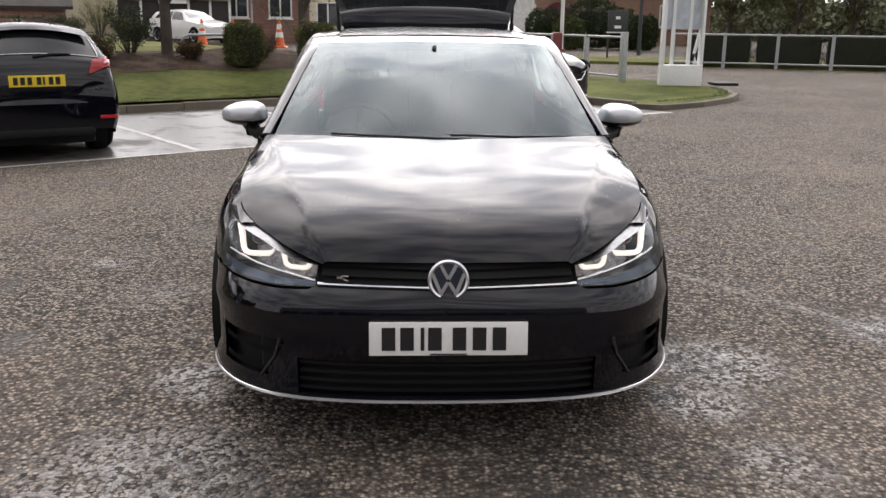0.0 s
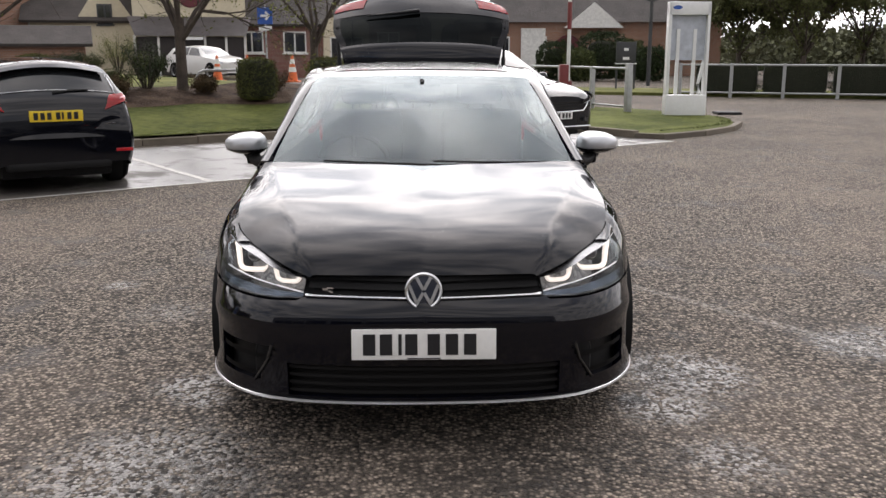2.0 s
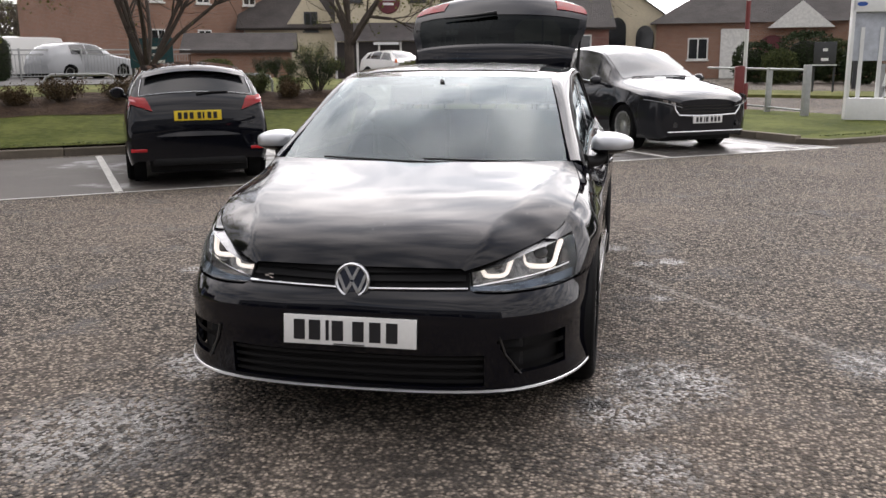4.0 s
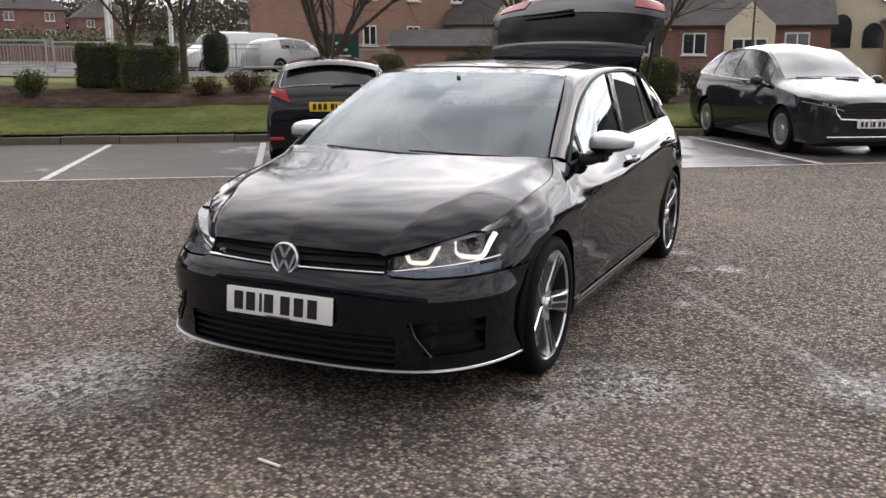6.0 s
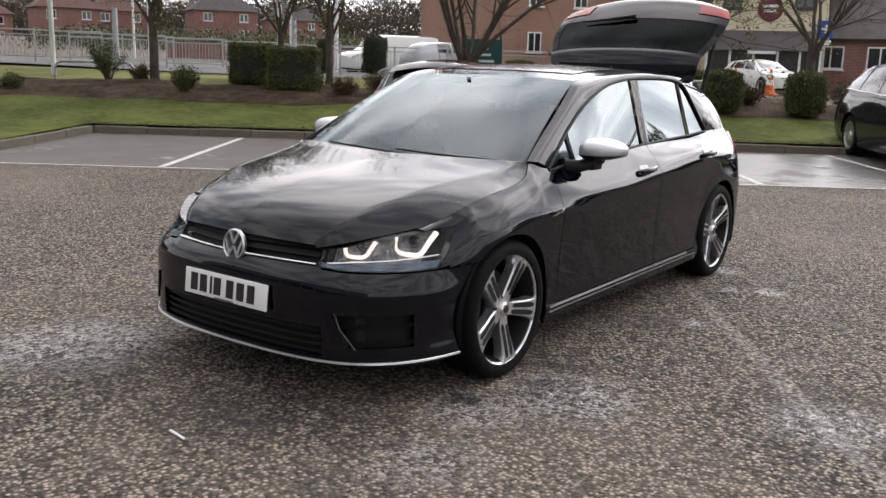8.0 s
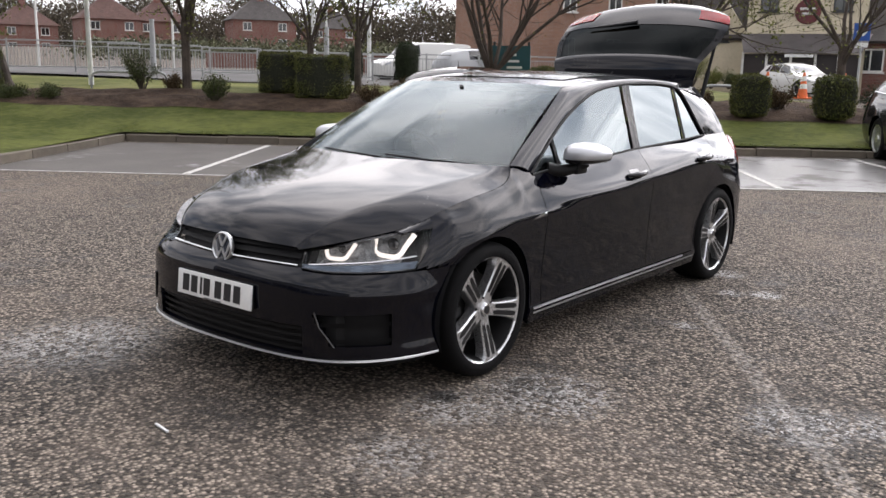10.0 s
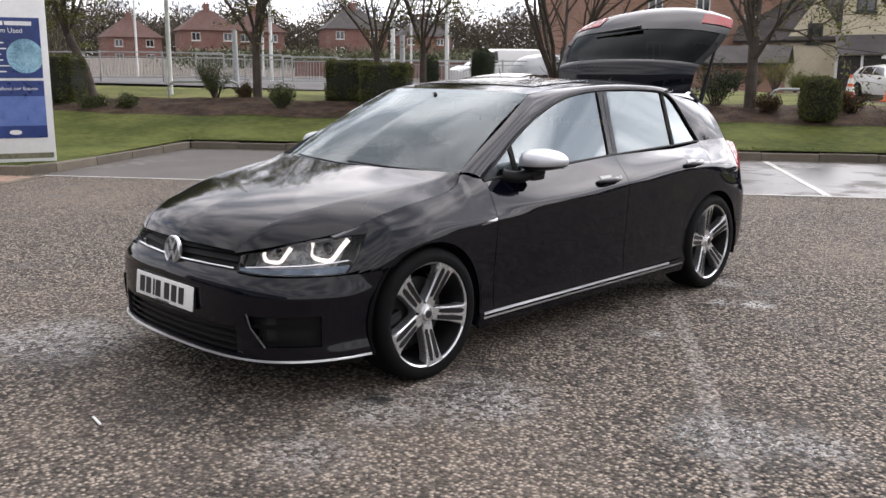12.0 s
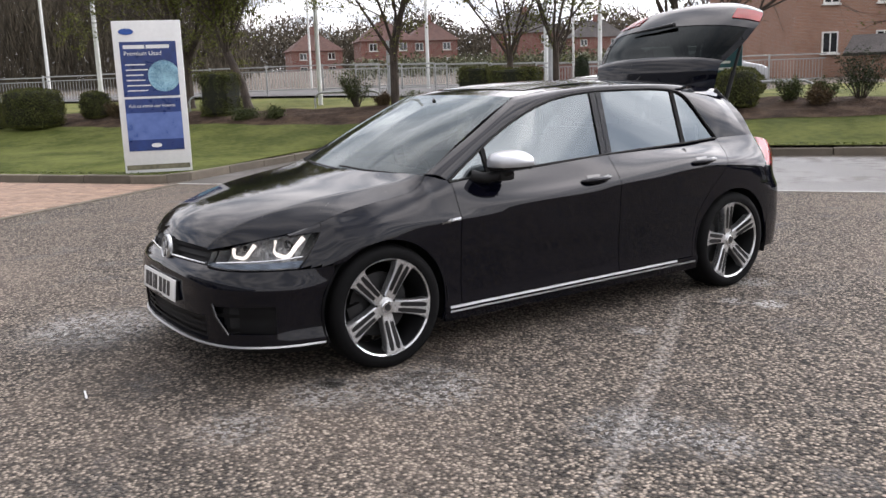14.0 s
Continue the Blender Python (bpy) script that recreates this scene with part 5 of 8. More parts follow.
part("dash_face", box(bmesh.new(), -0.69, 0.72, 0.60, 0.69, 0.80, 0.885, 0.03), TRIM_GREY, golf)
for sx in (1, -1):
    bm = patch(lambda u, v: Vector((sx * (0.735 - 0.01 * math.sin(math.pi * v)), 0.45 + 2.1 * u, 0.42 + 0.5 * v)), 10, 6, 0.02)
    part("door_card", bm, TRIM_GREY, golf)
bm = bmesh.new()
tube(bm, [Vector((0.185 * math.cos(a), 0.185 * math.sin(a), 0)) for a in [2 * math.pi * k / 36 for k in range(36)]], 0.016, 8, closed=True)
for a in (0, 180, 270):
    cyl(bm, (0, 0, -0.02), (0.18 * math.cos(radians(a)), 0.18 * math.sin(radians(a)), 0), 0.018, 0.012, 8)
cyl(bm, (0, 0, -0.04), (0, 0, 0.005), 0.06, 0.055, 20)
part("steering_wheel", bm, CLOTH, golf, m=pose(-0.37, 0.96, 0.86, -64, 0, 0))


def seat(name, x, y, w, back_h, rests):
    bm = bmesh.new()
    box(bm, x - w / 2, y - 0.26, 0.40, x + w / 2, y + 0.26, 0.56, 0.05)
    st = part(name, bm, CLOTH, golf)
    bm = bmesh.new()
    box(bm, -w / 2, -0.07, 0, w / 2, 0.07, back_h, 0.055)
    part("seat_back", bm, CLOTH, st, m=pose(x, y + 0.25, 0.52, -16, 0, 0))
    for rx in rests:
        bm = bmesh.new()
        box(bm, -0.13, -0.05, 0, 0.13, 0.05, 0.17, 0.04)
        cyl(bm, (-0.06, 0, -0.08), (-0.06, 0, 0.02), 0.008)
        cyl(bm, (0.06, 0, -0.08), (0.06, 0, 0.02), 0.008)
        part("headrest", bm, CLOTH, st, m=pose(rx, y + 0.25 + (back_h + 0.04) * 0.276, 0.52 + (back_h + 0.04) * 0.96, -10, 0, 0))


seat("front_seat", 0.37, 1.33, 0.50, 0.60, (0.37,))
seat("front_seat", -0.37, 1.33, 0.50, 0.60, (-0.37,))
seat("rear_bench", 0, 2.12, 1.25, 0.56, (0.38, 0, -0.38))
bm = box(bmesh.new(), -0.12, -0.02, -0.035, 0.12, 0.02, 0.035, 0.015)
cyl(bm, (0, 0, 0.02), (0, -0.04, 0.07), 0.012)
part("interior_mirror", bm, GLOSS_BLACK, golf, m=pose(0, 0.93, 1.235))
bm = patch(lambda u, v: roof(min(1, u), v) - Vector((0, 0, 0.045)), 10, 12)
part("headlining", mirror_x(bm), mat("headlining_cloth", (0.12, 0.12, 0.12), 0.9), golf)


# ---------- planting ----------
BARK = mat("tree_bark", (0.065, 0.05, 0.04), 0.9, var=0.4, scale=4, bump=0.9, bscale=40)
LEAF_HEDGE = mat("hedge_leaf", (0.07, 0.09, 0.022), 0.65, var=0.3, rand=0.5, island=True, col2=(0.085, 0.085, 0.026), spec=0.15)
LEAF_DARK = mat("evergreen_leaf", (0.022, 0.035, 0.012), 0.6, var=0.3, rand=0.5, island=True, spec=0.15)
LEAF_SPRING = mat("spring_leaf", (0.12, 0.15, 0.03), 0.7, var=0.3, rand=0.4, island=True, col2=(0.13, 0.13, 0.04), spec=0.15)
LEAF_BUSH = mat("bush_leaf", (0.04, 0.06, 0.02), 0.65, var=0.3, rand=0.5, island=True, col2=(0.07, 0.08, 0.03), spec=0.15)
LEAF_RUST = mat("dry_twig_leaf", (0.08, 0.055, 0.03), 0.8, var=0.3, rand=0.5, island=True, spec=0.15)
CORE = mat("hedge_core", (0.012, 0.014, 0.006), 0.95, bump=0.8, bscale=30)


def leaves_mesh(name, pts, size, material, rng, up=0.3, narrow=0.5):
    """Small bent leaf quads at the given points."""
    n = len(pts)
    pts = np.asarray(pts, float)
    d = rng.normal(size=(n, 3))
    d[:, 2] += up
    d /= np.linalg.norm(d, axis=1)[:, None]
    w = np.cross(d, rng.normal(size=(n, 3)))
    w /= np.linalg.norm(w, axis=1)[:, None]
    s = size * rng.uniform(0.6, 1.4, (n, 1))
    v = np.stack([pts, pts + d * s * 0.5 + w * s * narrow * 0.5, pts + d * s, pts + d * s * 0.5 - w * s * narrow * 0.5], 1).reshape(-1, 3)
    me = bpy.data.meshes.new(name)
    me.from_pydata(v.tolist(), [], np.arange(4 * n).reshape(-1, 4).tolist())
    me.materials.append(material)
    return me


def child_mesh(name, me, parent, label=""):
    ob = new(name, me)
    ob.parent = parent
    if label:
        ob["label"] = label
    return ob


def hedge_block(m, sx, sy, sz, seed, label, rounded=0.15, leaf=LEAF_HEDGE, n=None, name="clipped_hedge", dome=0.0, group="clipped hedges", leaf_len=0.036, lumpy=0.10):
    """A clipped shrub: a solid near-black core and a coat of leaves, slightly uneven."""
    rng = np.random.RandomState(seed)
    ob = empty(name, m, label, "hedge", group)

    def shell(u):
        q = np.sign(u) * np.abs(u) ** (0.30 + rounded)
        q = q / np.maximum(np.max(np.abs(q), axis=1), 1e-6)[:, None] * (1 - rounded) + u * rounded * 1.0
        return q
    n = n or int(3800 * (sx * sy + sx * sz + sy * sz))
    u = rng.normal(size=(n, 3))
    u /= np.linalg.norm(u, axis=1)[:, None]
    q = shell(u)
    lump = np.array([noise.noise((p[0] * 2.2 + seed, p[1] * 2.2, p[2] * 2.2)) for p in q * np.array([sx, sy, sz])])
    q = q * (1 + lumpy * lump[:, None]) * rng.uniform(0.9, 1.02, (n, 1))
    if dome:
        q[:, 2] *= 1 - dome * (q[:, 0] ** 2 + q[:, 1] ** 2) * 0.5
    pts = q * np.array([sx / 2, sy / 2, sz / 2]) + np.array([0, 0, sz / 2])
    pts = pts[pts[:, 2] > 0.02]
    child_mesh("foliage", leaves_mesh("foliage", pts, leaf_len, leaf, rng), ob)
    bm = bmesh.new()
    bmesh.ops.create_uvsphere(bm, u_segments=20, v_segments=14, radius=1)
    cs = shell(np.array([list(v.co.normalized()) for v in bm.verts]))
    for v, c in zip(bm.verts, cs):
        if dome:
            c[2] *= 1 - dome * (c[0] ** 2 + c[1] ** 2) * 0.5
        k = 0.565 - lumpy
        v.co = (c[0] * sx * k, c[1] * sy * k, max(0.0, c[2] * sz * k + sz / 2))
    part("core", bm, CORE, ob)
    return ob


def bush(m, r, h, seed, label, leaf=LEAF_BUSH, density=1.0, name="shrub"):
    """A loose shrub: thin stems fanning up, leaves round their ends."""
    rng = np.random.RandomState(seed)
    ob = empty(name, m, label, "shrub", "shrubs in the bed")
    bm = bmesh.new()
    pts = []
    for k in range(int(26 * density)):
        a, t = rng.uniform(0, 6.28), rng.uniform(0.1, 1.0) ** 0.6
        tip = Vector((r * t * math.cos(a), r * t * math.sin(a), h * rng.uniform(0.55, 1.0) * (1 - 0.25 * t * t)))
        mid = tip * 0.5 + Vector((rng.uniform(-0.05, 0.05), rng.uniform(-0.05, 0.05), 0.08 * h))
        tube(bm, [Vector((0.04 * math.cos(a), 0.04 * math.sin(a), 0)), mid, tip], [0.012, 0.008, 0.003], 4)
        for i in range(int(150 * density)):
            f = rng.uniform(0.35, 1.05)
            p = mid * 2 * (1 - f) * f + tip * f * f
            pts.append(np.array(p) + rng.normal(size=3) * 0.075 * (r + 0.25))
    part("branching", bm, BARK, ob, smooth=False)
    pts = np.array(pts)
    pts = pts[pts[:, 2] > 0.01]
    child_mesh("foliage", leaves_mesh("foliage", pts, 0.036, leaf, rng), ob)
    return ob


def tree(m, height, seed, label, lean=(0.0, 0.0), spread_k=1.0, fork=1.5, leaf=LEAF_SPRING, leaf_n=5, depth=4, trunk_r=0.11, leaf_size=0.055, fan=7):
    """A trunk that forks low into rising limbs, boughs and twigs, with sparse leaves."""
    rng = np.random.RandomState(seed)
    ob = empty("tree", m, label, "tree", "trees")
    bm_t, bm_l = bmesh.new(), bmesh.new()
    pts = []
    top = Vector((lean[0], lean[1], fork))
    tube(bm_t, [Vector((0, 0, -0.05)), top * 0.08, Vector((top.x * 0.3, top.y * 0.3, fork * 0.45)), top], [trunk_r * 1.5, trunk_r * 1.1, trunk_r, trunk_r * 0.92], 10)

    def grow(p, d, ln, r, lv):
        segs = 3
        line = [p]
        q = p.copy()
        dd = d.copy()
        for i in range(segs):
            dd = (dd + Vector(rng.normal(size=3) * 0.12) + Vector((0, 0, 0.05))).normalized()
            q = q + dd * ln / segs
            line.append(q.copy())
        rr = [r * (1 - 0.5 * i / segs) for i in range(segs + 1)]
        tube(bm_t if lv == 0 else bm_l, line, rr, 6 if lv < 2 else 3)
        if lv >= depth - 1:
            for i in range(leaf_n):
                f = rng.uniform(0.2, 1.0)
                k = min(segs - 1, int(f * segs))
                pts.append(np.array(line[k].lerp(line[k + 1], f * segs - k)) + rng.normal(size=3) * 0.05)
            return
        if lv == 0:
            # short leafy side shoots low on the limb
            for i in range(7):
                k = rng.randint(0, segs)
                side = Vector(rng.normal(size=3))
                grow(line[k].lerp(line[k + 1], rng.uniform()), (dd * 0.4 + side.normalized()).normalized(), rng.uniform(0.35, 0.95), r * 0.16, depth - 1)
        else:
            for i in range(leaf_n):
                f = rng.uniform(0.0, 1.0)
                k = min(segs - 1, int(f * segs))
                pts.append(np.array(line[k].lerp(line[k + 1], f * segs - k)) + rng.normal(size=3) * 0.16)
        kids = (5, 6, 5, 3)[min(lv, 3)]
        for i in range(kids):
            f = rng.uniform(0.35, 1.0) if i else 1.0
            k = min(segs - 1, int(f * segs))
            base = line[k].lerp(line[k + 1], f * segs - k)
            side = Vector(rng.normal(size=3))
            side -= side.dot(dd) * dd
            nd = (dd + side.normalized() * rng.uniform(0.4, 0.85) * spread_k).normalized()
            grow(base, nd, ln * rng.uniform(0.55, 0.78), r * 0.42, lv + 1)
    for i in range(fan):
        a = 2 * math.pi * i / fan + rng.uniform(-0.4, 0.4)
        el = rng.uniform(0.35, 0.7) * spread_k
        d = Vector((math.cos(a) * el, math.sin(a) * el, 1)).normalized()
        grow(top - Vector((0, 0, rng.uniform(0, 0.35) * fork)), d, (height - fork) * rng.uniform(0.42, 0.55), trunk_r * 0.45, 0)
    part("trunk", bm_t, BARK, ob)
    part("branching", bm_l, BARK, ob, smooth=False)
    if pts:
        child_mesh("crown", leaves_mesh("crown", pts, leaf_size, leaf, rng, narrow=0.6), ob)
    return ob


def on_land(a, b, dz=0.0, turn=0.0):
    return at_lot(a, b, land(a, b) + dz, turn)


# clipped blocks and round shrubs in the bed
H_BLOCK, H_ROUND = "dense clipped dark green hedge block", "rounded clipped green shrub on bark mulch"
hedge_block(on_land(-2.05, 18.8), 0.92, 0.8, 0.9, 11, H_BLOCK)
hedge_block(on_land(-0.92, 17.9), 1.1, 0.9, 0.92, 12, H_BLOCK)
hedge_block(on_land(-8.5, 17.7), 0.8, 0.75, 1.1, 13, "clipped upright hedge beside the sign")
hedge_block(on_land(-13.2, 16.3), 1.5, 1.2, 1.05, 14, H_ROUND, rounded=0.55)
hedge_block(on_land(-14.6, 16.2), 0.9, 0.9, 0.75, 15, H_ROUND, rounded=0.6)
hedge_block(on_land(-12.4, 17.65), 0.75, 0.7, 0.75, 45, H_ROUND, rounded=0.6)
hedge_block(on_land(7.8, 16.6), 0.72, 0.72, 0.86, 16, H_ROUND, rounded=0.5)
hedge_block(on_land(9.4, 16.55), 0.75, 0.75, 0.88, 17, H_ROUND, rounded=0.5)
hedge_block(on_land(3.8, 17.25), 0.85, 0.85, 0.85, 18, H_ROUND, rounded=0.7)
hedge_block(on_land(3.4, 20.6), 1.7, 0.9, 0.55, 46, H_ROUND, rounded=0.6)
for i, (a, b, r, h, lf) in enumerate([(-5.2, 18.6, 0.45, 0.98, LEAF_BUSH), (-3.05, 17.1, 0.34, 0.6, LEAF_BUSH), (-4.5, 18.6, 0.24, 0.4, LEAF_RUST), (-6.6, 17.1, 0.34, 0.32, LEAF_BUSH), (-7.4, 17.0, 0.36, 0.28, LEAF_BUSH),
                                      (1.0, 17.6, 0.42, 0.55, LEAF_RUST), (2.0, 17.3, 0.35, 0.5, LEAF_RUST), (6.05, 18.0, 0.55, 1.15, LEAF_DARK), (5.4, 17.75, 0.28, 0.55, LEAF_BUSH), (4.73, 17.9, 0.3, 0.6, LEAF_BUSH), (5.3, 17.35, 0.26, 0.45, LEAF_RUST),
                                      (7.0, 17.3, 0.3, 0.45, LEAF_RUST), (8.6, 17.4, 0.36, 0.5, LEAF_RUST), (-10.2, 17.2, 0.4, 0.6, LEAF_BUSH), (-11.4, 17.3, 0.35, 0.55, LEAF_RUST), (10.6, 17.4, 0.4, 0.7, LEAF_DARK), (0.2, 17.3, 0.35, 0.4, LEAF_RUST)]):
    bush(on_land(a, b), r, h, 30 + i, "loose small-leaved shrub in bark mulch" if lf is not LEAF_RUST else "sparse brownish shrub in bark mulch", lf)

# trees along the bed
T_SPRING = "young tree with sparse new spring leaves"
tree(on_land(-4.2, 18.7), 6.2, 1, T_SPRING, fork=1.6, trunk_r=0.10, leaf_n=22, leaf_size=0.06)
tree(on_land(-8.6, 19.1), 6.0, 2, "leaning tree with fresh green leaves", lean=(-0.7, 0.2), fork=1.5, trunk_r=0.11, leaf_n=48, leaf_size=0.065)
tree(on_land(-1.55, 19.6), 5.8, 3, T_SPRING, fork=1.3, trunk_r=0.08, fan=6, leaf_n=20, leaf_size=0.06)
tree(on_land(-0.45, 19.7), 5.8, 4, T_SPRING, fork=1.4, trunk_r=0.08, fan=6, leaf_n=20, leaf_size=0.06)
tree(on_land(2.7, 19.0), 6.0, 5, "bare multi-stemmed tree in the bed", fork=0.5, trunk_r=0.12, leaf_n=1, fan=9)
tree(on_land(6.72, 17.8), 6.2, 6, T_SPRING, fork=1.5, trunk_r=0.11, leaf_n=10)
tree(on_land(10.2, 18.6), 5.4, 7, T_SPRING, fork=1.3, trunk_r=0.10, leaf_n=2)
tree(on_land(-11.5, 20.5), 7.0, 8, "tree with dense fresh green leaves", fork=1.6, trunk_r=0.13, leaf_n=40, leaf_size=0.07)

# low hoops behind the bed
STEEL = mat("galvanised_steel", (0.34, 0.35, 0.345), 0.55, 0.4, var=0.15, scale=8)
WHITE_STEEL = mat("painted_white_steel", (0.62, 0.63, 0.61), 0.55, 0.0, var=0.12, scale=6)


def hoop(a, b, w, turn):
    ob = empty("hoop_rail", on_land(a, b, 0, turn), "low galvanised steel hoop rail", "hoop rail", "hoop rails")
    line = [Vector((-w / 2, 0, -0.05)), Vector((-w / 2, 0, 0.24)), Vector((-w / 2 + 0.05, 0, 0.34)), Vector((-w / 2 + 0.16, 0, 0.39)), Vector((0, 0, 0.39)), Vector((w / 2 - 0.16, 0, 0.39)), Vector((w / 2 - 0.05, 0, 0.34)), Vector((w / 2, 0, 0.24)), Vector((w / 2, 0, -0.05))]
    part("bar", tube(bmesh.new(), line, 0.03, 8), STEEL, ob)


for a, b, w, tn in ((-5.75, 19.2, 1.7, 12), (-9.6, 18.9, 1.4, 5), (4.6, 18.55, 1.2, 0), (7.8, 18.3, 1.2, 4), (1.4, 19.4, 1.4, 0)):
    hoop(a, b, w, tn)

# railing along the road
FENCE_LINE = [(-46, 16.5), (-28, 23.5), (-16, 28.0), (-8, 31.2), (0, 33.6), (6.0, 35.5)]


def railing(p, q, name="guard_railing", h=1.05, gap=0.115, label="galvanised steel pedestrian guard railing"):
    L = math.hypot(q[0] - p[0], q[1] - p[1])
    ang = math.degrees(math.atan2(q[1] - p[1], q[0] - p[0]))
    n = max(1, round(L / 2.0))
    for i in range(n):
        t = i / n
        a, b = p[0] + (q[0] - p[0]) * t, p[1] + (q[1] - p[1]) * t
        ob = empty(name, on_land(a, b, 0.0, ang), label, "railing", "railing panels")
        w = L / n
        part("post", box(bmesh.new(), -0.03, -0.03, -0.1, 0.03, 0.03, h + 0.03, 0.008), STEEL, ob)
        part("top_rail", box(bmesh.new(), 0.03, -0.022, h - 0.045, w - 0.03, 0.022, h, 0.006), STEEL, ob)
        part("mid_rail", box(bmesh.new(), 0.03, -0.018, h - 0.2, w - 0.03, 0.018, h - 0.165), STEEL, ob)
        part("bottom_rail", box(bmesh.new(), 0.03, -0.02, 0.12, w - 0.03, 0.02, 0.155), STEEL, ob)
        bm = bmesh.new()
        for k in range(int((w - 0.1) / gap)):
            x = 0.03 + gap * (k + 0.6)
            box(bm, x - 0.007, -0.007, 0.15, x + 0.007, 0.007, h - 0.19)
        tagged(part("infill", bm, STEEL, ob, smooth=False), kind="stuff")


for p, q in zip(FENCE_LINE, FENCE_LINE[1:]):
    railing(p, q)
railing((-12.5, 33.5), (-2, 38.5))


# ---------- other vehicles ----------
CAR_GLASS = mat("dark_car_glass", (0.008, 0.009, 0.01), 0.14, coat=0.35, var=0.05)
PINK_LENS = mat("pale_red_lens", (0.75, 0.2, 0.22), 0.2, coat=1.0)
DARK_LENS = mat("smoked_lamp", (0.05, 0.052, 0.056), 0.1, 0.4, coat=1.0)
WHITE_LENS = mat("clear_lamp", (0.55, 0.57, 0.6), 0.15, 0.3, coat=1.0)


class Loft:
    """A car body through cross-sections: (y, then x and z of sill, flank, belt, roof edge, and z of the middle)."""

    def __init__(self, rows):
        self.keys = [curve_of([(r[0], r[k]) for r in rows]) for k in range(1, 10)]
        self.y0, self.y1 = rows[0][0], rows[-1][0]

    def pt(self, y, t, d=0.0):
        k = [float(f(y)) for f in self.keys]
        xs = [k[0], k[2], k[4], k[6], 0.0]
        zs = [k[1], k[3], k[5], k[7], k[8]]
        i = min(3, int(t))
        u = t - i
        if i == 3:
            x = xs[3] * (1 - u)
            z = zs[3] + (zs[4] - zs[3]) * (1 - (1 - u) ** 2)
        elif i == 0:
            x = xs[0] + (xs[1] - xs[0]) * (1 - (1 - u) ** 2)
            z = zs[0] + (zs[1] - zs[0]) * u
        elif i == 1:
            x = xs[1] + (xs[2] - xs[1]) * u ** 2
            z = zs[1] + (zs[2] - zs[1]) * u
        else:
            x = xs[2] + (xs[3] - xs[2]) * u
            z = zs[2] + (zs[3] - zs[2]) * u
            x += 0.02 * math.sin(math.pi * u)
        return Vector((x + (d if t < 3 else 0), y, z + (d if t >= 2.5 else 0)))


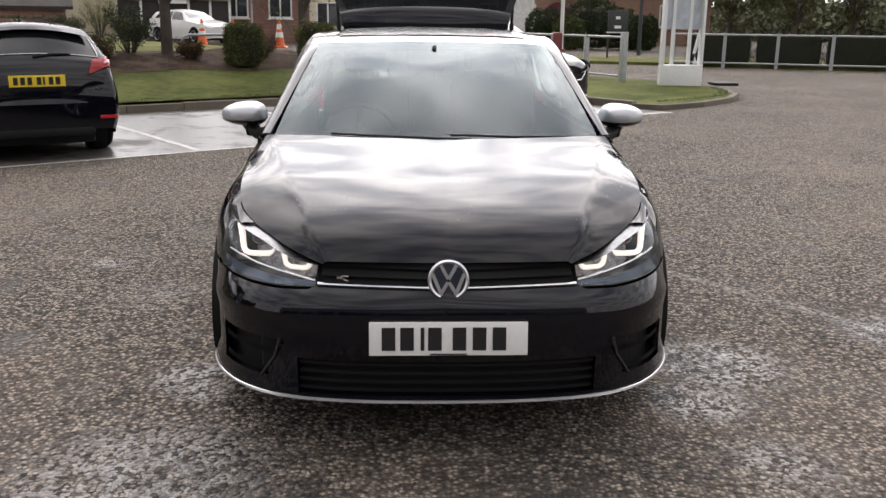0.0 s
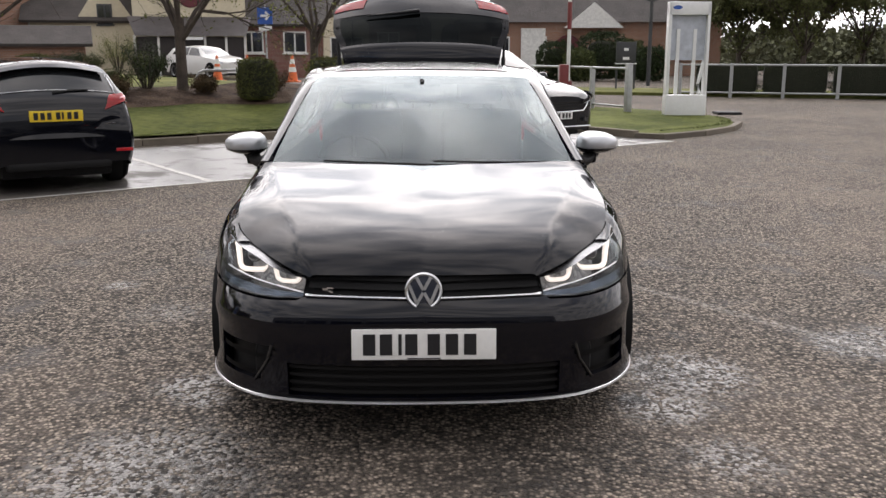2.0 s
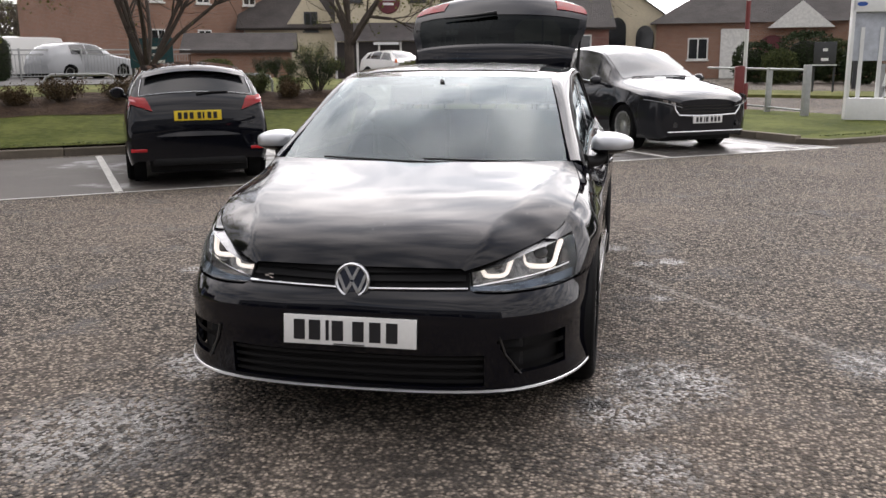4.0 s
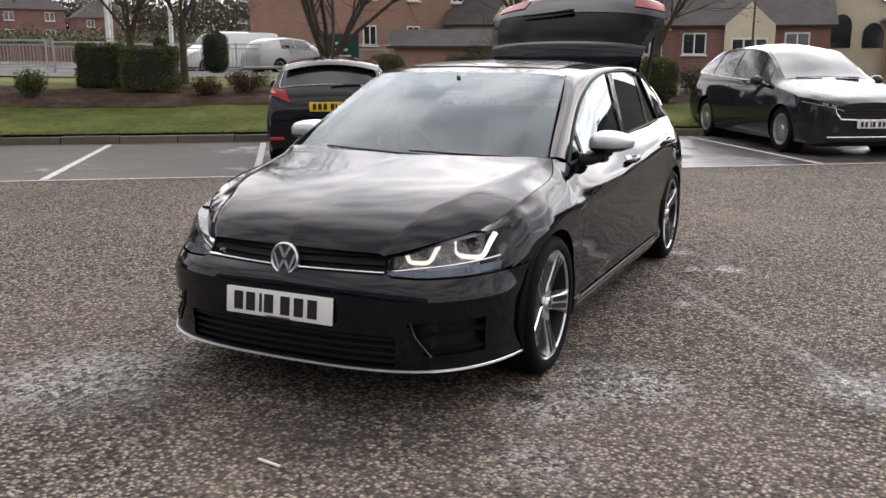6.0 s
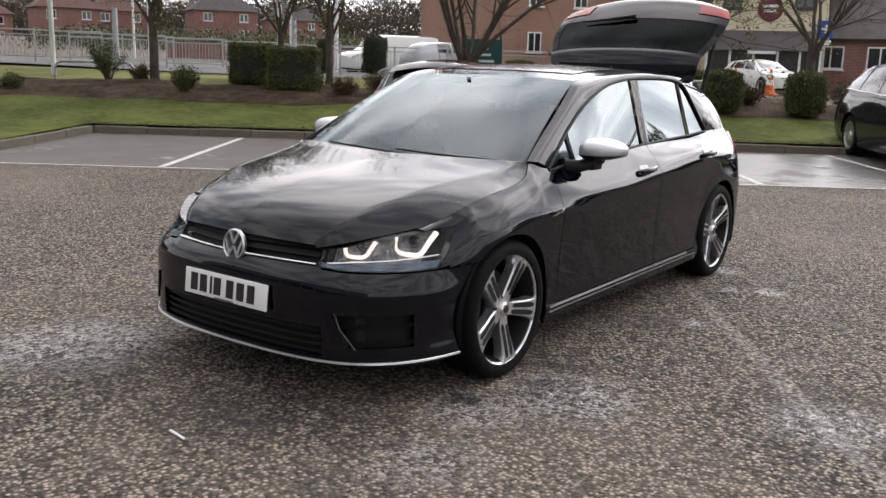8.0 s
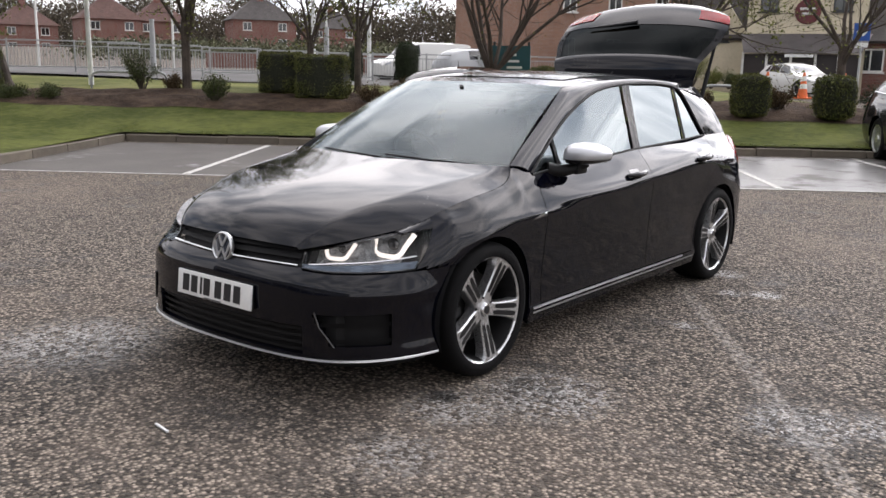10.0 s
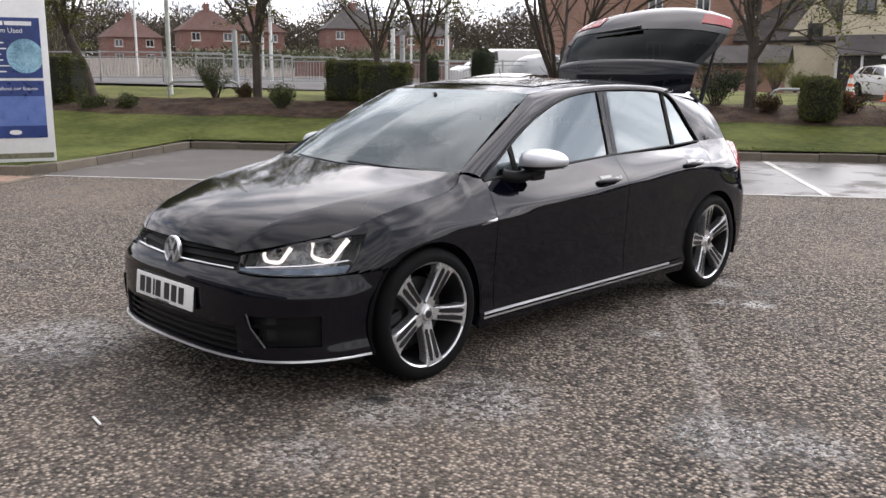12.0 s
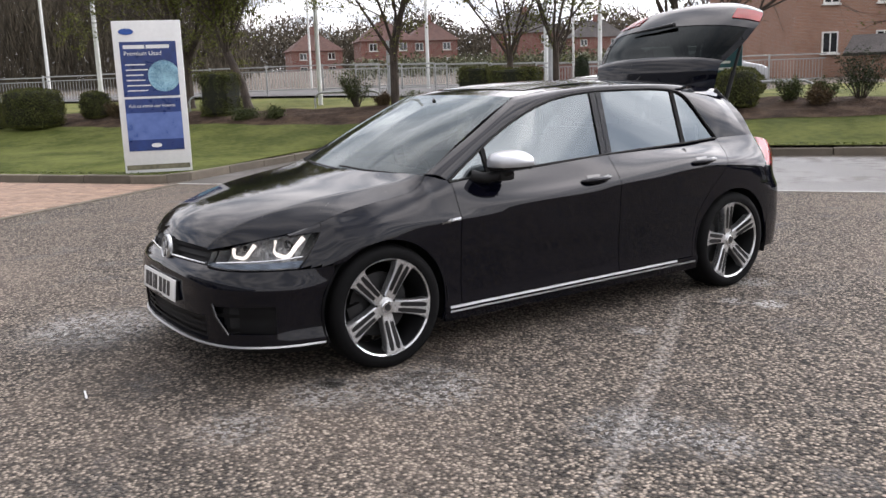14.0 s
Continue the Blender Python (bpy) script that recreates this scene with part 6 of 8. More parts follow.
def loft_car(name, m, rows, axles, wheel_r, track_x, body_mat, label, side, screens, lamps, plates, rim_spokes=10, ny=60, detail=True, group="", rim_mat=None):
    """A parked car: body, glass, lamps, plates, four wheels, mirrors."""
    lf = Loft(rows)
    car = empty(name, m, label, "car" if name != "panel_van" else "van", group)
    bm = bmesh.new()
    ts = [0, 0.25, 0.5, 0.75, 1.0, 1.3, 1.6, 1.85, 2.0, 2.25, 2.5, 2.75, 3.0, 3.25, 3.5, 3.75, 4.0]
    ys = [lf.y0 + (lf.y1 - lf.y0) * i / ny for i in range(ny + 1)]
    R = wheel_r + 0.045
    g = {}
    inside = {}
    for i, y in enumerate(ys):
        for j, t in enumerate(ts):
            p = lf.pt(y, t)
            for ax in axles:
                r = math.hypot(p.y - ax, p.z - wheel_r)
                if t < 2 and r < R:
                    inside[i, j] = True
                    r = max(r, 1e-3)
                    p = Vector((p.x, ax + (p.y - ax) / r * R, wheel_r + (p.z - wheel_r) / r * R))
            g[i, j] = p
    vs = {}
    for i in range(ny):
        for j in range(len(ts) - 1):
            ids = ((i, j), (i + 1, j), (i + 1, j + 1), (i, j + 1))
            if all(q in inside for q in ids):
                continue
            for q in ids:
                if q not in vs:
                    vs[q] = bm.verts.new(g[q])
            bm.faces.new([vs[q] for q in ids])
    for i in (0, ny):
        ring = [vs[i, j] for j in range(len(ts)) if (i, j) in vs]
        c = bm.verts.new((0, ring[0].co.y, sum(v.co.z for v in ring) / len(ring)))
        b = bm.verts.new((0, ring[0].co.y, ring[0].co.z))
        ring = [b] + ring
        for a2, b2 in zip(ring, ring[1:]):
            bm.faces.new((a2, b2, c))
    mirror_x(bm)
    body = part("body", bm, body_mat, car)
    zlow = min(r[2] for r in rows) - 0.02
    wmax = max(r[3] for r in rows)
    part("underbody", box(bmesh.new(), -wmax + 0.27, lf.y0 + 0.25, zlow - 0.02, wmax - 0.27, lf.y1 - 0.2, zlow + 0.4, 0.03), PLASTIC, car)
    for nm, y0, y1, y2, y3 in side:
        for sd in (0, 1):
            def f(u, v):
                y = (y0 + (y1 - y0) * u) * (1 - v) + (y2 + (y3 - y2) * u) * v
                return lf.pt(y, 2.06 + 0.84 * v, 0.006)
            b2 = patch(f, 8, 5)
            part(nm, flipped_x(b2) if sd else b2, CAR_GLASS, car)
    for nm, y0, y1 in screens:
        part(nm, mirror_x(patch(lambda u, v: lf.pt(y0 + (y1 - y0) * v, 3.08 + 0.92 * u, 0.006), 8, 8)), CAR_GLASS, car)
    for nm, mt, y0, y1, t0, t1 in lamps:
        for sd in (0, 1):
            b2 = patch(lambda u, v: lf.pt(y0 + (y1 - y0) * u, t0 + (t1 - t0) * v, 0.008), 6, 5)
            part(nm, flipped_x(b2) if sd else b2, mt, car)
    for y, z, mt in plates:
        s = -1 if y < (lf.y0 + lf.y1) / 2 else 1
        pl = part("number_plate", box(bmesh.new(), -0.26, -0.006, -0.056, 0.26, 0.006, 0.056, 0.003), mt, car, "number plate with dark bars", m=pose(0, y, z))
        if detail:
            for x in (-0.19, -0.125, -0.06, -0.015, 0.07, 0.135, 0.2):
                w = 0.02 if x == -0.06 else 0.042
                part("plate_bar", box(bmesh.new(), x - w / 2, s * 0.006, -0.037, x + w / 2, s * 0.0085, 0.037), INK, pl, smooth=False)
    for ax in axles:
        for sx in (1, -1):
            w = new("wheel")
            w.parent = car
            w.matrix_local = pose(sx * track_x, ax, wheel_r, 0, 0, 0 if sx > 0 else 180)
            r = wheel_r
            part("tyre", lathe(bmesh.new(), [(r * 0.66, 0.07), (r * 0.72, 0.1), (r * 0.93, 0.1), (r, 0.07), (r, -0.07), (r * 0.93, -0.1), (r * 0.66, -0.1)], 36), RUBBER, w)
            part("rim", lathe(bmesh.new(), [(r * 0.60, 0.03), (r * 0.63, 0.088), (r * 0.69, 0.092), (r * 0.70, 0.07), (r * 0.70, -0.08)], 36), rim_mat or ALLOY, w)
            part("rim_back", lathe(bmesh.new(), [(0, 0.0), (r * 0.68, 0.0), (r * 0.68, -0.02)], 28), RIM_BLACK, w)
            if detail:
                for k in range(rim_spokes):
                    b2 = bmesh.new()
                    box(b2, 0.055, -0.011, 0.02, 0.075, 0.011, r * 0.64)
                    part("spoke", b2, rim_mat or ALLOY, w, m=pose(0, 0, 0, 360 / rim_spokes * k, 0, 0))
                part("hub", lathe(bmesh.new(), [(0, 0.09), (r * 0.16, 0.088), (r * 0.2, 0.06), (0, 0.06)], 20), rim_mat or ALLOY, w)
            b2 = lathe(bmesh.new(), [(0.0, -0.12), (R * 1.02, -0.12), (R * 1.02, 0.02)], 28)
            part("wheel_housing", b2, PLASTIC, w)
    return car, lf


def car_mirrors(car, lf, y, mt, z=None):
    for sd in (0, 1):
        p = lf.pt(y, 2.0)
        bm = bmesh.new()
        bmesh.ops.create_uvsphere(bm, u_segments=16, v_segments=10, radius=1)
        for v in bm.verts:
            v.co = Vector((p.x + 0.12 + 0.10 * v.co.x, y + 0.06 + 0.08 * min(v.co.y, 0.5), p.z + 0.06 + 0.075 * v.co.z))
        cyl(bm, (p.x - 0.02, y, p.z - 0.01), (p.x + 0.08, y + 0.05, p.z + 0.03), 0.025, seg=8)
        part("door_mirror", flipped_x(bm) if sd else bm, mt, car)


FOCUS_ROWS = [
    (0.0, 0.60, 0.24, 0.62, 0.46, 0.60, 0.64, 0.42, 0.69, 0.70), (0.12, 0.74, 0.20, 0.80, 0.48, 0.78, 0.70, 0.60, 0.76, 0.78), (0.5, 0.83, 0.19, 0.89, 0.5, 0.86, 0.79, 0.70, 0.86, 0.88),
    (0.9, 0.85, 0.18, 0.91, 0.52, 0.88, 0.86, 0.72, 0.93, 0.96), (1.3, 0.86, 0.18, 0.91, 0.52, 0.87, 0.92, 0.71, 0.98, 1.02), (1.75, 0.86, 0.18, 0.91, 0.55, 0.86, 0.95, 0.63, 1.20, 1.26),
    (2.1, 0.86, 0.18, 0.91, 0.55, 0.85, 0.97, 0.60, 1.345, 1.40), (2.7, 0.86, 0.18, 0.91, 0.55, 0.85, 0.99, 0.64, 1.39, 1.455), (3.4, 0.86, 0.2, 0.91, 0.55, 0.85, 1.02, 0.64, 1.36, 1.435),
    (3.9, 0.85, 0.22, 0.905, 0.55, 0.82, 1.03, 0.66, 1.30, 1.39), (4.0, 0.845, 0.22, 0.90, 0.55, 0.815, 1.02, 0.69, 1.21, 1.31), (4.2, 0.83, 0.24, 0.88, 0.56, 0.80, 0.99, 0.73, 1.04, 1.09), (4.29, 0.81, 0.27, 0.87, 0.55, 0.78, 0.93, 0.66, 0.97, 1.00),
    (4.33, 0.80, 0.28, 0.85, 0.54, 0.76, 0.86, 0.62, 0.91, 0.93), (4.36, 0.76, 0.30, 0.82, 0.52, 0.72, 0.76, 0.55, 0.80, 0.82)]
FOCUS_ROWS = [(r[0], *[v * 0.90 if k % 2 == 0 and k < 8 else (v if v < 0.6 else 0.6 + (v - 0.6) * 0.93) for k, v in enumerate(r[1:])]) for r in FOCUS_ROWS]
focus, lf = loft_car("parked_hatchback", at_lot(2.67, 13.963, 0.004, 175), FOCUS_ROWS, (0.86, 3.51), 0.325, 0.715, DARK_PAINT, "black hatchback with red tail lamps parked nose to the kerb",
                     [("side_window", 1.45, 2.45, 1.95, 2.45), ("side_window", 2.52, 3.35, 2.52, 3.25), ("quarter_window", 3.42, 3.72, 3.32, 3.5)], [("windscreen", 1.36, 2.08), ("rear_screen", 3.985, 4.2)],
                     [], [(4.372, 0.80, PLATE_YELLOW)], ny=110)
car_mirrors(focus, lf, 1.6, DARK_PAINT)
for sd in (0, 1):
    def lens(u, v):
        lo = Vector((4.345, 3.10)).lerp(Vector((4.25, 1.80)), u)
        hi = Vector((4.235, 3.14)).lerp(Vector((4.08, 2.10)), u)
        q = lo.lerp(hi, v)
        return lf.pt(q.x, q.y, 0.0) + Vector((0.010, 0.014, 0.008))
    b2 = patch(lens, 12, 6, 0.01)
    tl = part("tail_lamp", flipped_x(b2) if sd else b2, RED_LENS, focus, "red wraparound tail lamp")
    b2 = patch(lambda u, v: lens(0.3 + 0.4 * u, 0.3 + 0.25 * v) + Vector((0.004, 0.006, 0.004)), 5, 2)
    part("clear_insert", flipped_x(b2) if sd else b2, PINK_LENS, tl)
bm = patch(lambda u, v: lf.pt(3.86 + 0.17 * v, 3.08 + 0.92 * u, 0.012 + 0.03 * v) + Vector((0, 0.03 * v, 0.02 * v)), 8, 4, 0.025)
part("roof_spoiler", mirror_x(bm), DARK_PAINT, focus)
for sx in (1, -1):
    part("rear_reflector", box(bmesh.new(), sx * 0.66 - 0.09, 4.32, 0.40, sx * 0.66 + 0.09, 4.362, 0.44, 0.01), RED_LENS, focus)
part("bumper_shelf", mirror_x(patch(lambda u, v: Vector((0.76 * u, 4.385 - 0.10 * u ** 3 - 0.03 * v, 0.57 + 0.06 * v)), 12, 3, 0.04)), DARK_PAINT, focus)
part("diffuser", box(bmesh.new(), -0.52, 4.25, 0.24, 0.52, 4.366, 0.33, 0.03), PLASTIC, focus)
part("rear_wiper", tube(bmesh.new(), [(0.0, 4.235, 1.03), (-0.16, 4.215, 1.05), (-0.36, 4.205, 1.055)], [0.018, 0.014, 0.006], 6), PLASTIC, focus)
part("badge", lathe(bmesh.new(), [(0, 0), (0.055, 0.0), (0.057, 0.01), (0, 0.012)], 24, "Z"), CHROME, focus, m=pose(0, 4.31, 0.905, -75, 0, 0) @ Matrix.Diagonal((1, 0.42, 1, 1)))
part("lettering_bar", box(bmesh.new(), -0.60, 4.345, 0.70, -0.48, 4.362, 0.715), CHROME, focus)
part("screen_trim", mirror_x(tube(bmesh.new(), [lf.pt(3.99 + 0.215 * min(1, i / 12) ** 0.8, 3.05 + 0.95 * max(0, (i - 12) / 12), 0.010) for i in range(25)], 0.0035, 6)), CHROME, focus)
part("aerial", cyl(bmesh.new(), (0, 3.5, 1.36), (0, 3.62, 1.46), 0.006, 0.003, 6), PLASTIC, focus)

SMAX_ROWS = [
    (0.0, 0.62, 0.24, 0.64, 0.46, 0.62, 0.70, 0.40, 0.78, 0.80), (0.12, 0.78, 0.20, 0.82, 0.48, 0.80, 0.76, 0.60, 0.84, 0.87), (0.5, 0.87, 0.19, 0.93, 0.52, 0.90, 0.86, 0.72, 0.94, 0.98),
    (0.93, 0.89, 0.18, 0.955, 0.55, 0.91, 0.94, 0.74, 1.01, 1.05), (1.25, 0.90, 0.18, 0.955, 0.55, 0.91, 0.98, 0.76, 1.06, 1.10), (1.8, 0.90, 0.18, 0.955, 0.58, 0.90, 1.02, 0.68, 1.34, 1.40),
    (2.2, 0.90, 0.18, 0.955, 0.58, 0.89, 1.04, 0.64, 1.52, 1.58), (2.9, 0.90, 0.18, 0.955, 0.58, 0.89, 1.06, 0.64, 1.58, 1.655), (3.7, 0.90, 0.2, 0.955, 0.58, 0.88, 1.09, 0.62, 1.54, 1.62),
    (4.3, 0.88, 0.22, 0.945, 0.58, 0.86, 1.12, 0.60, 1.42, 1.50), (4.55, 0.86, 0.26, 0.92, 0.58, 0.83, 1.08, 0.60, 1.20, 1.26), (4.72, 0.82, 0.3, 0.88, 0.56, 0.78, 0.95, 0.58, 1.02, 1.05), (4.8, 0.74, 0.32, 0.80, 0.5, 0.68, 0.75, 0.5, 0.8, 0.82)]
SMAX_ROWS = [(r[0] * 0.97, *[v * 0.965 for v in r[1:]]) for r in SMAX_ROWS]
smax, lf = loft_car("parked_people_carrier", at_lot(9.85, 10.05, 0.004, -3), SMAX_ROWS, (0.92, 3.68), 0.335, 0.80, GREY_PAINT, "dark grey people carrier with bright alloy wheels, reversed to the kerb",
                    [("side_window", 1.42, 1.78, 1.62, 1.82), ("side_window", 1.84, 2.72, 1.98, 2.72), ("side_window", 2.79, 3.55, 2.79, 3.5), ("quarter_window", 3.62, 4.32, 3.57, 4.1)], [("windscreen", 1.30, 2.17), ("rear_screen", 4.33, 4.5)],
                    [], [(-0.035, 0.47, PLATE_WHITE)], rim_spokes=16, ny=80)
car_mirrors(smax, lf, 1.55, GREY_PAINT)
bm = mirror_x(patch(lambda u, v: Vector(((0.50 + 0.06 * v) * u, -0.024 + 0.015 * u ** 2 + 0.01 * v, 0.535 + 0.15 * v)), 10, 4, 0.03))
part("grille", bm, PLASTIC, smax)
for zc in (0.575, 0.62, 0.665):
    part("grille_bar", mirror_x(patch(lambda u, v: Vector((0.51 * u, -0.030 + 0.015 * u ** 2, zc + 0.012 * v)), 10, 1, 0.01)), GLOSS_BLACK, smax)
pts = [Vector((x, -0.034 + 0.018 * (x / 0.58) ** 2, z)) for x, z in ((-0.60, 0.71), (-0.57, 0.62), (-0.50, 0.54), (-0.25, 0.528), (0, 0.525), (0.25, 0.528), (0.50, 0.54), (0.57, 0.62), (0.60, 0.71))]
part("grille_trim", tube(bmesh.new(), pts, 0.014, 6), CHROME, smax)
for sd in (0, 1):
    def lens(u, v, out=0.0):
        x = 0.46 + 0.42 * u
        y = float(np.interp(x, [0.46, 0.60, 0.70, 0.77, 0.84, 0.88], [-0.022, -0.016, 0.03, 0.10, 0.27, 0.44]))
        lo, hi = 0.645 + 0.125 * u, 0.705 + 0.13 * u
        return Vector((x + (0.028 + out) * u, y - 0.026 + 0.012 * u - out, lo + (hi - lo) * v))
    b2 = patch(lens, 14, 5, 0.015)
    hl = part("headlamp", flipped_x(b2) if sd else b2, DARK_LENS, smax, "swept-back dark headlamp with bright reflectors")
    for u0 in (0.30, 0.52):
        b2 = patch(lambda u, v: lens(u0 + 0.13 * u, 0.30 + 0.5 * v, 0.012), 4, 4)
        part("reflector", flipped_x(b2) if sd else b2, CHROME, hl)
    b2 = patch(lambda u, v: lens(0.04 + 0.92 * u, 0.04 + 0.14 * v, 0.012), 12, 1)
    part("light_strip", flipped_x(b2) if sd else b2, WHITE_LENS, hl)
part("lower_trim", tube(bmesh.new(), [Vector((0.70 * math.sin(a), -0.012 + 0.03 * (1 - math.cos(a)), 0.29)) for a in [-1.3 + 2.6 * k / 20 for k in range(21)]], 0.012, 6), CHROME, smax)
for sx in (1, -1):
    part("fog_lamp", lathe(bmesh.new(), [(0, 0), (0.035, 0), (0.042, 0.015), (0.042, -0.015)], 20, "Z"), DARK_LENS, smax, m=pose(sx * 0.56, -0.012, 0.40, 90, 0, sx * 12))
    part("wiper", tube(bmesh.new(), [Vector((sx * q.x, q.y, q.z)) for q in (lf.pt(1.26, 3.85, 0.012), lf.pt(1.285, 3.55, 0.014), lf.pt(1.295, 3.3, 0.014))], 0.006, 6), PLASTIC, smax)
    part("window_trim", tube(bmesh.new(), [Vector((sx * (lf.pt(y, 2.04).x + 0.008), y, lf.pt(y, 2.04).z)) for y in spread(1.42, 4.15, 16)], 0.008, 6), CHROME, smax)

# far vehicles beyond the lawns
HATCH_ROWS = [tuple(r) for r in FOCUS_ROWS]
VAN_ROWS = [
    (0.0, 0.70, 0.28, 0.74, 0.5, 0.72, 0.76, 0.5, 0.84, 0.86), (0.2, 0.84, 0.24, 0.90, 0.55, 0.88, 0.90, 0.7, 0.98, 1.0), (0.9, 0.90, 0.24, 0.96, 0.6, 0.93, 1.08, 0.78, 1.14, 1.17), (1.15, 0.91, 0.24, 0.96, 0.6, 0.93, 1.12, 0.80, 1.22, 1.26),
    (1.75, 0.92, 0.24, 0.97, 0.6, 0.93, 1.18, 0.76, 1.78, 1.84), (2.2, 0.92, 0.24, 0.97, 0.6, 0.94, 1.2, 0.80, 1.90, 1.95), (5.0, 0.92, 0.26, 0.97, 0.6, 0.94, 1.2, 0.80, 1.90, 1.96), (5.25, 0.90, 0.28, 0.95, 0.6, 0.92, 1.2, 0.78, 1.84, 1.9)]


def far_car(name, m, rows, axles, mt, label, sides, group="parked cars beyond the lawn", r=0.32):
    c, l2 = loft_car(name, m, rows, axles, r, 0.78, mt, label, sides, [("windscreen", 1.36, 2.08)] if rows is not VAN_ROWS else [("windscreen", 1.2, 1.74)],
                     [("headlamp", WHITE_LENS, 0.1, 0.42, 1.7, 2.02)], [], ny=36, detail=False, group=group)
    return c


WIN3 = [("side_window", 1.45, 2.45, 1.95, 2.45), ("side_window", 2.52, 3.35, 2.52, 3.25), ("quarter_window", 3.42, 3.72, 3.32, 3.5)]


# ---------- buildings, signs and poles ----------
def brick_material(name, c1, c2, mortar=(0.3, 0.28, 0.25)):
    m, n, l, p = nodes_of(name)
    tc = n.new("ShaderNodeTexCoord").outputs["Object"]
    sp = n.new("ShaderNodeSeparateXYZ")
    l.new(tc, sp.inputs[0])
    cb = n.new("ShaderNodeCombineXYZ")
    l.new(mathn(n, l, "ADD", sp.outputs[0], sp.outputs[1]), cb.inputs[0])
    l.new(sp.outputs[2], cb.inputs[1])
    b = n.new("ShaderNodeTexBrick")
    b.inputs["Scale"].default_value = 1.0
    b.inputs["Brick Width"].default_value, b.inputs["Row Height"].default_value, b.inputs["Mortar Size"].default_value = 0.225, 0.075, 0.008
    b.inputs["Color1"].default_value, b.inputs["Color2"].default_value, b.inputs["Mortar"].default_value = (*c1, 1), (*c2, 1), (*mortar, 1)
    l.new(cb.outputs[0], b.inputs["Vector"])
    c = mixc(n, l, mathn(n, l, "MULTIPLY", ramp(n, l, noise_node(n, l, tc, 0.6, 5), 0.4, 0.7), 0.35), b.outputs["Color"], tuple(v * 0.5 for v in c1))
    l.new(c, p.inputs["Base Color"])
    p.inputs["Roughness"].default_value = 0.85
    bn = n.new("ShaderNodeBump")
    bn.inputs["Strength"].default_value, bn.inputs["Distance"].default_value = 0.5, 0.01
    l.new(b.outputs["Fac"], bn.inputs["Height"])
    bn.invert = True
    l.new(bn.outputs[0], p.inputs["Normal"])
    return m


BRICK_ORANGE = brick_material("orange_brick", (0.31, 0.155, 0.098), (0.25, 0.12, 0.075))
BRICK_RED = brick_material("red_brick", (0.20, 0.065, 0.045), (0.15, 0.05, 0.04))
RENDER_CREAM = mat("cream_render", (0.55, 0.49, 0.36), 0.85, var=0.12, scale=0.8, bump=0.3, bscale=60)
TILE_DARK = mat("dark_roof_tiles", (0.055, 0.048, 0.045), 0.85, var=0.3, scale=1.2, bump=0.8, bscale=12)
TILE_RED = mat("red_roof_tiles", (0.09, 0.045, 0.036), 0.85, var=0.3, scale=1.2, bump=0.8, bscale=12)
LEAD_ROOF = mat("grey_sheet_roof", (0.17, 0.155, 0.155), 0.6, var=0.2, scale=1.5, bump=0.3, bscale=20)
CLADDING = mat("grey_cladding", (0.42, 0.46, 0.48), 0.6, var=0.08, scale=0.4, bump=0.3, bscale=6)
FRAME_WHITE = mat("white_window_frame", (0.65, 0.65, 0.62), 0.5)
DARK_PANE = mat("dark_window_pane", (0.015, 0.017, 0.02), 0.12, coat=1.0)
BLUE_SIGN = mat("blue_sign_face", (0.012, 0.07, 0.30), 0.4)
TEAL = mat("teal_banner", (0.006, 0.06, 0.07), 0.5)
RED_PAINT = mat("red_gloss_paint", (0.16, 0.025, 0.025), 0.5)
DARK_RED = mat("maroon_sign", (0.10, 0.012, 0.018), 0.45)
ORANGE = mat("cone_orange", (0.65, 0.13, 0.03), 0.5)
WHITE_SIGN = mat("white_sign_panel", (0.68, 0.69, 0.68), 0.4, var=0.06, scale=2)
GREY_POST = mat("grey_post", (0.33, 0.34, 0.34), 0.6)
DARK_POST = mat("dark_post", (0.03, 0.032, 0.034), 0.5)


def window_unit(parent, m, w, h, bars=1, frame_mat=None):
    fm = frame_mat or FRAME_WHITE
    wd = part("window", box(bmesh.new(), -w / 2, -0.05, 0, w / 2, 0.05, h), fm, parent, m=m, smooth=False)
    n = bars + 1
    cw = (w - 0.08 * (n + 1)) / n
    for k in range(n):
        x = -w / 2 + 0.08 + k * (cw + 0.08)
        part("pane", box(bmesh.new(), x, -0.056, 0.08, x + cw, -0.045, h - 0.08), DARK_PANE, wd, smooth=False)
    part("sill", box(bmesh.new(), -w / 2 - 0.08, -0.14, -0.08, w / 2 + 0.08, 0.02, 0.0), fm, wd, smooth=False)
    return wd


def roof_gable(w, d, z0, z1, over=0.35):
    """Ridge along x."""
    bm = bmesh.new()
    for s in (1, -1):
        q = [(-w / 2 - over, s * (d / 2 + over), z0 - 0.2), (w / 2 + over, s * (d / 2 + over), z0 - 0.2), (w / 2 + over, 0, z1), (-w / 2 - over, 0, z1)]
        f = bm.faces.new([bm.verts.new(p) for p in q])
    bmesh.ops.remove_doubles(bm, verts=bm.verts[:], dist=1e-4)
    bmesh.ops.solidify(bm, geom=bm.faces[:], thickness=0.16)
    return bm


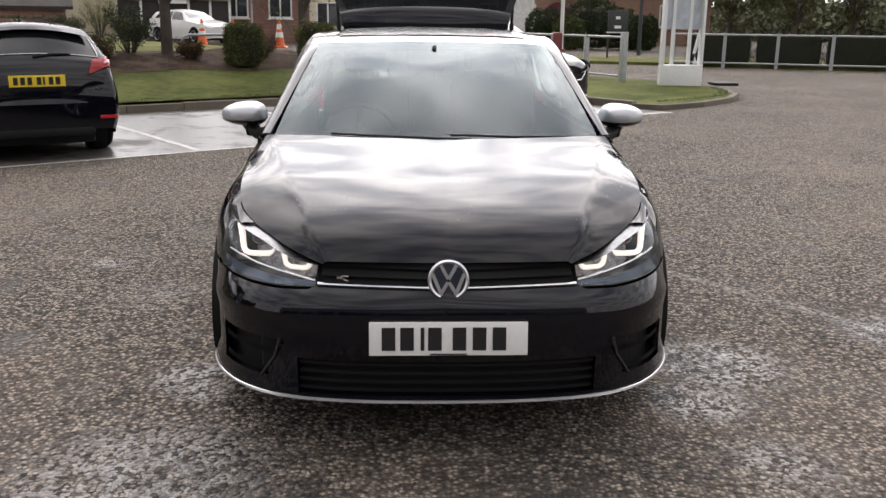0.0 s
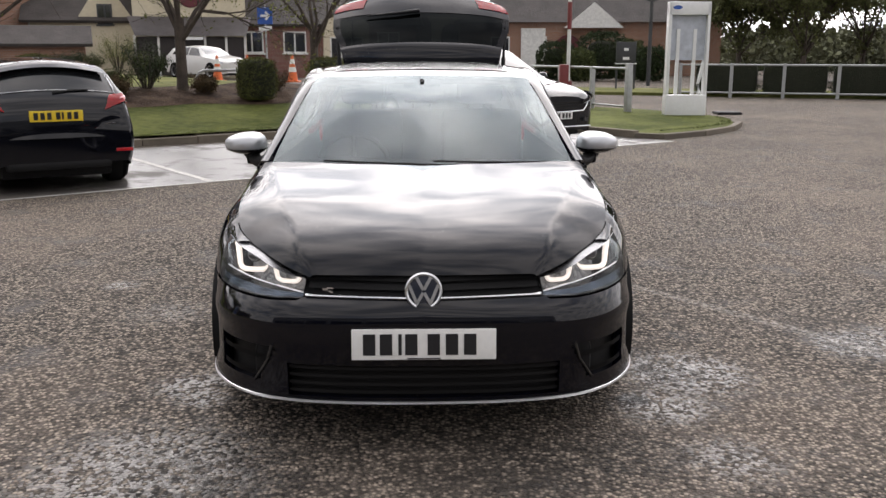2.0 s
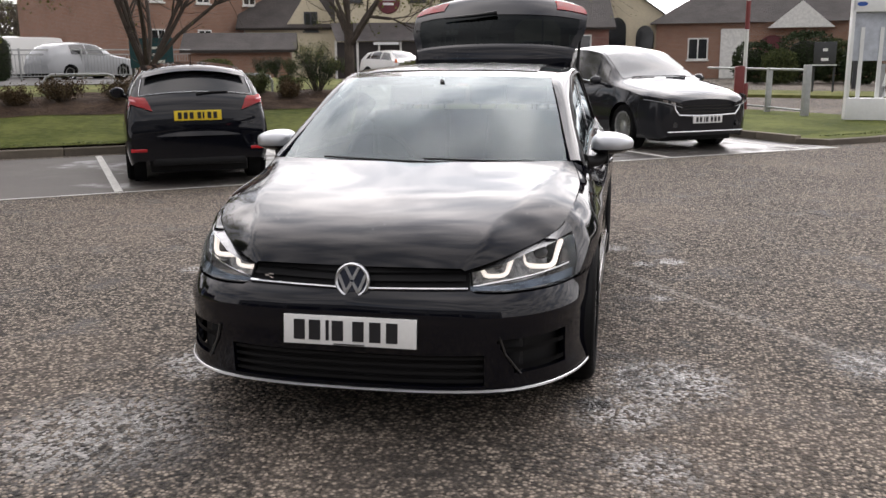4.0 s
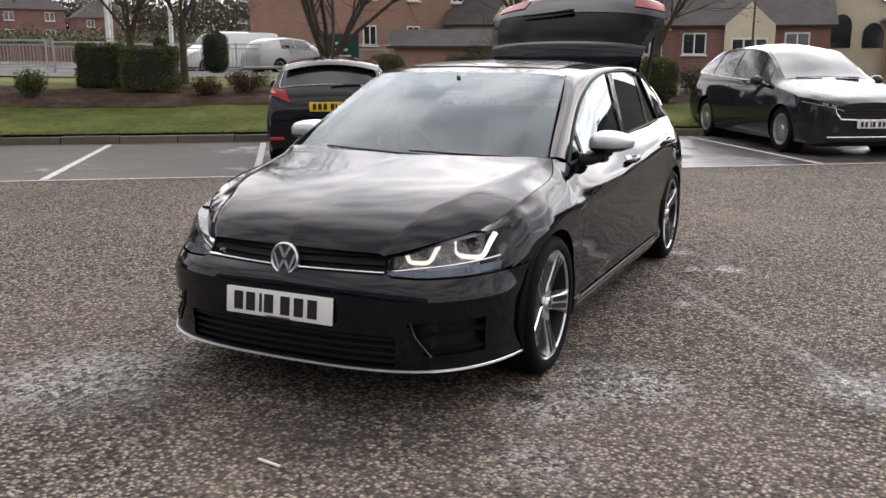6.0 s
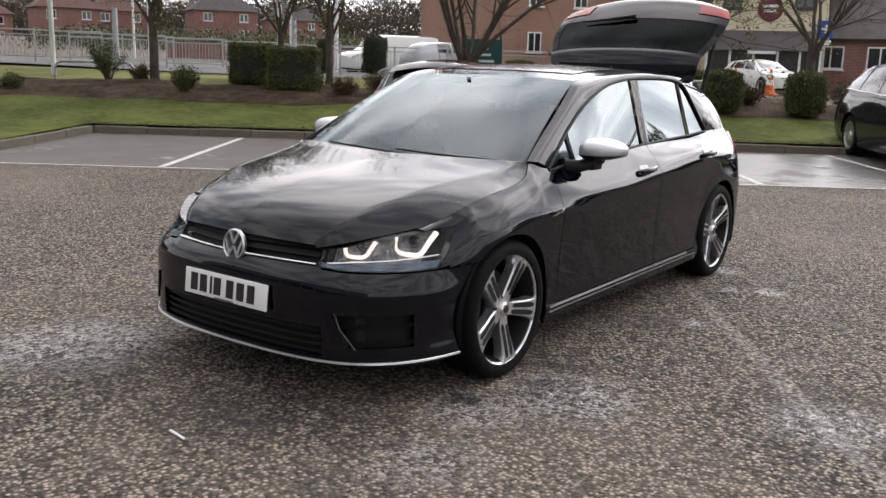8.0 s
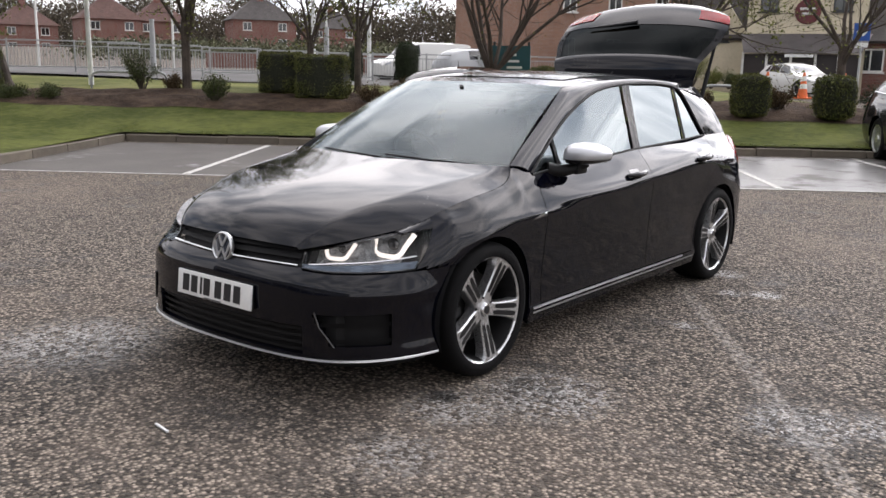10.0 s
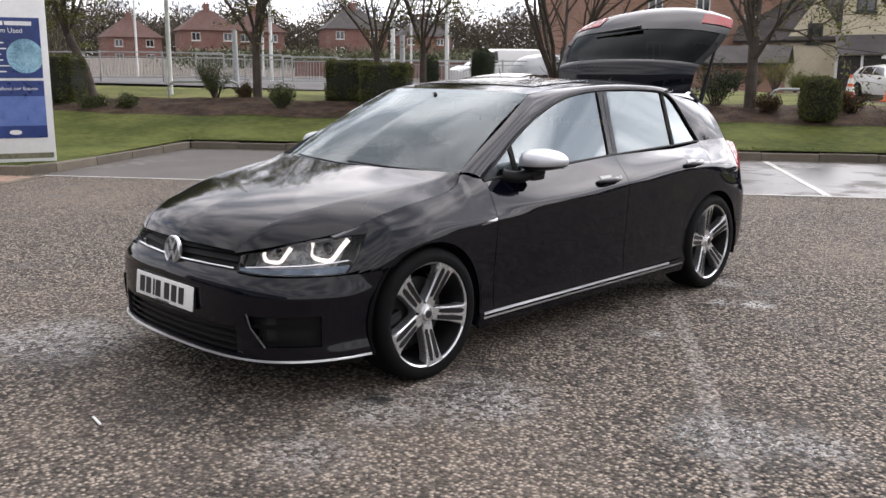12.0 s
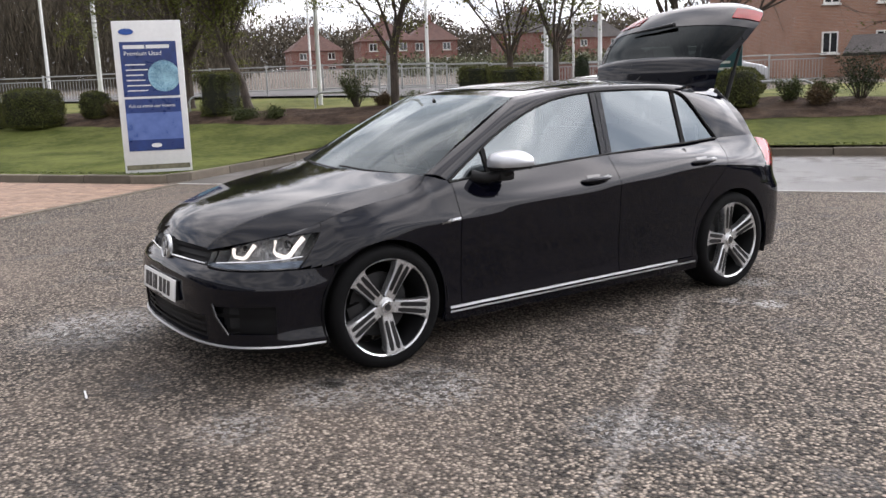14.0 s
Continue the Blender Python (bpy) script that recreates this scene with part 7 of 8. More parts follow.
def roof_hip(w, d, z0, z1, over=0.4):
    bm = bmesh.new()
    W, D, r = w / 2 + over, d / 2 + over, max(0.2, (w - d) / 2)
    a = [bm.verts.new(p) for p in ((-W, -D, z0 - 0.15), (W, -D, z0 - 0.15), (W, D, z0 - 0.15), (-W, D, z0 - 0.15))]
    t = [bm.verts.new((-r, 0, z1)), bm.verts.new((r, 0, z1))]
    for f in ((a[0], a[1], t[1], t[0]), (a[1], a[2], t[1]), (a[2], a[3], t[0], t[1]), (a[3], a[0], t[0]), (a[3], a[2], a[1], a[0])):
        bm.faces.new(f)
    return bm


def house(name, m, w, d, eaves, ridge, wall_mat, roof_mat, label, wins, roof="hip", chimneys=(), category="house", group=""):
    ob = empty(name, m, label, category, group)
    part("wall", box(bmesh.new(), -w / 2, -d / 2, -2.5, w / 2, d / 2, eaves), wall_mat, ob, smooth=False)
    if roof == "hip":
        rf = part("roof", roof_hip(w, d, eaves, ridge), roof_mat, ob, smooth=False)
    else:
        rf = part("roof", roof_gable(w, d, eaves, ridge), roof_mat, ob, smooth=False)
        bm = bmesh.new()
        for s in (1, -1):
            f = [bm.verts.new((s * w / 2, y, z)) for y, z in ((-d / 2, eaves), (d / 2, eaves), (0, ridge - 0.1))]
            g2 = [bm.verts.new((s * (w / 2 - 0.25), y, z)) for y, z in ((-d / 2, eaves), (d / 2, eaves), (0, ridge - 0.1))]
            bm.faces.new(f)
            bm.faces.new(g2[::-1])
            for k in range(3):
                bm.faces.new((f[k], f[(k + 1) % 3], g2[(k + 1) % 3], g2[k]))
        part("gable", bm, wall_mat, ob, smooth=False)
    for cx2, cy2, h in chimneys:
        bm = box(bmesh.new(), cx2 - 0.45, cy2 - 0.3, eaves, cx2 + 0.45, cy2 + 0.3, ridge + h)
        box(bm, cx2 - 0.5, cy2 - 0.35, ridge + h - 0.15, cx2 + 0.5, cy2 + 0.35, ridge + h)
        for k in (-0.2, 0.2):
            cyl(bm, (cx2 + k, cy2, ridge + h), (cx2 + k, cy2, ridge + h + 0.35), 0.12, 0.1, 8)
        part("chimney", bm, wall_mat, ob, smooth=False)
    for x, z, ww, hh, face in wins:
        if face == "front":
            wm = pose(x, -d / 2, z)
        elif face == "right":
            wm = pose(w / 2, x, z, 0, 0, 90)
        else:
            wm = pose(-w / 2, x, z, 0, 0, -90)
        window_unit(ob, wm, ww, hh, 1 if ww > 0.8 else 0)
    return ob


def bearing(deg, d, z=0.0, turn=None, ox=2.5, oy=0.3):
    """A place d metres off, deg to the left of +y, facing back unless turned."""
    x, y = ox - d * math.sin(radians(deg)), oy + d * math.cos(radians(deg))
    return pose(x, y, z, 0, 0, deg if turn is None else turn)


# brick hotel, corner towards the lot
W2 = lambda xs, zs, w, h, f: [(x, z, w, h, f) for x in xs for z in zs]
hotel = house("brick_hotel", pose(-30.0, 52.5, 0.8, 0, 0, 62), 13, 13, 8.2, 11.5, BRICK_ORANGE, TILE_DARK, "orange brick hotel block with small windows", W2((-4.5, -2.2, 0.2, 2.6, 4.8), (1.1, 3.7, 6.2), 0.7, 1.15, "right") + W2((-4.6, -1.6, 1.6, 4.6), (1.1, 3.7, 6.2), 0.9, 1.15, "front"), category="hotel")
lean = empty("brick_outbuilding", pose(-21.1, 44.7, 0.85, 0, 0, 22), "low brick outbuilding with a dark tiled roof", "outbuilding")
part("wall", box(bmesh.new(), -2.6, -1.5, -1, 2.6, 1.5, 1.15), BRICK_ORANGE, lean, smooth=False)
part("roof", roof_gable(5.2, 3.2, 1.2, 1.9), TILE_DARK, lean, smooth=False)

# pub with a cream front and a dark lean-to over its entrance
pub = empty("cream_pub", pose(-14.7, 50.4, 0.75, 0, 0, 17), "cream rendered pub with a dark lean-to entrance roof", "pub")
part("wall", box(bmesh.new(), -3.0, 0, -1, 3.0, 9, 5.6), RENDER_CREAM, pub, smooth=False)
bm = bmesh.new()
gv = [bm.verts.new(p) for p in ((-3.0, 0, 5.6), (3.0, 0, 5.6), (0, 0, 8.2), (-3.0, 0.3, 5.6), (3.0, 0.3, 5.6), (0, 0.3, 8.2))]
for f in ((0, 1, 2), (5, 4, 3), (0, 2, 5, 3), (2, 1, 4, 5), (1, 0, 3, 4)):
    bm.faces.new([gv[i] for i in f])
part("gable", bm, RENDER_CREAM, pub, smooth=False)
bm = bmesh.new()
for s in (1, -1):
    bm.faces.new([bm.verts.new(p) for p in ((s * 3.5, -0.4, 5.2), (0, -0.4, 8.35), (0, 9.4, 8.35), (s * 3.5, 9.4, 5.2))])
bmesh.ops.solidify(bm, geom=bm.faces[:], thickness=0.15)
part("roof", bm, TILE_DARK, pub, smooth=False)
window_unit(pub, pose(-1.9, 0, 3.75), 0.95, 1.35, 1, DARK_POST)
window_unit(pub, pose(1.75, 0, 3.75), 0.95, 1.35, 1, DARK_POST)
sg = part("round_sign", lathe(bmesh.new(), [(0, 0.06), (0.62, 0.06), (0.66, 0.03), (0.66, 0), (0, 0)], 36, "Z"), DARK_RED, pub, "round maroon sign with pale bars", m=pose(0.05, -0.02, 3.75, 90, 0, 0))
for z, w in ((0.14, 0.8), (-0.12, 0.62)):
    part("sign_bar", box(bmesh.new(), -w / 2, z - 0.07, 0.06, w / 2, z + 0.07, 0.075), WHITE_SIGN, sg, smooth=False)
bm = patch(lambda u, v: Vector((-3.3 + 6.6 * u + (0.5 - u) * 0.9 * (1 - v), -2.0 + 2.0 * v, 1.55 + 1.05 * v)), 14, 4, 0.12)
part("lean_to_roof", bm, LEAD_ROOF, pub, "dark grey lean-to roof", smooth=False)
for x in (-2.9, -1.7, -0.5, 0.7, 1.8, 2.8):
    part("porch_post", box(bmesh.new(), x - 0.06, -1.75, -0.6, x + 0.06, -1.63, 1.6), FRAME_WHITE, pub, smooth=False)
# matt sheet below the lean-to; the entrance's dimness is put into its colour
part("entrance_glazing", box(bmesh.new(), -2.85, -1.55, -0.5, 2.85, -1.45, 1.5), mat("dim_entrance", (0.02, 0.014, 0.013), 0.5), pub, smooth=False)
part("fascia_bar", box(bmesh.new(), -0.8, -1.99, 1.34, 0.6, -1.95, 1.5), WHITE_SIGN, pub, smooth=False)
wing = empty("pub_wing", pose(-20.6, 50.5, 0.75, 0, 0, 17), "low pub wing with a steep dark roof and pale gable", "pub")
part("wall", box(bmesh.new(), -2.8, 0, -1, 2.8, 8, 2.6), RENDER_CREAM, wing, smooth=False)
bm = roof_gable(5.8, 8.4, 2.6, 5.6)
bmesh.ops.translate(bm, verts=bm.verts[:], vec=(0, 4, 0))
part("roof", bm, TILE_DARK, wing, smooth=False)
bm = bmesh.new()
gv = [bm.verts.new((x, y, z)) for y in (-0.25, 0.5) for x, z in ((-0.5, -0.8), (2.7, -0.8), (2.7, 2.3), (1.1, 4.7), (-0.5, 2.3))]
for f in ((0, 1, 2, 3, 4), (9, 8, 7, 6, 5), (0, 4, 9, 5), (4, 3, 8, 9), (3, 2, 7, 8), (2, 1, 6, 7)):
    bm.faces.new([gv[i] for i in f])
part("gable", bm, RENDER_CREAM, wing, smooth=False)
window_unit(wing, pose(1.1, -0.25, 2.2), 0.8, 1.1, 1, DARK_POST)
# single-storey range to the pub's right
rng1 = house("brick_range", pose(-8.2, 55.5, 0.7, 0, 0, 13), 10.5, 6, 2.5, 4.6, BRICK_RED, TILE_DARK, "long single-storey brick range with a dark tiled roof", [(-4.2, 0.7, 1.3, 1.2, "front"), (-1.8, 0.7, 1.3, 1.2, "front"), (3.6, 0.7, 1.3, 1.2, "front")], roof="gable", category="building")
bm = bmesh.new()
gv = [bm.verts.new(p) for p in ((-0.2, -3.6, -1), (2.4, -3.6, -1), (2.4, -3.6, 2.3), (1.1, -3.6, 3.5), (-0.2, -3.6, 2.3), (-0.2, -2.9, -1), (2.4, -2.9, -1), (2.4, -2.9, 2.3), (1.1, -2.9, 3.5), (-0.2, -2.9, 2.3))]
for f in ((0, 1, 2, 3, 4), (9, 8, 7, 6, 5), (0, 4, 9, 5), (4, 3, 8, 9), (3, 2, 7, 8), (2, 1, 6, 7)):
    bm.faces.new([gv[i] for i in f])
part("porch_gable", bm, RENDER_CREAM, rng1, smooth=False)
window_unit(rng1, pose(1.1, -3.6, 0.2), 1.9, 1.4, 2)
# restaurant under a wide dark roof
rest = house("brick_restaurant", pose(8.5, 62.0, 0.3, 0, 0, -4), 16, 10, 3.1, 6.6, BRICK_ORANGE, TILE_DARK, "brick restaurant under a wide dark hipped roof", [(-5.5, 0.8, 1.2, 1.3, "front"), (-3.2, 0.8, 1.2, 1.3, "front"), (5.5, 0.8, 1.2, 1.3, "front")], category="restaurant")
bm = bmesh.new()
gv = [bm.verts.new(p) for p in ((-1.6, -6.0, 2.6), (2.0, -6.0, 2.6), (0.2, -6.0, 4.1), (-1.6, -4.6, 2.6), (2.0, -4.6, 2.6), (0.2, -4.6, 4.1))]
for f in ((0, 1, 2), (5, 4, 3), (0, 2, 5, 3), (2, 1, 4, 5), (1, 0, 3, 4)):
    bm.faces.new([gv[i] for i in f])
part("porch_gable", bm, FRAME_WHITE, rest, smooth=False)
part("wall_panel", box(bmesh.new(), -4.2, -5.12, -0.5, -2.7, -5.02, 2.6), FRAME_WHITE, rest, smooth=False)
bm = lathe(bmesh.new(), [(0, 0.05), (0.75, 0.05), (0.8, 0), (0, 0)], 28, "Z")
part("round_poster", bm, DARK_RED, rest, m=pose(-1.3, -5.03, 1.4, 90, 0, 0))
# chapel-like hall with an arched window
hall = empty("gabled_hall", pose(-2.2, 58.0, 0.6, 0, 0, 8), "pale gabled hall with an arched window and dark roof", "hall")
bm = bmesh.new()
gv = [bm.verts.new(p) for p in ((-3.2, 0, -1), (3.2, 0, -1), (3.2, 0, 3.0), (0, 0, 5.2), (-3.2, 0, 3.0), (-3.2, 6, -1), (3.2, 6, -1), (3.2, 6, 3.0), (0, 6, 5.2), (-3.2, 6, 3.0))]
for f in ((0, 1, 2, 3, 4), (9, 8, 7, 6, 5), (0, 4, 9, 5), (2, 1, 6, 7)):
    bm.faces.new([gv[i] for i in f])
part("wall", bm, RENDER_CREAM, hall, smooth=False)
bm = bmesh.new()
for s in (1, -1):
    bm.faces.new([bm.verts.new(p) for p in ((s * 3.6, -0.3, 2.75), (0, -0.3, 5.3), (0, 6.3, 5.3), (s * 3.6, 6.3, 2.75))])
bmesh.ops.solidify(bm, geom=bm.faces[:], thickness=0.14)
part("roof", bm, TILE_DARK, hall, smooth=False)
for k in (-1.7, 0, 1.7):
    bm = bmesh.new()
    ring = [bm.verts.new((k + 0.55 * math.cos(a), -0.04, (1.9 if k else 2.4) + 0.7 * math.sin(a))) for a in [math.pi * i / 12 for i in range(13)]] + [bm.verts.new((k - 0.55, -0.04, 1.2)), bm.verts.new((k + 0.55, -0.04, 1.2))]
    bm.faces.new(ring)
    bmesh.ops.solidify(bm, geom=bm.faces[:], thickness=0.05)
    part("arched_window", bm, DARK_PANE, hall, smooth=False)
# warehouse in the distance
wh = empty("grey_warehouse", pose(19, 112, 0, 0, 0, -8), "pale grey clad warehouse", "warehouse")
part("wall", box(bmesh.new(), -16, 0, -1, 10, 20, 6.2), CLADDING, wh, smooth=False)
part("roof", box(bmesh.new(), -16.3, -0.3, 6.2, 10.3, 20.3, 6.6), LEAD_ROOF, wh, smooth=False)
# brick semis across the road
SEMI = "red brick semi-detached house with a hipped tiled roof"
for dg, ds, z, w in ((52.2, 145, 2.6, 9.5), (58.2, 150, 2.2, 8.0), (61.0, 146, 2.2, 8.5), (48.0, 175, 2.6, 10), (65.5, 165, 1.6, 9)):
    house("brick_house", bearing(dg, ds, z, dg + 12), w, 7, 5.0, 8.0, BRICK_RED, TILE_RED if dg > 55 else TILE_DARK, SEMI, [(x, zz, 1.3, 1.2, "front") for x in (-w * 0.28, w * 0.28) for zz in (0.9, 3.3)] + [(0, zz, 1.0, 1.2, "right") for zz in (0.9, 3.3)], chimneys=((0, 0, 0.9),), group="brick houses")
# low walls and gardens before them
gw = empty("garden_wall", bearing(47, 62, 1.15, 42), "low red brick boundary wall", "wall")
part("wall_body", box(bmesh.new(), -9, -0.12, -0.5, 9, 0.12, 0.75), BRICK_RED, gw, smooth=False)
part("coping", box(bmesh.new(), -9.05, -0.16, 0.75, 9.05, 0.16, 0.83), KERBSTONE, gw, smooth=False)


def woods(name, d0, d1, b0, b1, h, n, material, label, seed, size=0.9, z0=2.0, up=0.3, narrow=0.55):
    """Far woods: countless small leaf clumps on upright stems."""
    rng = np.random.RandomState(seed)
    pts = []
    while len(pts) < n:
        bg, ds = rng.uniform(b0, b1), rng.uniform(d0, d1)
        hh = h * (0.65 + 0.35 * noise.noise((bg * 0.35, seed, 0))) * rng.uniform(0.75, 1.1)
        for k in range(14):
            r = rng.normal(size=3) * np.array([1.6, 1.6, 0.0])
            m2 = bearing(bg, ds).translation
            pts.append((m2.x + r[0], m2.y + r[1], z0 - 0.5 + hh * rng.uniform() ** 0.85))
    return tagged(new(name, leaves_mesh(name, np.array(pts[:n]), size, material, rng, up=up, narrow=narrow)), label, "woods", kind="stuff")


LEAF_FAR = mat("far_brown_crowns", (0.075, 0.062, 0.042), 0.9, var=0.3, rand=0.4, island=True, scale=0.2)
LEAF_YARD = mat("olive_new_leaf", (0.085, 0.095, 0.03), 0.8, var=0.3, rand=0.4, island=True)
LEAF_FAR_G = mat("far_olive_crowns", (0.08, 0.085, 0.045), 0.9, var=0.3, rand=0.4, island=True, scale=0.2)
woods("far_woods", 185, 230, 36, 72, 18.0, 95000, LEAF_FAR, "brown leafless far woods", 1, 0.95, up=0.8, narrow=0.25)
woods("roadside_thicket", 95, 120, 70, 97, 21, 130000, LEAF_FAR, "tall brown bare thicket across the road", 2, 1.3, 1.0, up=4.5, narrow=0.05)
woods("yard_woods", 75, 110, -32, -15, 5.5, 36000, LEAF_FAR_G, "olive trees beyond the entrance road", 4, 0.5, 0.3)
woods("roadside_trees", 80, 125, 37, 62, 4.0, 30000, LEAF_FAR_G, "olive roadside shrubs and trees", 3, 0.32, 1.2)
for i, (dg, d, h) in enumerate(((-14.5, 52, 6.5), (-18.0, 48, 7.5), (-21.5, 55, 8.0), (-25.5, 50, 8.0), (-29.0, 54, 8.0))):
    tree(bearing(dg, d, 0.1), h, 20 + i, "olive tree just coming into leaf", fork=1.6, trunk_r=0.14, leaf_n=26, leaf=LEAF_YARD, leaf_size=0.15)
for i, (dg, d, w, h) in enumerate(((-3.2, 47, 2.0, 1.9), (-4.6, 46, 1.6, 1.5), (-6.0, 47, 2.4, 2.4), (-7.6, 48, 1.8, 2.0), (-9.0, 46, 1.6, 1.6))):
    hedge_block(bearing(dg, d, 0.05), w, w * 0.8, h, 90 + i, "dark loose evergreen by the restaurant", rounded=0.65, leaf=LEAF_BUSH if i % 2 else LEAF_DARK, n=7000, leaf_len=0.11, lumpy=0.24, name="evergreen", group="evergreens")

# hedge and rails over the entrance road
for i, (x, y) in enumerate([(9.0, 30.2), (11.0, 29.5), (13.0, 28.8), (15.0, 28.1), (17.0, 27.3), (19.0, 26.5)]):
    hedge_block(pose(x, y, 0.1, 0, 0, -20), 2.1, 0.9, 1.0, 60 + i, "long clipped dark hedge behind a white rail", name="entrance_hedge", n=3200, leaf=LEAF_DARK, group="entrance hedges")
for i in range(9):
    x, y = 7.4 + 1.5 * i, 29.9 - 0.55 * i
    ob = empty("entrance_rail", pose(x, y, 0.05, 0, 0, -20), "galvanised tubular rail on posts", "rail", "entrance rails")
    part("post", box(bmesh.new(), -0.05, -0.05, -0.1, 0.05, 0.05, 1.05), STEEL, ob)
    part("top_rail", cyl(bmesh.new(), (0, 0, 1.0), (1.6, 0, 1.0), 0.03), STEEL, ob)
    part("low_rail", cyl(bmesh.new(), (0, 0, 0.12), (1.6, 0, 0.12), 0.03), STEEL, ob)
bm = bmesh.new()
box(bm, -14, -1.0, -0.2, 14, 3.0, 0.1, m=pose(15.5, 28.8, 0, 0, 0, -20))
tagged(mesh_ob("far_verge", bm, GRASS_DRY, smooth=False), "grass verge beyond the entrance road", "grass verge", kind="structure")

# rails beside the island
for i in range(3):
    p, q = Vector((3.95 - 0.62 * i, 20.35 + 1.35 * i, 0)), Vector((3.95 - 0.62 * (i + 1), 20.35 + 1.35 * (i + 1), 0))
    zz = 0.12
    ob = empty("steel_rail", pose(p.x, p.y, zz, 0, 0, math.degrees(math.atan2(q.y - p.y, q.x - p.x))), "galvanised steel rail with thick end post", "rail", "island rails")
    L = (q - p).length
    part("post", box(bmesh.new(), -0.07 if i == 0 else -0.035, -0.06, -0.1, 0.07 if i == 0 else 0.035, 0.06, 1.08 if i == 0 else 1.0, 0.01), STEEL, ob)
    part("top_rail", cyl(bmesh.new(), (0, 0, 0.97), (L, 0, 0.97), 0.028), STEEL, ob)
    part("low_rail", cyl(bmesh.new(), (0, 0, 0.12), (L, 0, 0.12), 0.022), STEEL, ob)


def pole(m, h, r, mt, label, name="pole", cat="pole", top=None):
    ob = empty(name, m, label, cat)
    part("shaft", cyl(bmesh.new(), (0, 0, -0.2), (0, 0, h), r, r * 0.75, 14), mt, ob)
    return ob


rp = pole(pose(2.85, 22.6, 0.1), 4.6, 0.05, WHITE_STEEL, "red and white barrier pole", "barrier_pole")
for z in (0.0, 1.9, 3.2):
    part("red_band", cyl(bmesh.new(), (0, 0, z), (0, 0, z + 0.65), 0.056 if z else 0.1, seg=14), RED_PAINT, rp)
part("barrier_box", box(bmesh.new(), -0.22, -0.15, -0.1, 0.0, 0.15, 1.05, 0.02), RED_PAINT, rp)
pk = pole(pose(8.4, 39.9, 0.0), 4.6, 0.09, DARK_POST, "tall dark sign post", "sign_post", "sign post")
part("sign_disc", cyl(bmesh.new(), (0, -0.05, 4.0), (0, -0.02, 4.0), 0.45, seg=24), DARK_POST, pk)
for a, b, h, r in ((-2.56, 35.9, 9, 0.09), (-7.5, 21.0, 8, 0.065), (-10.4, 36.5, 8, 0.08), (-5.1, 37.0, 9, 0.10)):
    pole(on_land(a, b), h, r, WHITE_STEEL, "tall pale steel flagpole or lamp column", "lamp_column", "lamp column")
for dg, d, h in ((79.5, 45, 9), (75.5, 30, 7), (47.8, 60, 9), (57.0, 60, 9), (64.5, 62, 9)):
    pole(bearing(dg, d, 0.9), h, 0.08, WHITE_STEEL, "tall pale steel lamp column", "lamp_column", "lamp column")
for dg, d in ((-4.5, 70), (9.5, 48)):
    lp = pole(bearing(dg, d, 0.4), 4.8, 0.06, DARK_POST, "dark footway lamp post", "lamp_post", "lamp post")
    part("lantern", lathe(bmesh.new(), [(0, 5.15), (0.24, 5.05), (0.2, 4.8), (0.05, 4.75)], 14, "Z"), DARK_POST, lp)
for a, b in ((-3.3, 30.6), (-9.2, 29.6)):
    pole(on_land(a, b), 1.9, 0.11, GREY_POST, "short thick grey concrete post", "concrete_post", "post")

# blue arrow sign
bs = pole(pose(-7.7, 36.9, 0.7), 2.6, 0.04, GREY_POST, "blue arrow sign on a grey post", "road_sign", "road sign")
part("sign_plate", box(bmesh.new(), -0.3, -0.06, 1.85, 0.3, -0.04, 2.5), BLUE_SIGN, bs, smooth=False)
bm = bmesh.new()
stroke(bm, (-0.18, 0.0), (0.14, 0.0), 0.09, 0, 0.01)
stroke(bm, (0.02, 0.15), (0.18, -0.01), 0.08, 0, 0.01)
stroke(bm, (0.02, -0.15), (0.18, 0.01), 0.08, 0, 0.01)
part("arrow", bm, WHITE_SIGN, bs, m=pose(0, -0.062, 2.18, 90, 0, 0), smooth=False)
part("sub_plate", box(bmesh.new(), -0.26, -0.06, 1.6, 0.26, -0.04, 1.78), WHITE_SIGN, bs, smooth=False)
# dark notice board beside the entrance road
nb = empty("notice_board", pose(6.35, 34.1, 0.1, 0, 0, -8), "dark notice board on two posts with pale bars", "notice board")
part("board", box(bmesh.new(), -0.36, -0.04, 0.95, 0.36, 0.04, 1.72, 0.01), DARK_POST, nb)
part("trim", box(bmesh.new(), -0.40, -0.03, 0.91, 0.40, 0.05, 0.95), WHITE_SIGN, nb, smooth=False)
for x in (-0.33, 0.33):
    part("post", box(bmesh.new(), x - 0.035, 0.04, -0.2, x + 0.035, 0.1, 1.74), DARK_POST, nb, smooth=False)
for z, w in ((1.45, 0.16), (1.12, 0.24)):
    part("pale_bar", box(bmesh.new(), -w / 2, -0.046, z - 0.05, w / 2, -0.039, z + 0.05), WHITE_SIGN, nb, smooth=False)
# teal banner by the trees
tb = empty("teal_banner", pose(-11.0, 19.5, 0.72, 0, 0, 27), "teal banner board on posts", "banner")
part("board", box(bmesh.new(), -0.5, -0.02, 0.5, 0.5, 0.02, 1.2), TEAL, tb, smooth=False)
for x in (-0.45, 0.45):
    part("post", box(bmesh.new(), x - 0.03, 0.02, -0.1, x + 0.03, 0.08, 1.3), DARK_POST, tb, smooth=False)
for k in range(3):
    part("pale_bar", box(bmesh.new(), -0.1, -0.026, 0.62 + 0.16 * k, 0.3 - 0.08 * k, -0.019, 0.68 + 0.16 * k), WHITE_SIGN, tb, smooth=False)


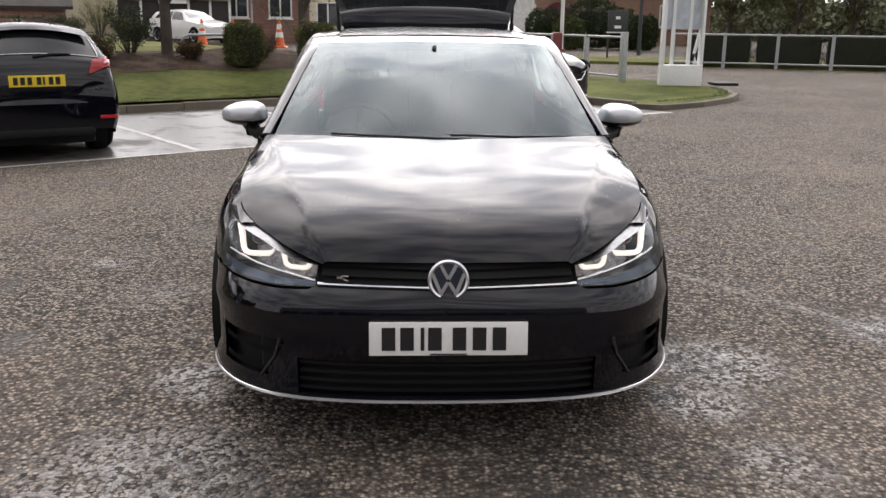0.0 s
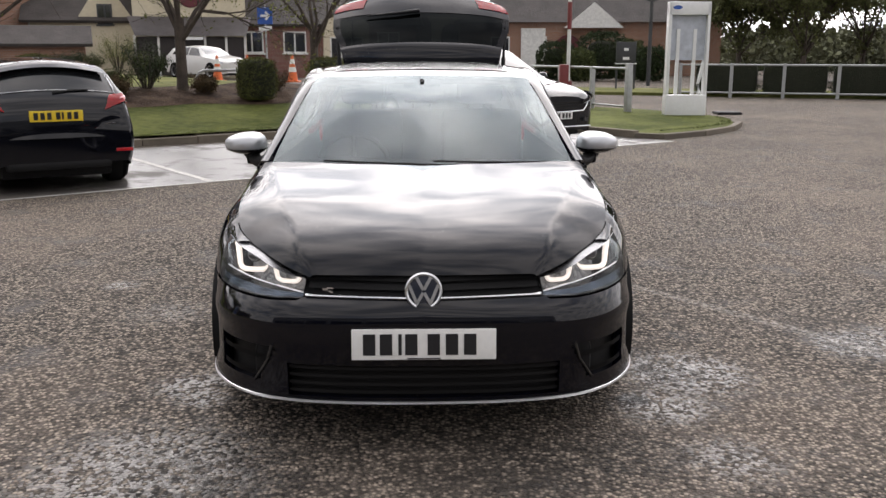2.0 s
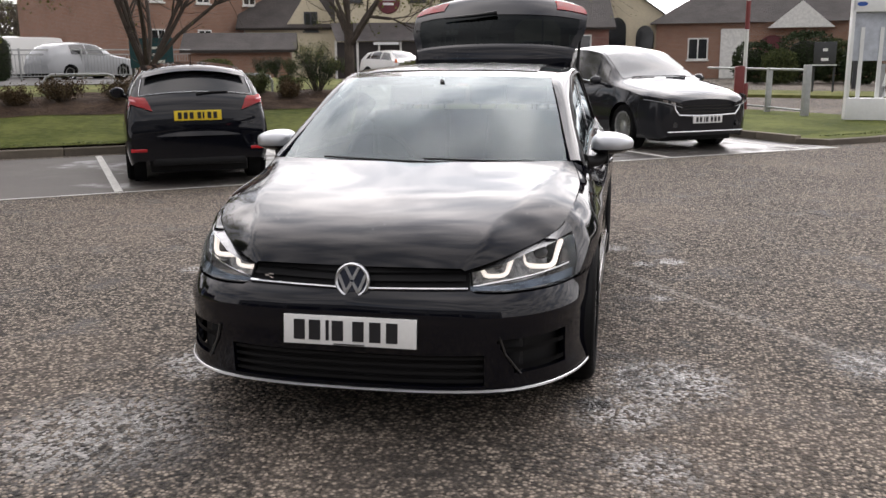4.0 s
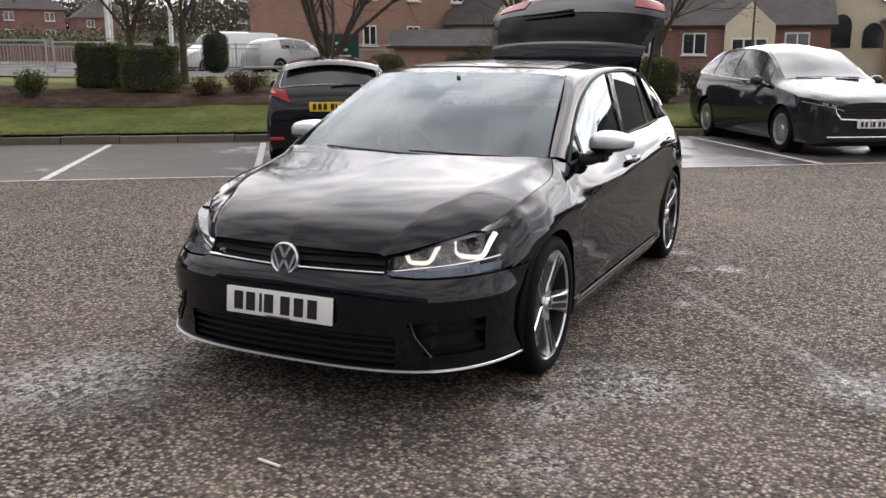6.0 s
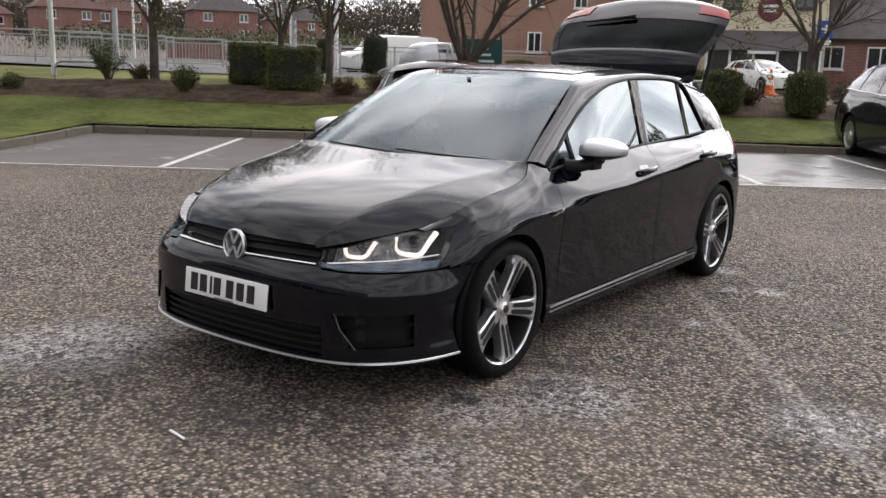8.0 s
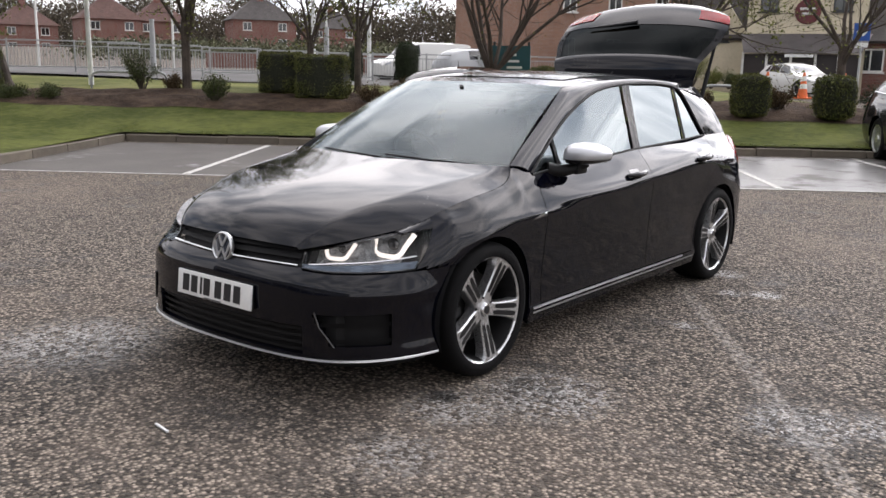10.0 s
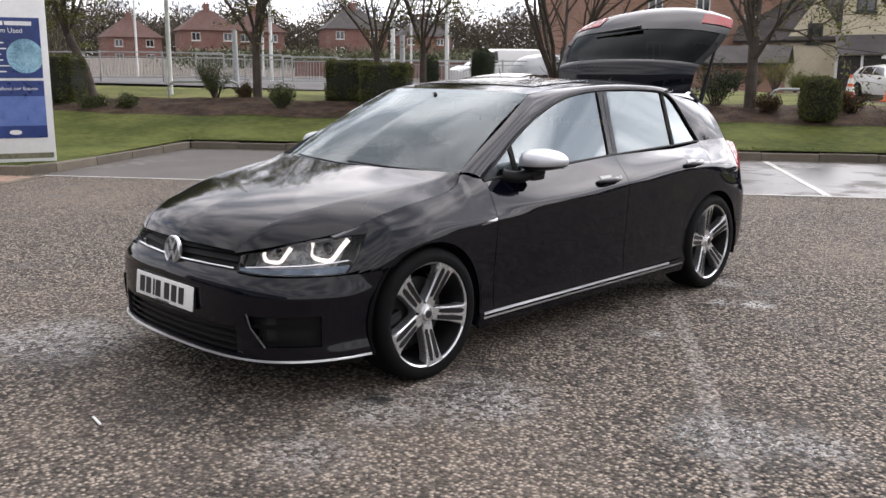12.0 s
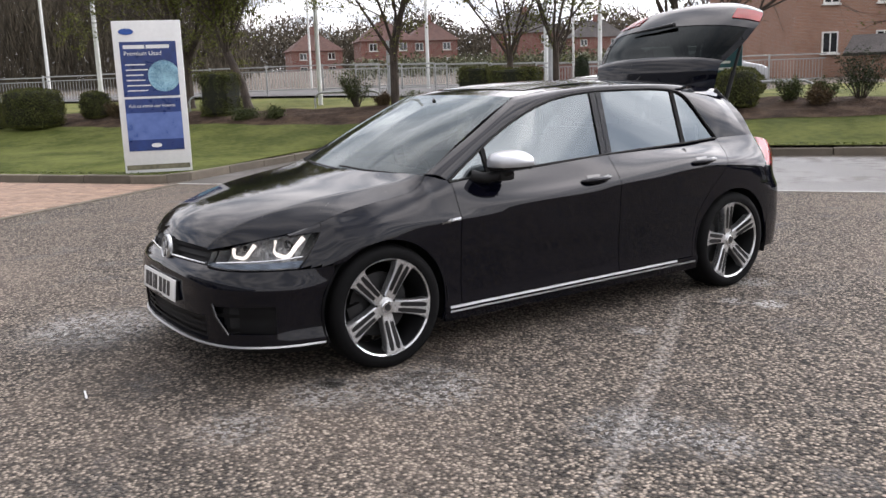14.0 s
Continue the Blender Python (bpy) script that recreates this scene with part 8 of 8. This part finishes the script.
def cone(m):
    ob = empty("traffic_cone", m, "orange and white traffic cone", "cone", "traffic cones")
    part("base", box(bmesh.new(), -0.2, -0.2, 0, 0.2, 0.2, 0.04, 0.01), ORANGE, ob)
    part("cone_body", cyl(bmesh.new(), (0, 0, 0.04), (0, 0, 0.75), 0.15, 0.03, 20), ORANGE, ob)
    for z in (0.28, 0.5):
        r = 0.15 - 0.12 * (z - 0.04) / 0.71
        part("white_band", cyl(bmesh.new(), (0, 0, z), (0, 0, z + 0.14), r + 0.004, r - 0.018, 20), WHITE_SIGN, ob)


for x, y in ((-6.9, 26.2), (-6.3, 27.4), (-4.6, 25.6)):
    cone(pose(x, y, 0.62))


# far parked cars
far_car("parked_car", pose(-9.2, 38.2, 0.35, 0, 0, 50), HATCH_ROWS, (0.86, 3.51), WHITE_PAINT, "white hatchback parked before the pub", WIN3)
far_car("parked_car", bearing(-12.3, 60, 0, 20), HATCH_ROWS, (0.86, 3.51), BLUE_PAINT, "blue hatchback parked across the entrance", WIN3)
far_car("panel_van", pose(-24.4, 27.8, 0.70, 0, 0, 343) @ Matrix.Scale(0.83, 4), VAN_ROWS, (0.95, 4.1), WHITE_PAINT, "white panel van parked beyond the railing", [("side_window", 1.35, 2.1, 1.7, 2.1)], r=0.34)
far_car("parked_car", pose(-19.3, 31.1, 0.70, 0, 0, 165) @ Matrix.Scale(0.85, 4), SMAX_ROWS, (0.92, 3.68), SILVER_PAINT, "silver estate car parked behind the van", [("side_window", 1.84, 2.72, 1.98, 2.72), ("side_window", 2.79, 3.55, 2.79, 3.5)])
for x, y, z, w, h in ((-20.6, 25.7, 0.72, 0.85, 1.5), (-21.7, 24.1, 0.72, 0.5, 1.25)):
    hedge_block(pose(x, y, z), w, w, h, int(w * 100), "dark clipped rounded evergreen beyond the railing", rounded=0.6, leaf=LEAF_DARK, name="clipped_evergreen", group="clipped evergreens")
for k, (x, y, r, h, lf2) in enumerate(((-11.7, 31.3, 0.75, 1.5, LEAF_SPRING), (-12.4, 31.0, 0.4, 0.8, LEAF_BUSH), (-11.1, 31.6, 0.4, 0.8, LEAF_SPRING), (-12.9, 30.8, 0.5, 0.9, LEAF_DARK), (-10.5, 31.8, 0.4, 0.7, LEAF_BUSH), (-13.8, 31.5, 0.45, 0.8, LEAF_DARK))):
    bush(pose(x, y, 0.72), r, h, 80 + k, "spiky yellow-green garden plant" if lf2 is LEAF_SPRING else "small dark garden shrub before the pub", lf2, name="garden_shrub")

# totem signs
tw = empty("sign_totem", pose(-9.60, 5.215, 0.17, 0, 0, 72.5), "white sign totem with blue posters on a lawn", "sign")
body = part("panel", box(bmesh.new(), -0.50, -0.07, -0.05, 0.50, 0.07, 2.25, 0.012), WHITE_SIGN, tw)
NAVY = mat("navy_poster", (0.010, 0.026, 0.115), 0.3, var=0.12, scale=0.9, col2=(0.014, 0.045, 0.19))
MIDBLUE = mat("blue_poster", (0.06, 0.12, 0.34), 0.3, var=0.15, scale=0.9, col2=(0.11, 0.17, 0.40))
GLOBE = mat("sky_blue_disc", (0.16, 0.46, 0.72), 0.3, var=0.3, scale=4, col2=(0.42, 0.68, 0.82))
part("poster", box(bmesh.new(), -0.41, -0.078, 1.12, 0.41, -0.069, 1.94), NAVY, tw, "navy poster with a pale blue disc", smooth=False)
part("poster", box(bmesh.new(), -0.41, -0.078, 0.29, 0.41, -0.069, 1.085), NAVY, tw, smooth=False)
part("poster_field", box(bmesh.new(), -0.41, -0.082, 0.46, 0.41, -0.0785, 0.87), MIDBLUE, tw, smooth=False)
bm = bmesh.new()
cv = [bm.verts.new((min(0.41, 0.20 + 0.235 * math.cos(a)), -0.080, 1.42 + 0.235 * math.sin(a))) for a in [2 * math.pi * k / 36 for k in range(36)]]
bm.faces.new(cv)
bmesh.ops.solidify(bm, geom=bm.faces[:], thickness=0.003)
part("disc", bm, GLOBE, tw, smooth=False)


def words(text, size, m, material, parent, name="lettering"):
    cu = bpy.data.curves.new(name, "FONT")
    cu.body, cu.size, cu.extrude = text, size, 0.001
    tmp = new(name, cu)
    me = bpy.data.meshes.new_from_object(tmp.evaluated_get(bpy.context.evaluated_depsgraph_get()))
    bpy.data.objects.remove(tmp)
    me.materials.append(material)
    ob = new(name, me)
    ob.parent = parent
    ob.matrix_local = m
    return ob


words("Premium Used", 0.092, pose(-0.36, -0.0795, 1.735, 90, 0, 0), WHITE_SIGN, tw)
words("Ask us about our finance", 0.068, pose(-0.36, -0.0795, 0.955, 90, 0, 0), WHITE_SIGN, tw)
for x0, x1 in ((-0.36, -0.05), (-0.03, 0.31)):
    part("brand_bar", box(bmesh.new(), x0, -0.081, 1.835, x1, -0.0785, 1.89), WHITE_SIGN, tw, smooth=False)
for k in range(6):
    part("text_bar", box(bmesh.new(), -0.35, -0.081, 1.20 + 0.078 * k, (-0.05, 0.0, -0.08, -0.1, -0.03, -0.06)[k], -0.0785, 1.217 + 0.078 * k), WHITE_SIGN, tw, smooth=False)
for z, x, s in ((2.09, -0.30, 1.1), (0.37, 0.0, 0.8)):
    part("brand_oval", cyl(bmesh.new(), (0, 0, 0), (0, 0, 0.006), 0.1 * s, seg=28), BLUE_SIGN if z > 1 else WHITE_SIGN, tw, m=pose(x, -0.075, z, 90, 0, 0) @ Matrix.Diagonal((1, 0.42, 1, 1)))
part("dirt_skirt", box(bmesh.new(), -0.47, -0.073, 0.0, 0.47, -0.069, 0.075), mat("mossy_dirt", (0.16, 0.15, 0.10), 0.9, var=0.5, scale=12), tw, smooth=False)

te = empty("empty_totem", pose(5.0, 19.45, 0.13, 0, 0, 4), "empty white sign totem frame on the grass island", "sign")
part("base", box(bmesh.new(), -0.445, -0.12, -0.05, 0.445, 0.12, 0.42, 0.012), WHITE_SIGN, te)
for x in (-0.425, 0.405):
    part("frame_side", box(bmesh.new(), x - 0.02, -0.1, 0.42, x + 0.04, 0.1, 2.34, 0.008), WHITE_SIGN, te)
part("frame_top", box(bmesh.new(), -0.445, -0.1, 2.09, 0.445, 0.1, 2.36, 0.01), WHITE_SIGN, te)
part("back_panel", box(bmesh.new(), -0.385, 0.03, 1.15, 0.385, 0.06, 2.09), mat("pale_grey_panel", (0.42, 0.45, 0.5), 0.5), te, smooth=False)
for x in (-0.2, 0.16):
    part("inner_post", box(bmesh.new(), x - 0.035, 0.0, 0.42, x + 0.035, 0.05, 1.8), WHITE_SIGN, te, smooth=False)
part("torn_sheet", tube(bmesh.new(), [(0.30, -0.02, 0.45), (0.26, -0.03, 0.65), (0.31, -0.02, 0.85), (0.36, 0.0, 1.15)], [0.05, 0.03, 0.04, 0.02], 6), WHITE_SIGN, te)
part("brand_oval", cyl(bmesh.new(), (0, 0, 0), (0, 0, 0.008), 0.1, seg=24), BLUE_SIGN, te, m=pose(-0.28, -0.1, 2.24, 90, 0, 0) @ Matrix.Diagonal((1, 0.42, 1, 1)))
bm = box(bmesh.new(), -0.25, -0.25, 0, 0.25, 0.25, 0.06, 0.01)
tagged(mesh_ob("drain_cover", bm, PLASTIC, pose(5.95, 19.5, 0.13)), "dark flat ground plate beside the totem", "ground plate")

# litter on the asphalt
tagged(mesh_ob("paper_straw", box(bmesh.new(), -0.052, -0.005, 0, 0.052, 0.005, 0.008, 0.002), WHITE_SIGN, pose(0.32, 2.288, 0.002, 0, 0, -6)), "small white paper stick lying on asphalt", "litter")

# added unseen dark building behind the camera, plain, closing the place; darkens reflections
sh = empty("showroom", pose(2.0, -16.0, 0, 0, 0, 0), "added unseen dark glazed building closing the yard", "building")
part("wall", box(bmesh.new(), -26, -8, -0.2, 16, 0, 6.5), mat("unseen_building_cladding", (0.10, 0.105, 0.11), 0.6), sh, smooth=False)
for k in range(10):
    part("shop_window", box(bmesh.new(), -24 + 3.9 * k, -0.02, 0.3, -20.6 + 3.9 * k, 0.06, 3.6), DARK_PANE, sh, smooth=False)

# block paving before the sign island
bm = bmesh.new()
box(bm, -0.0985, -0.0485, 0, 0.0985, 0.0485, 0.012, 0.004)
bmesh.ops.recalc_face_normals(bm, faces=bm.faces[:])
blk_me = bpy.data.meshes.new("paving_block")
bm.to_mesh(blk_me)
blk_me.materials.append(BLOCK_RED)
base_v = [v.co.copy() for v in bm.verts]
base_f = [[v.index for v in f.verts] for f in bm.faces]
bm.free()
pav = empty("block_paving", Matrix(), "red block paving at the crossing", "paving")
pav["kind"] = "structure"
part("edge_strip", box(bmesh.new(), -3.70, 5.8, -0.02, -3.61, 9.36, 0.016, 0.004, m=LOT), KERBSTONE, pav, "pale worn edging strip", smooth=False)
spots = []
for i in range(46):
    for j in range(17):
        # herringbone pairs
        a, b = -3.75 - 0.2 * i * 0.5 - (j % 2) * 0.1, 5.9 + 0.2 * j
        if i % 2:
            spots.append((a - 0.05, b + 0.05, 90))
        else:
            spots.append((a, b, 0))
            spots.append((a, b + 0.1, 0))
rb2 = random.Random(9)
near = sorted([s for s in spots if s], key=lambda s: -s[0])
vs, fs = [], []
for k, (a, b, tn) in enumerate(near):
    m = at_lot(a, b, 0.003 + rb2.uniform(-0.001, 0.001), tn)
    if k < 300:
        ob = new("paving_block", blk_me)
        ob.parent = pav
        ob.matrix_local = m
    else:
        o = len(vs)
        vs += [m @ v for v in base_v]
        fs += [[o + q for q in f] for f in base_f]
me = bpy.data.meshes.new("paving_rest")
me.from_pydata(vs, [], fs)
me.materials.append(BLOCK_ISL)
ob = new("paving_rest", me)
ob.parent = pav
ob["kind"] = "stuff"
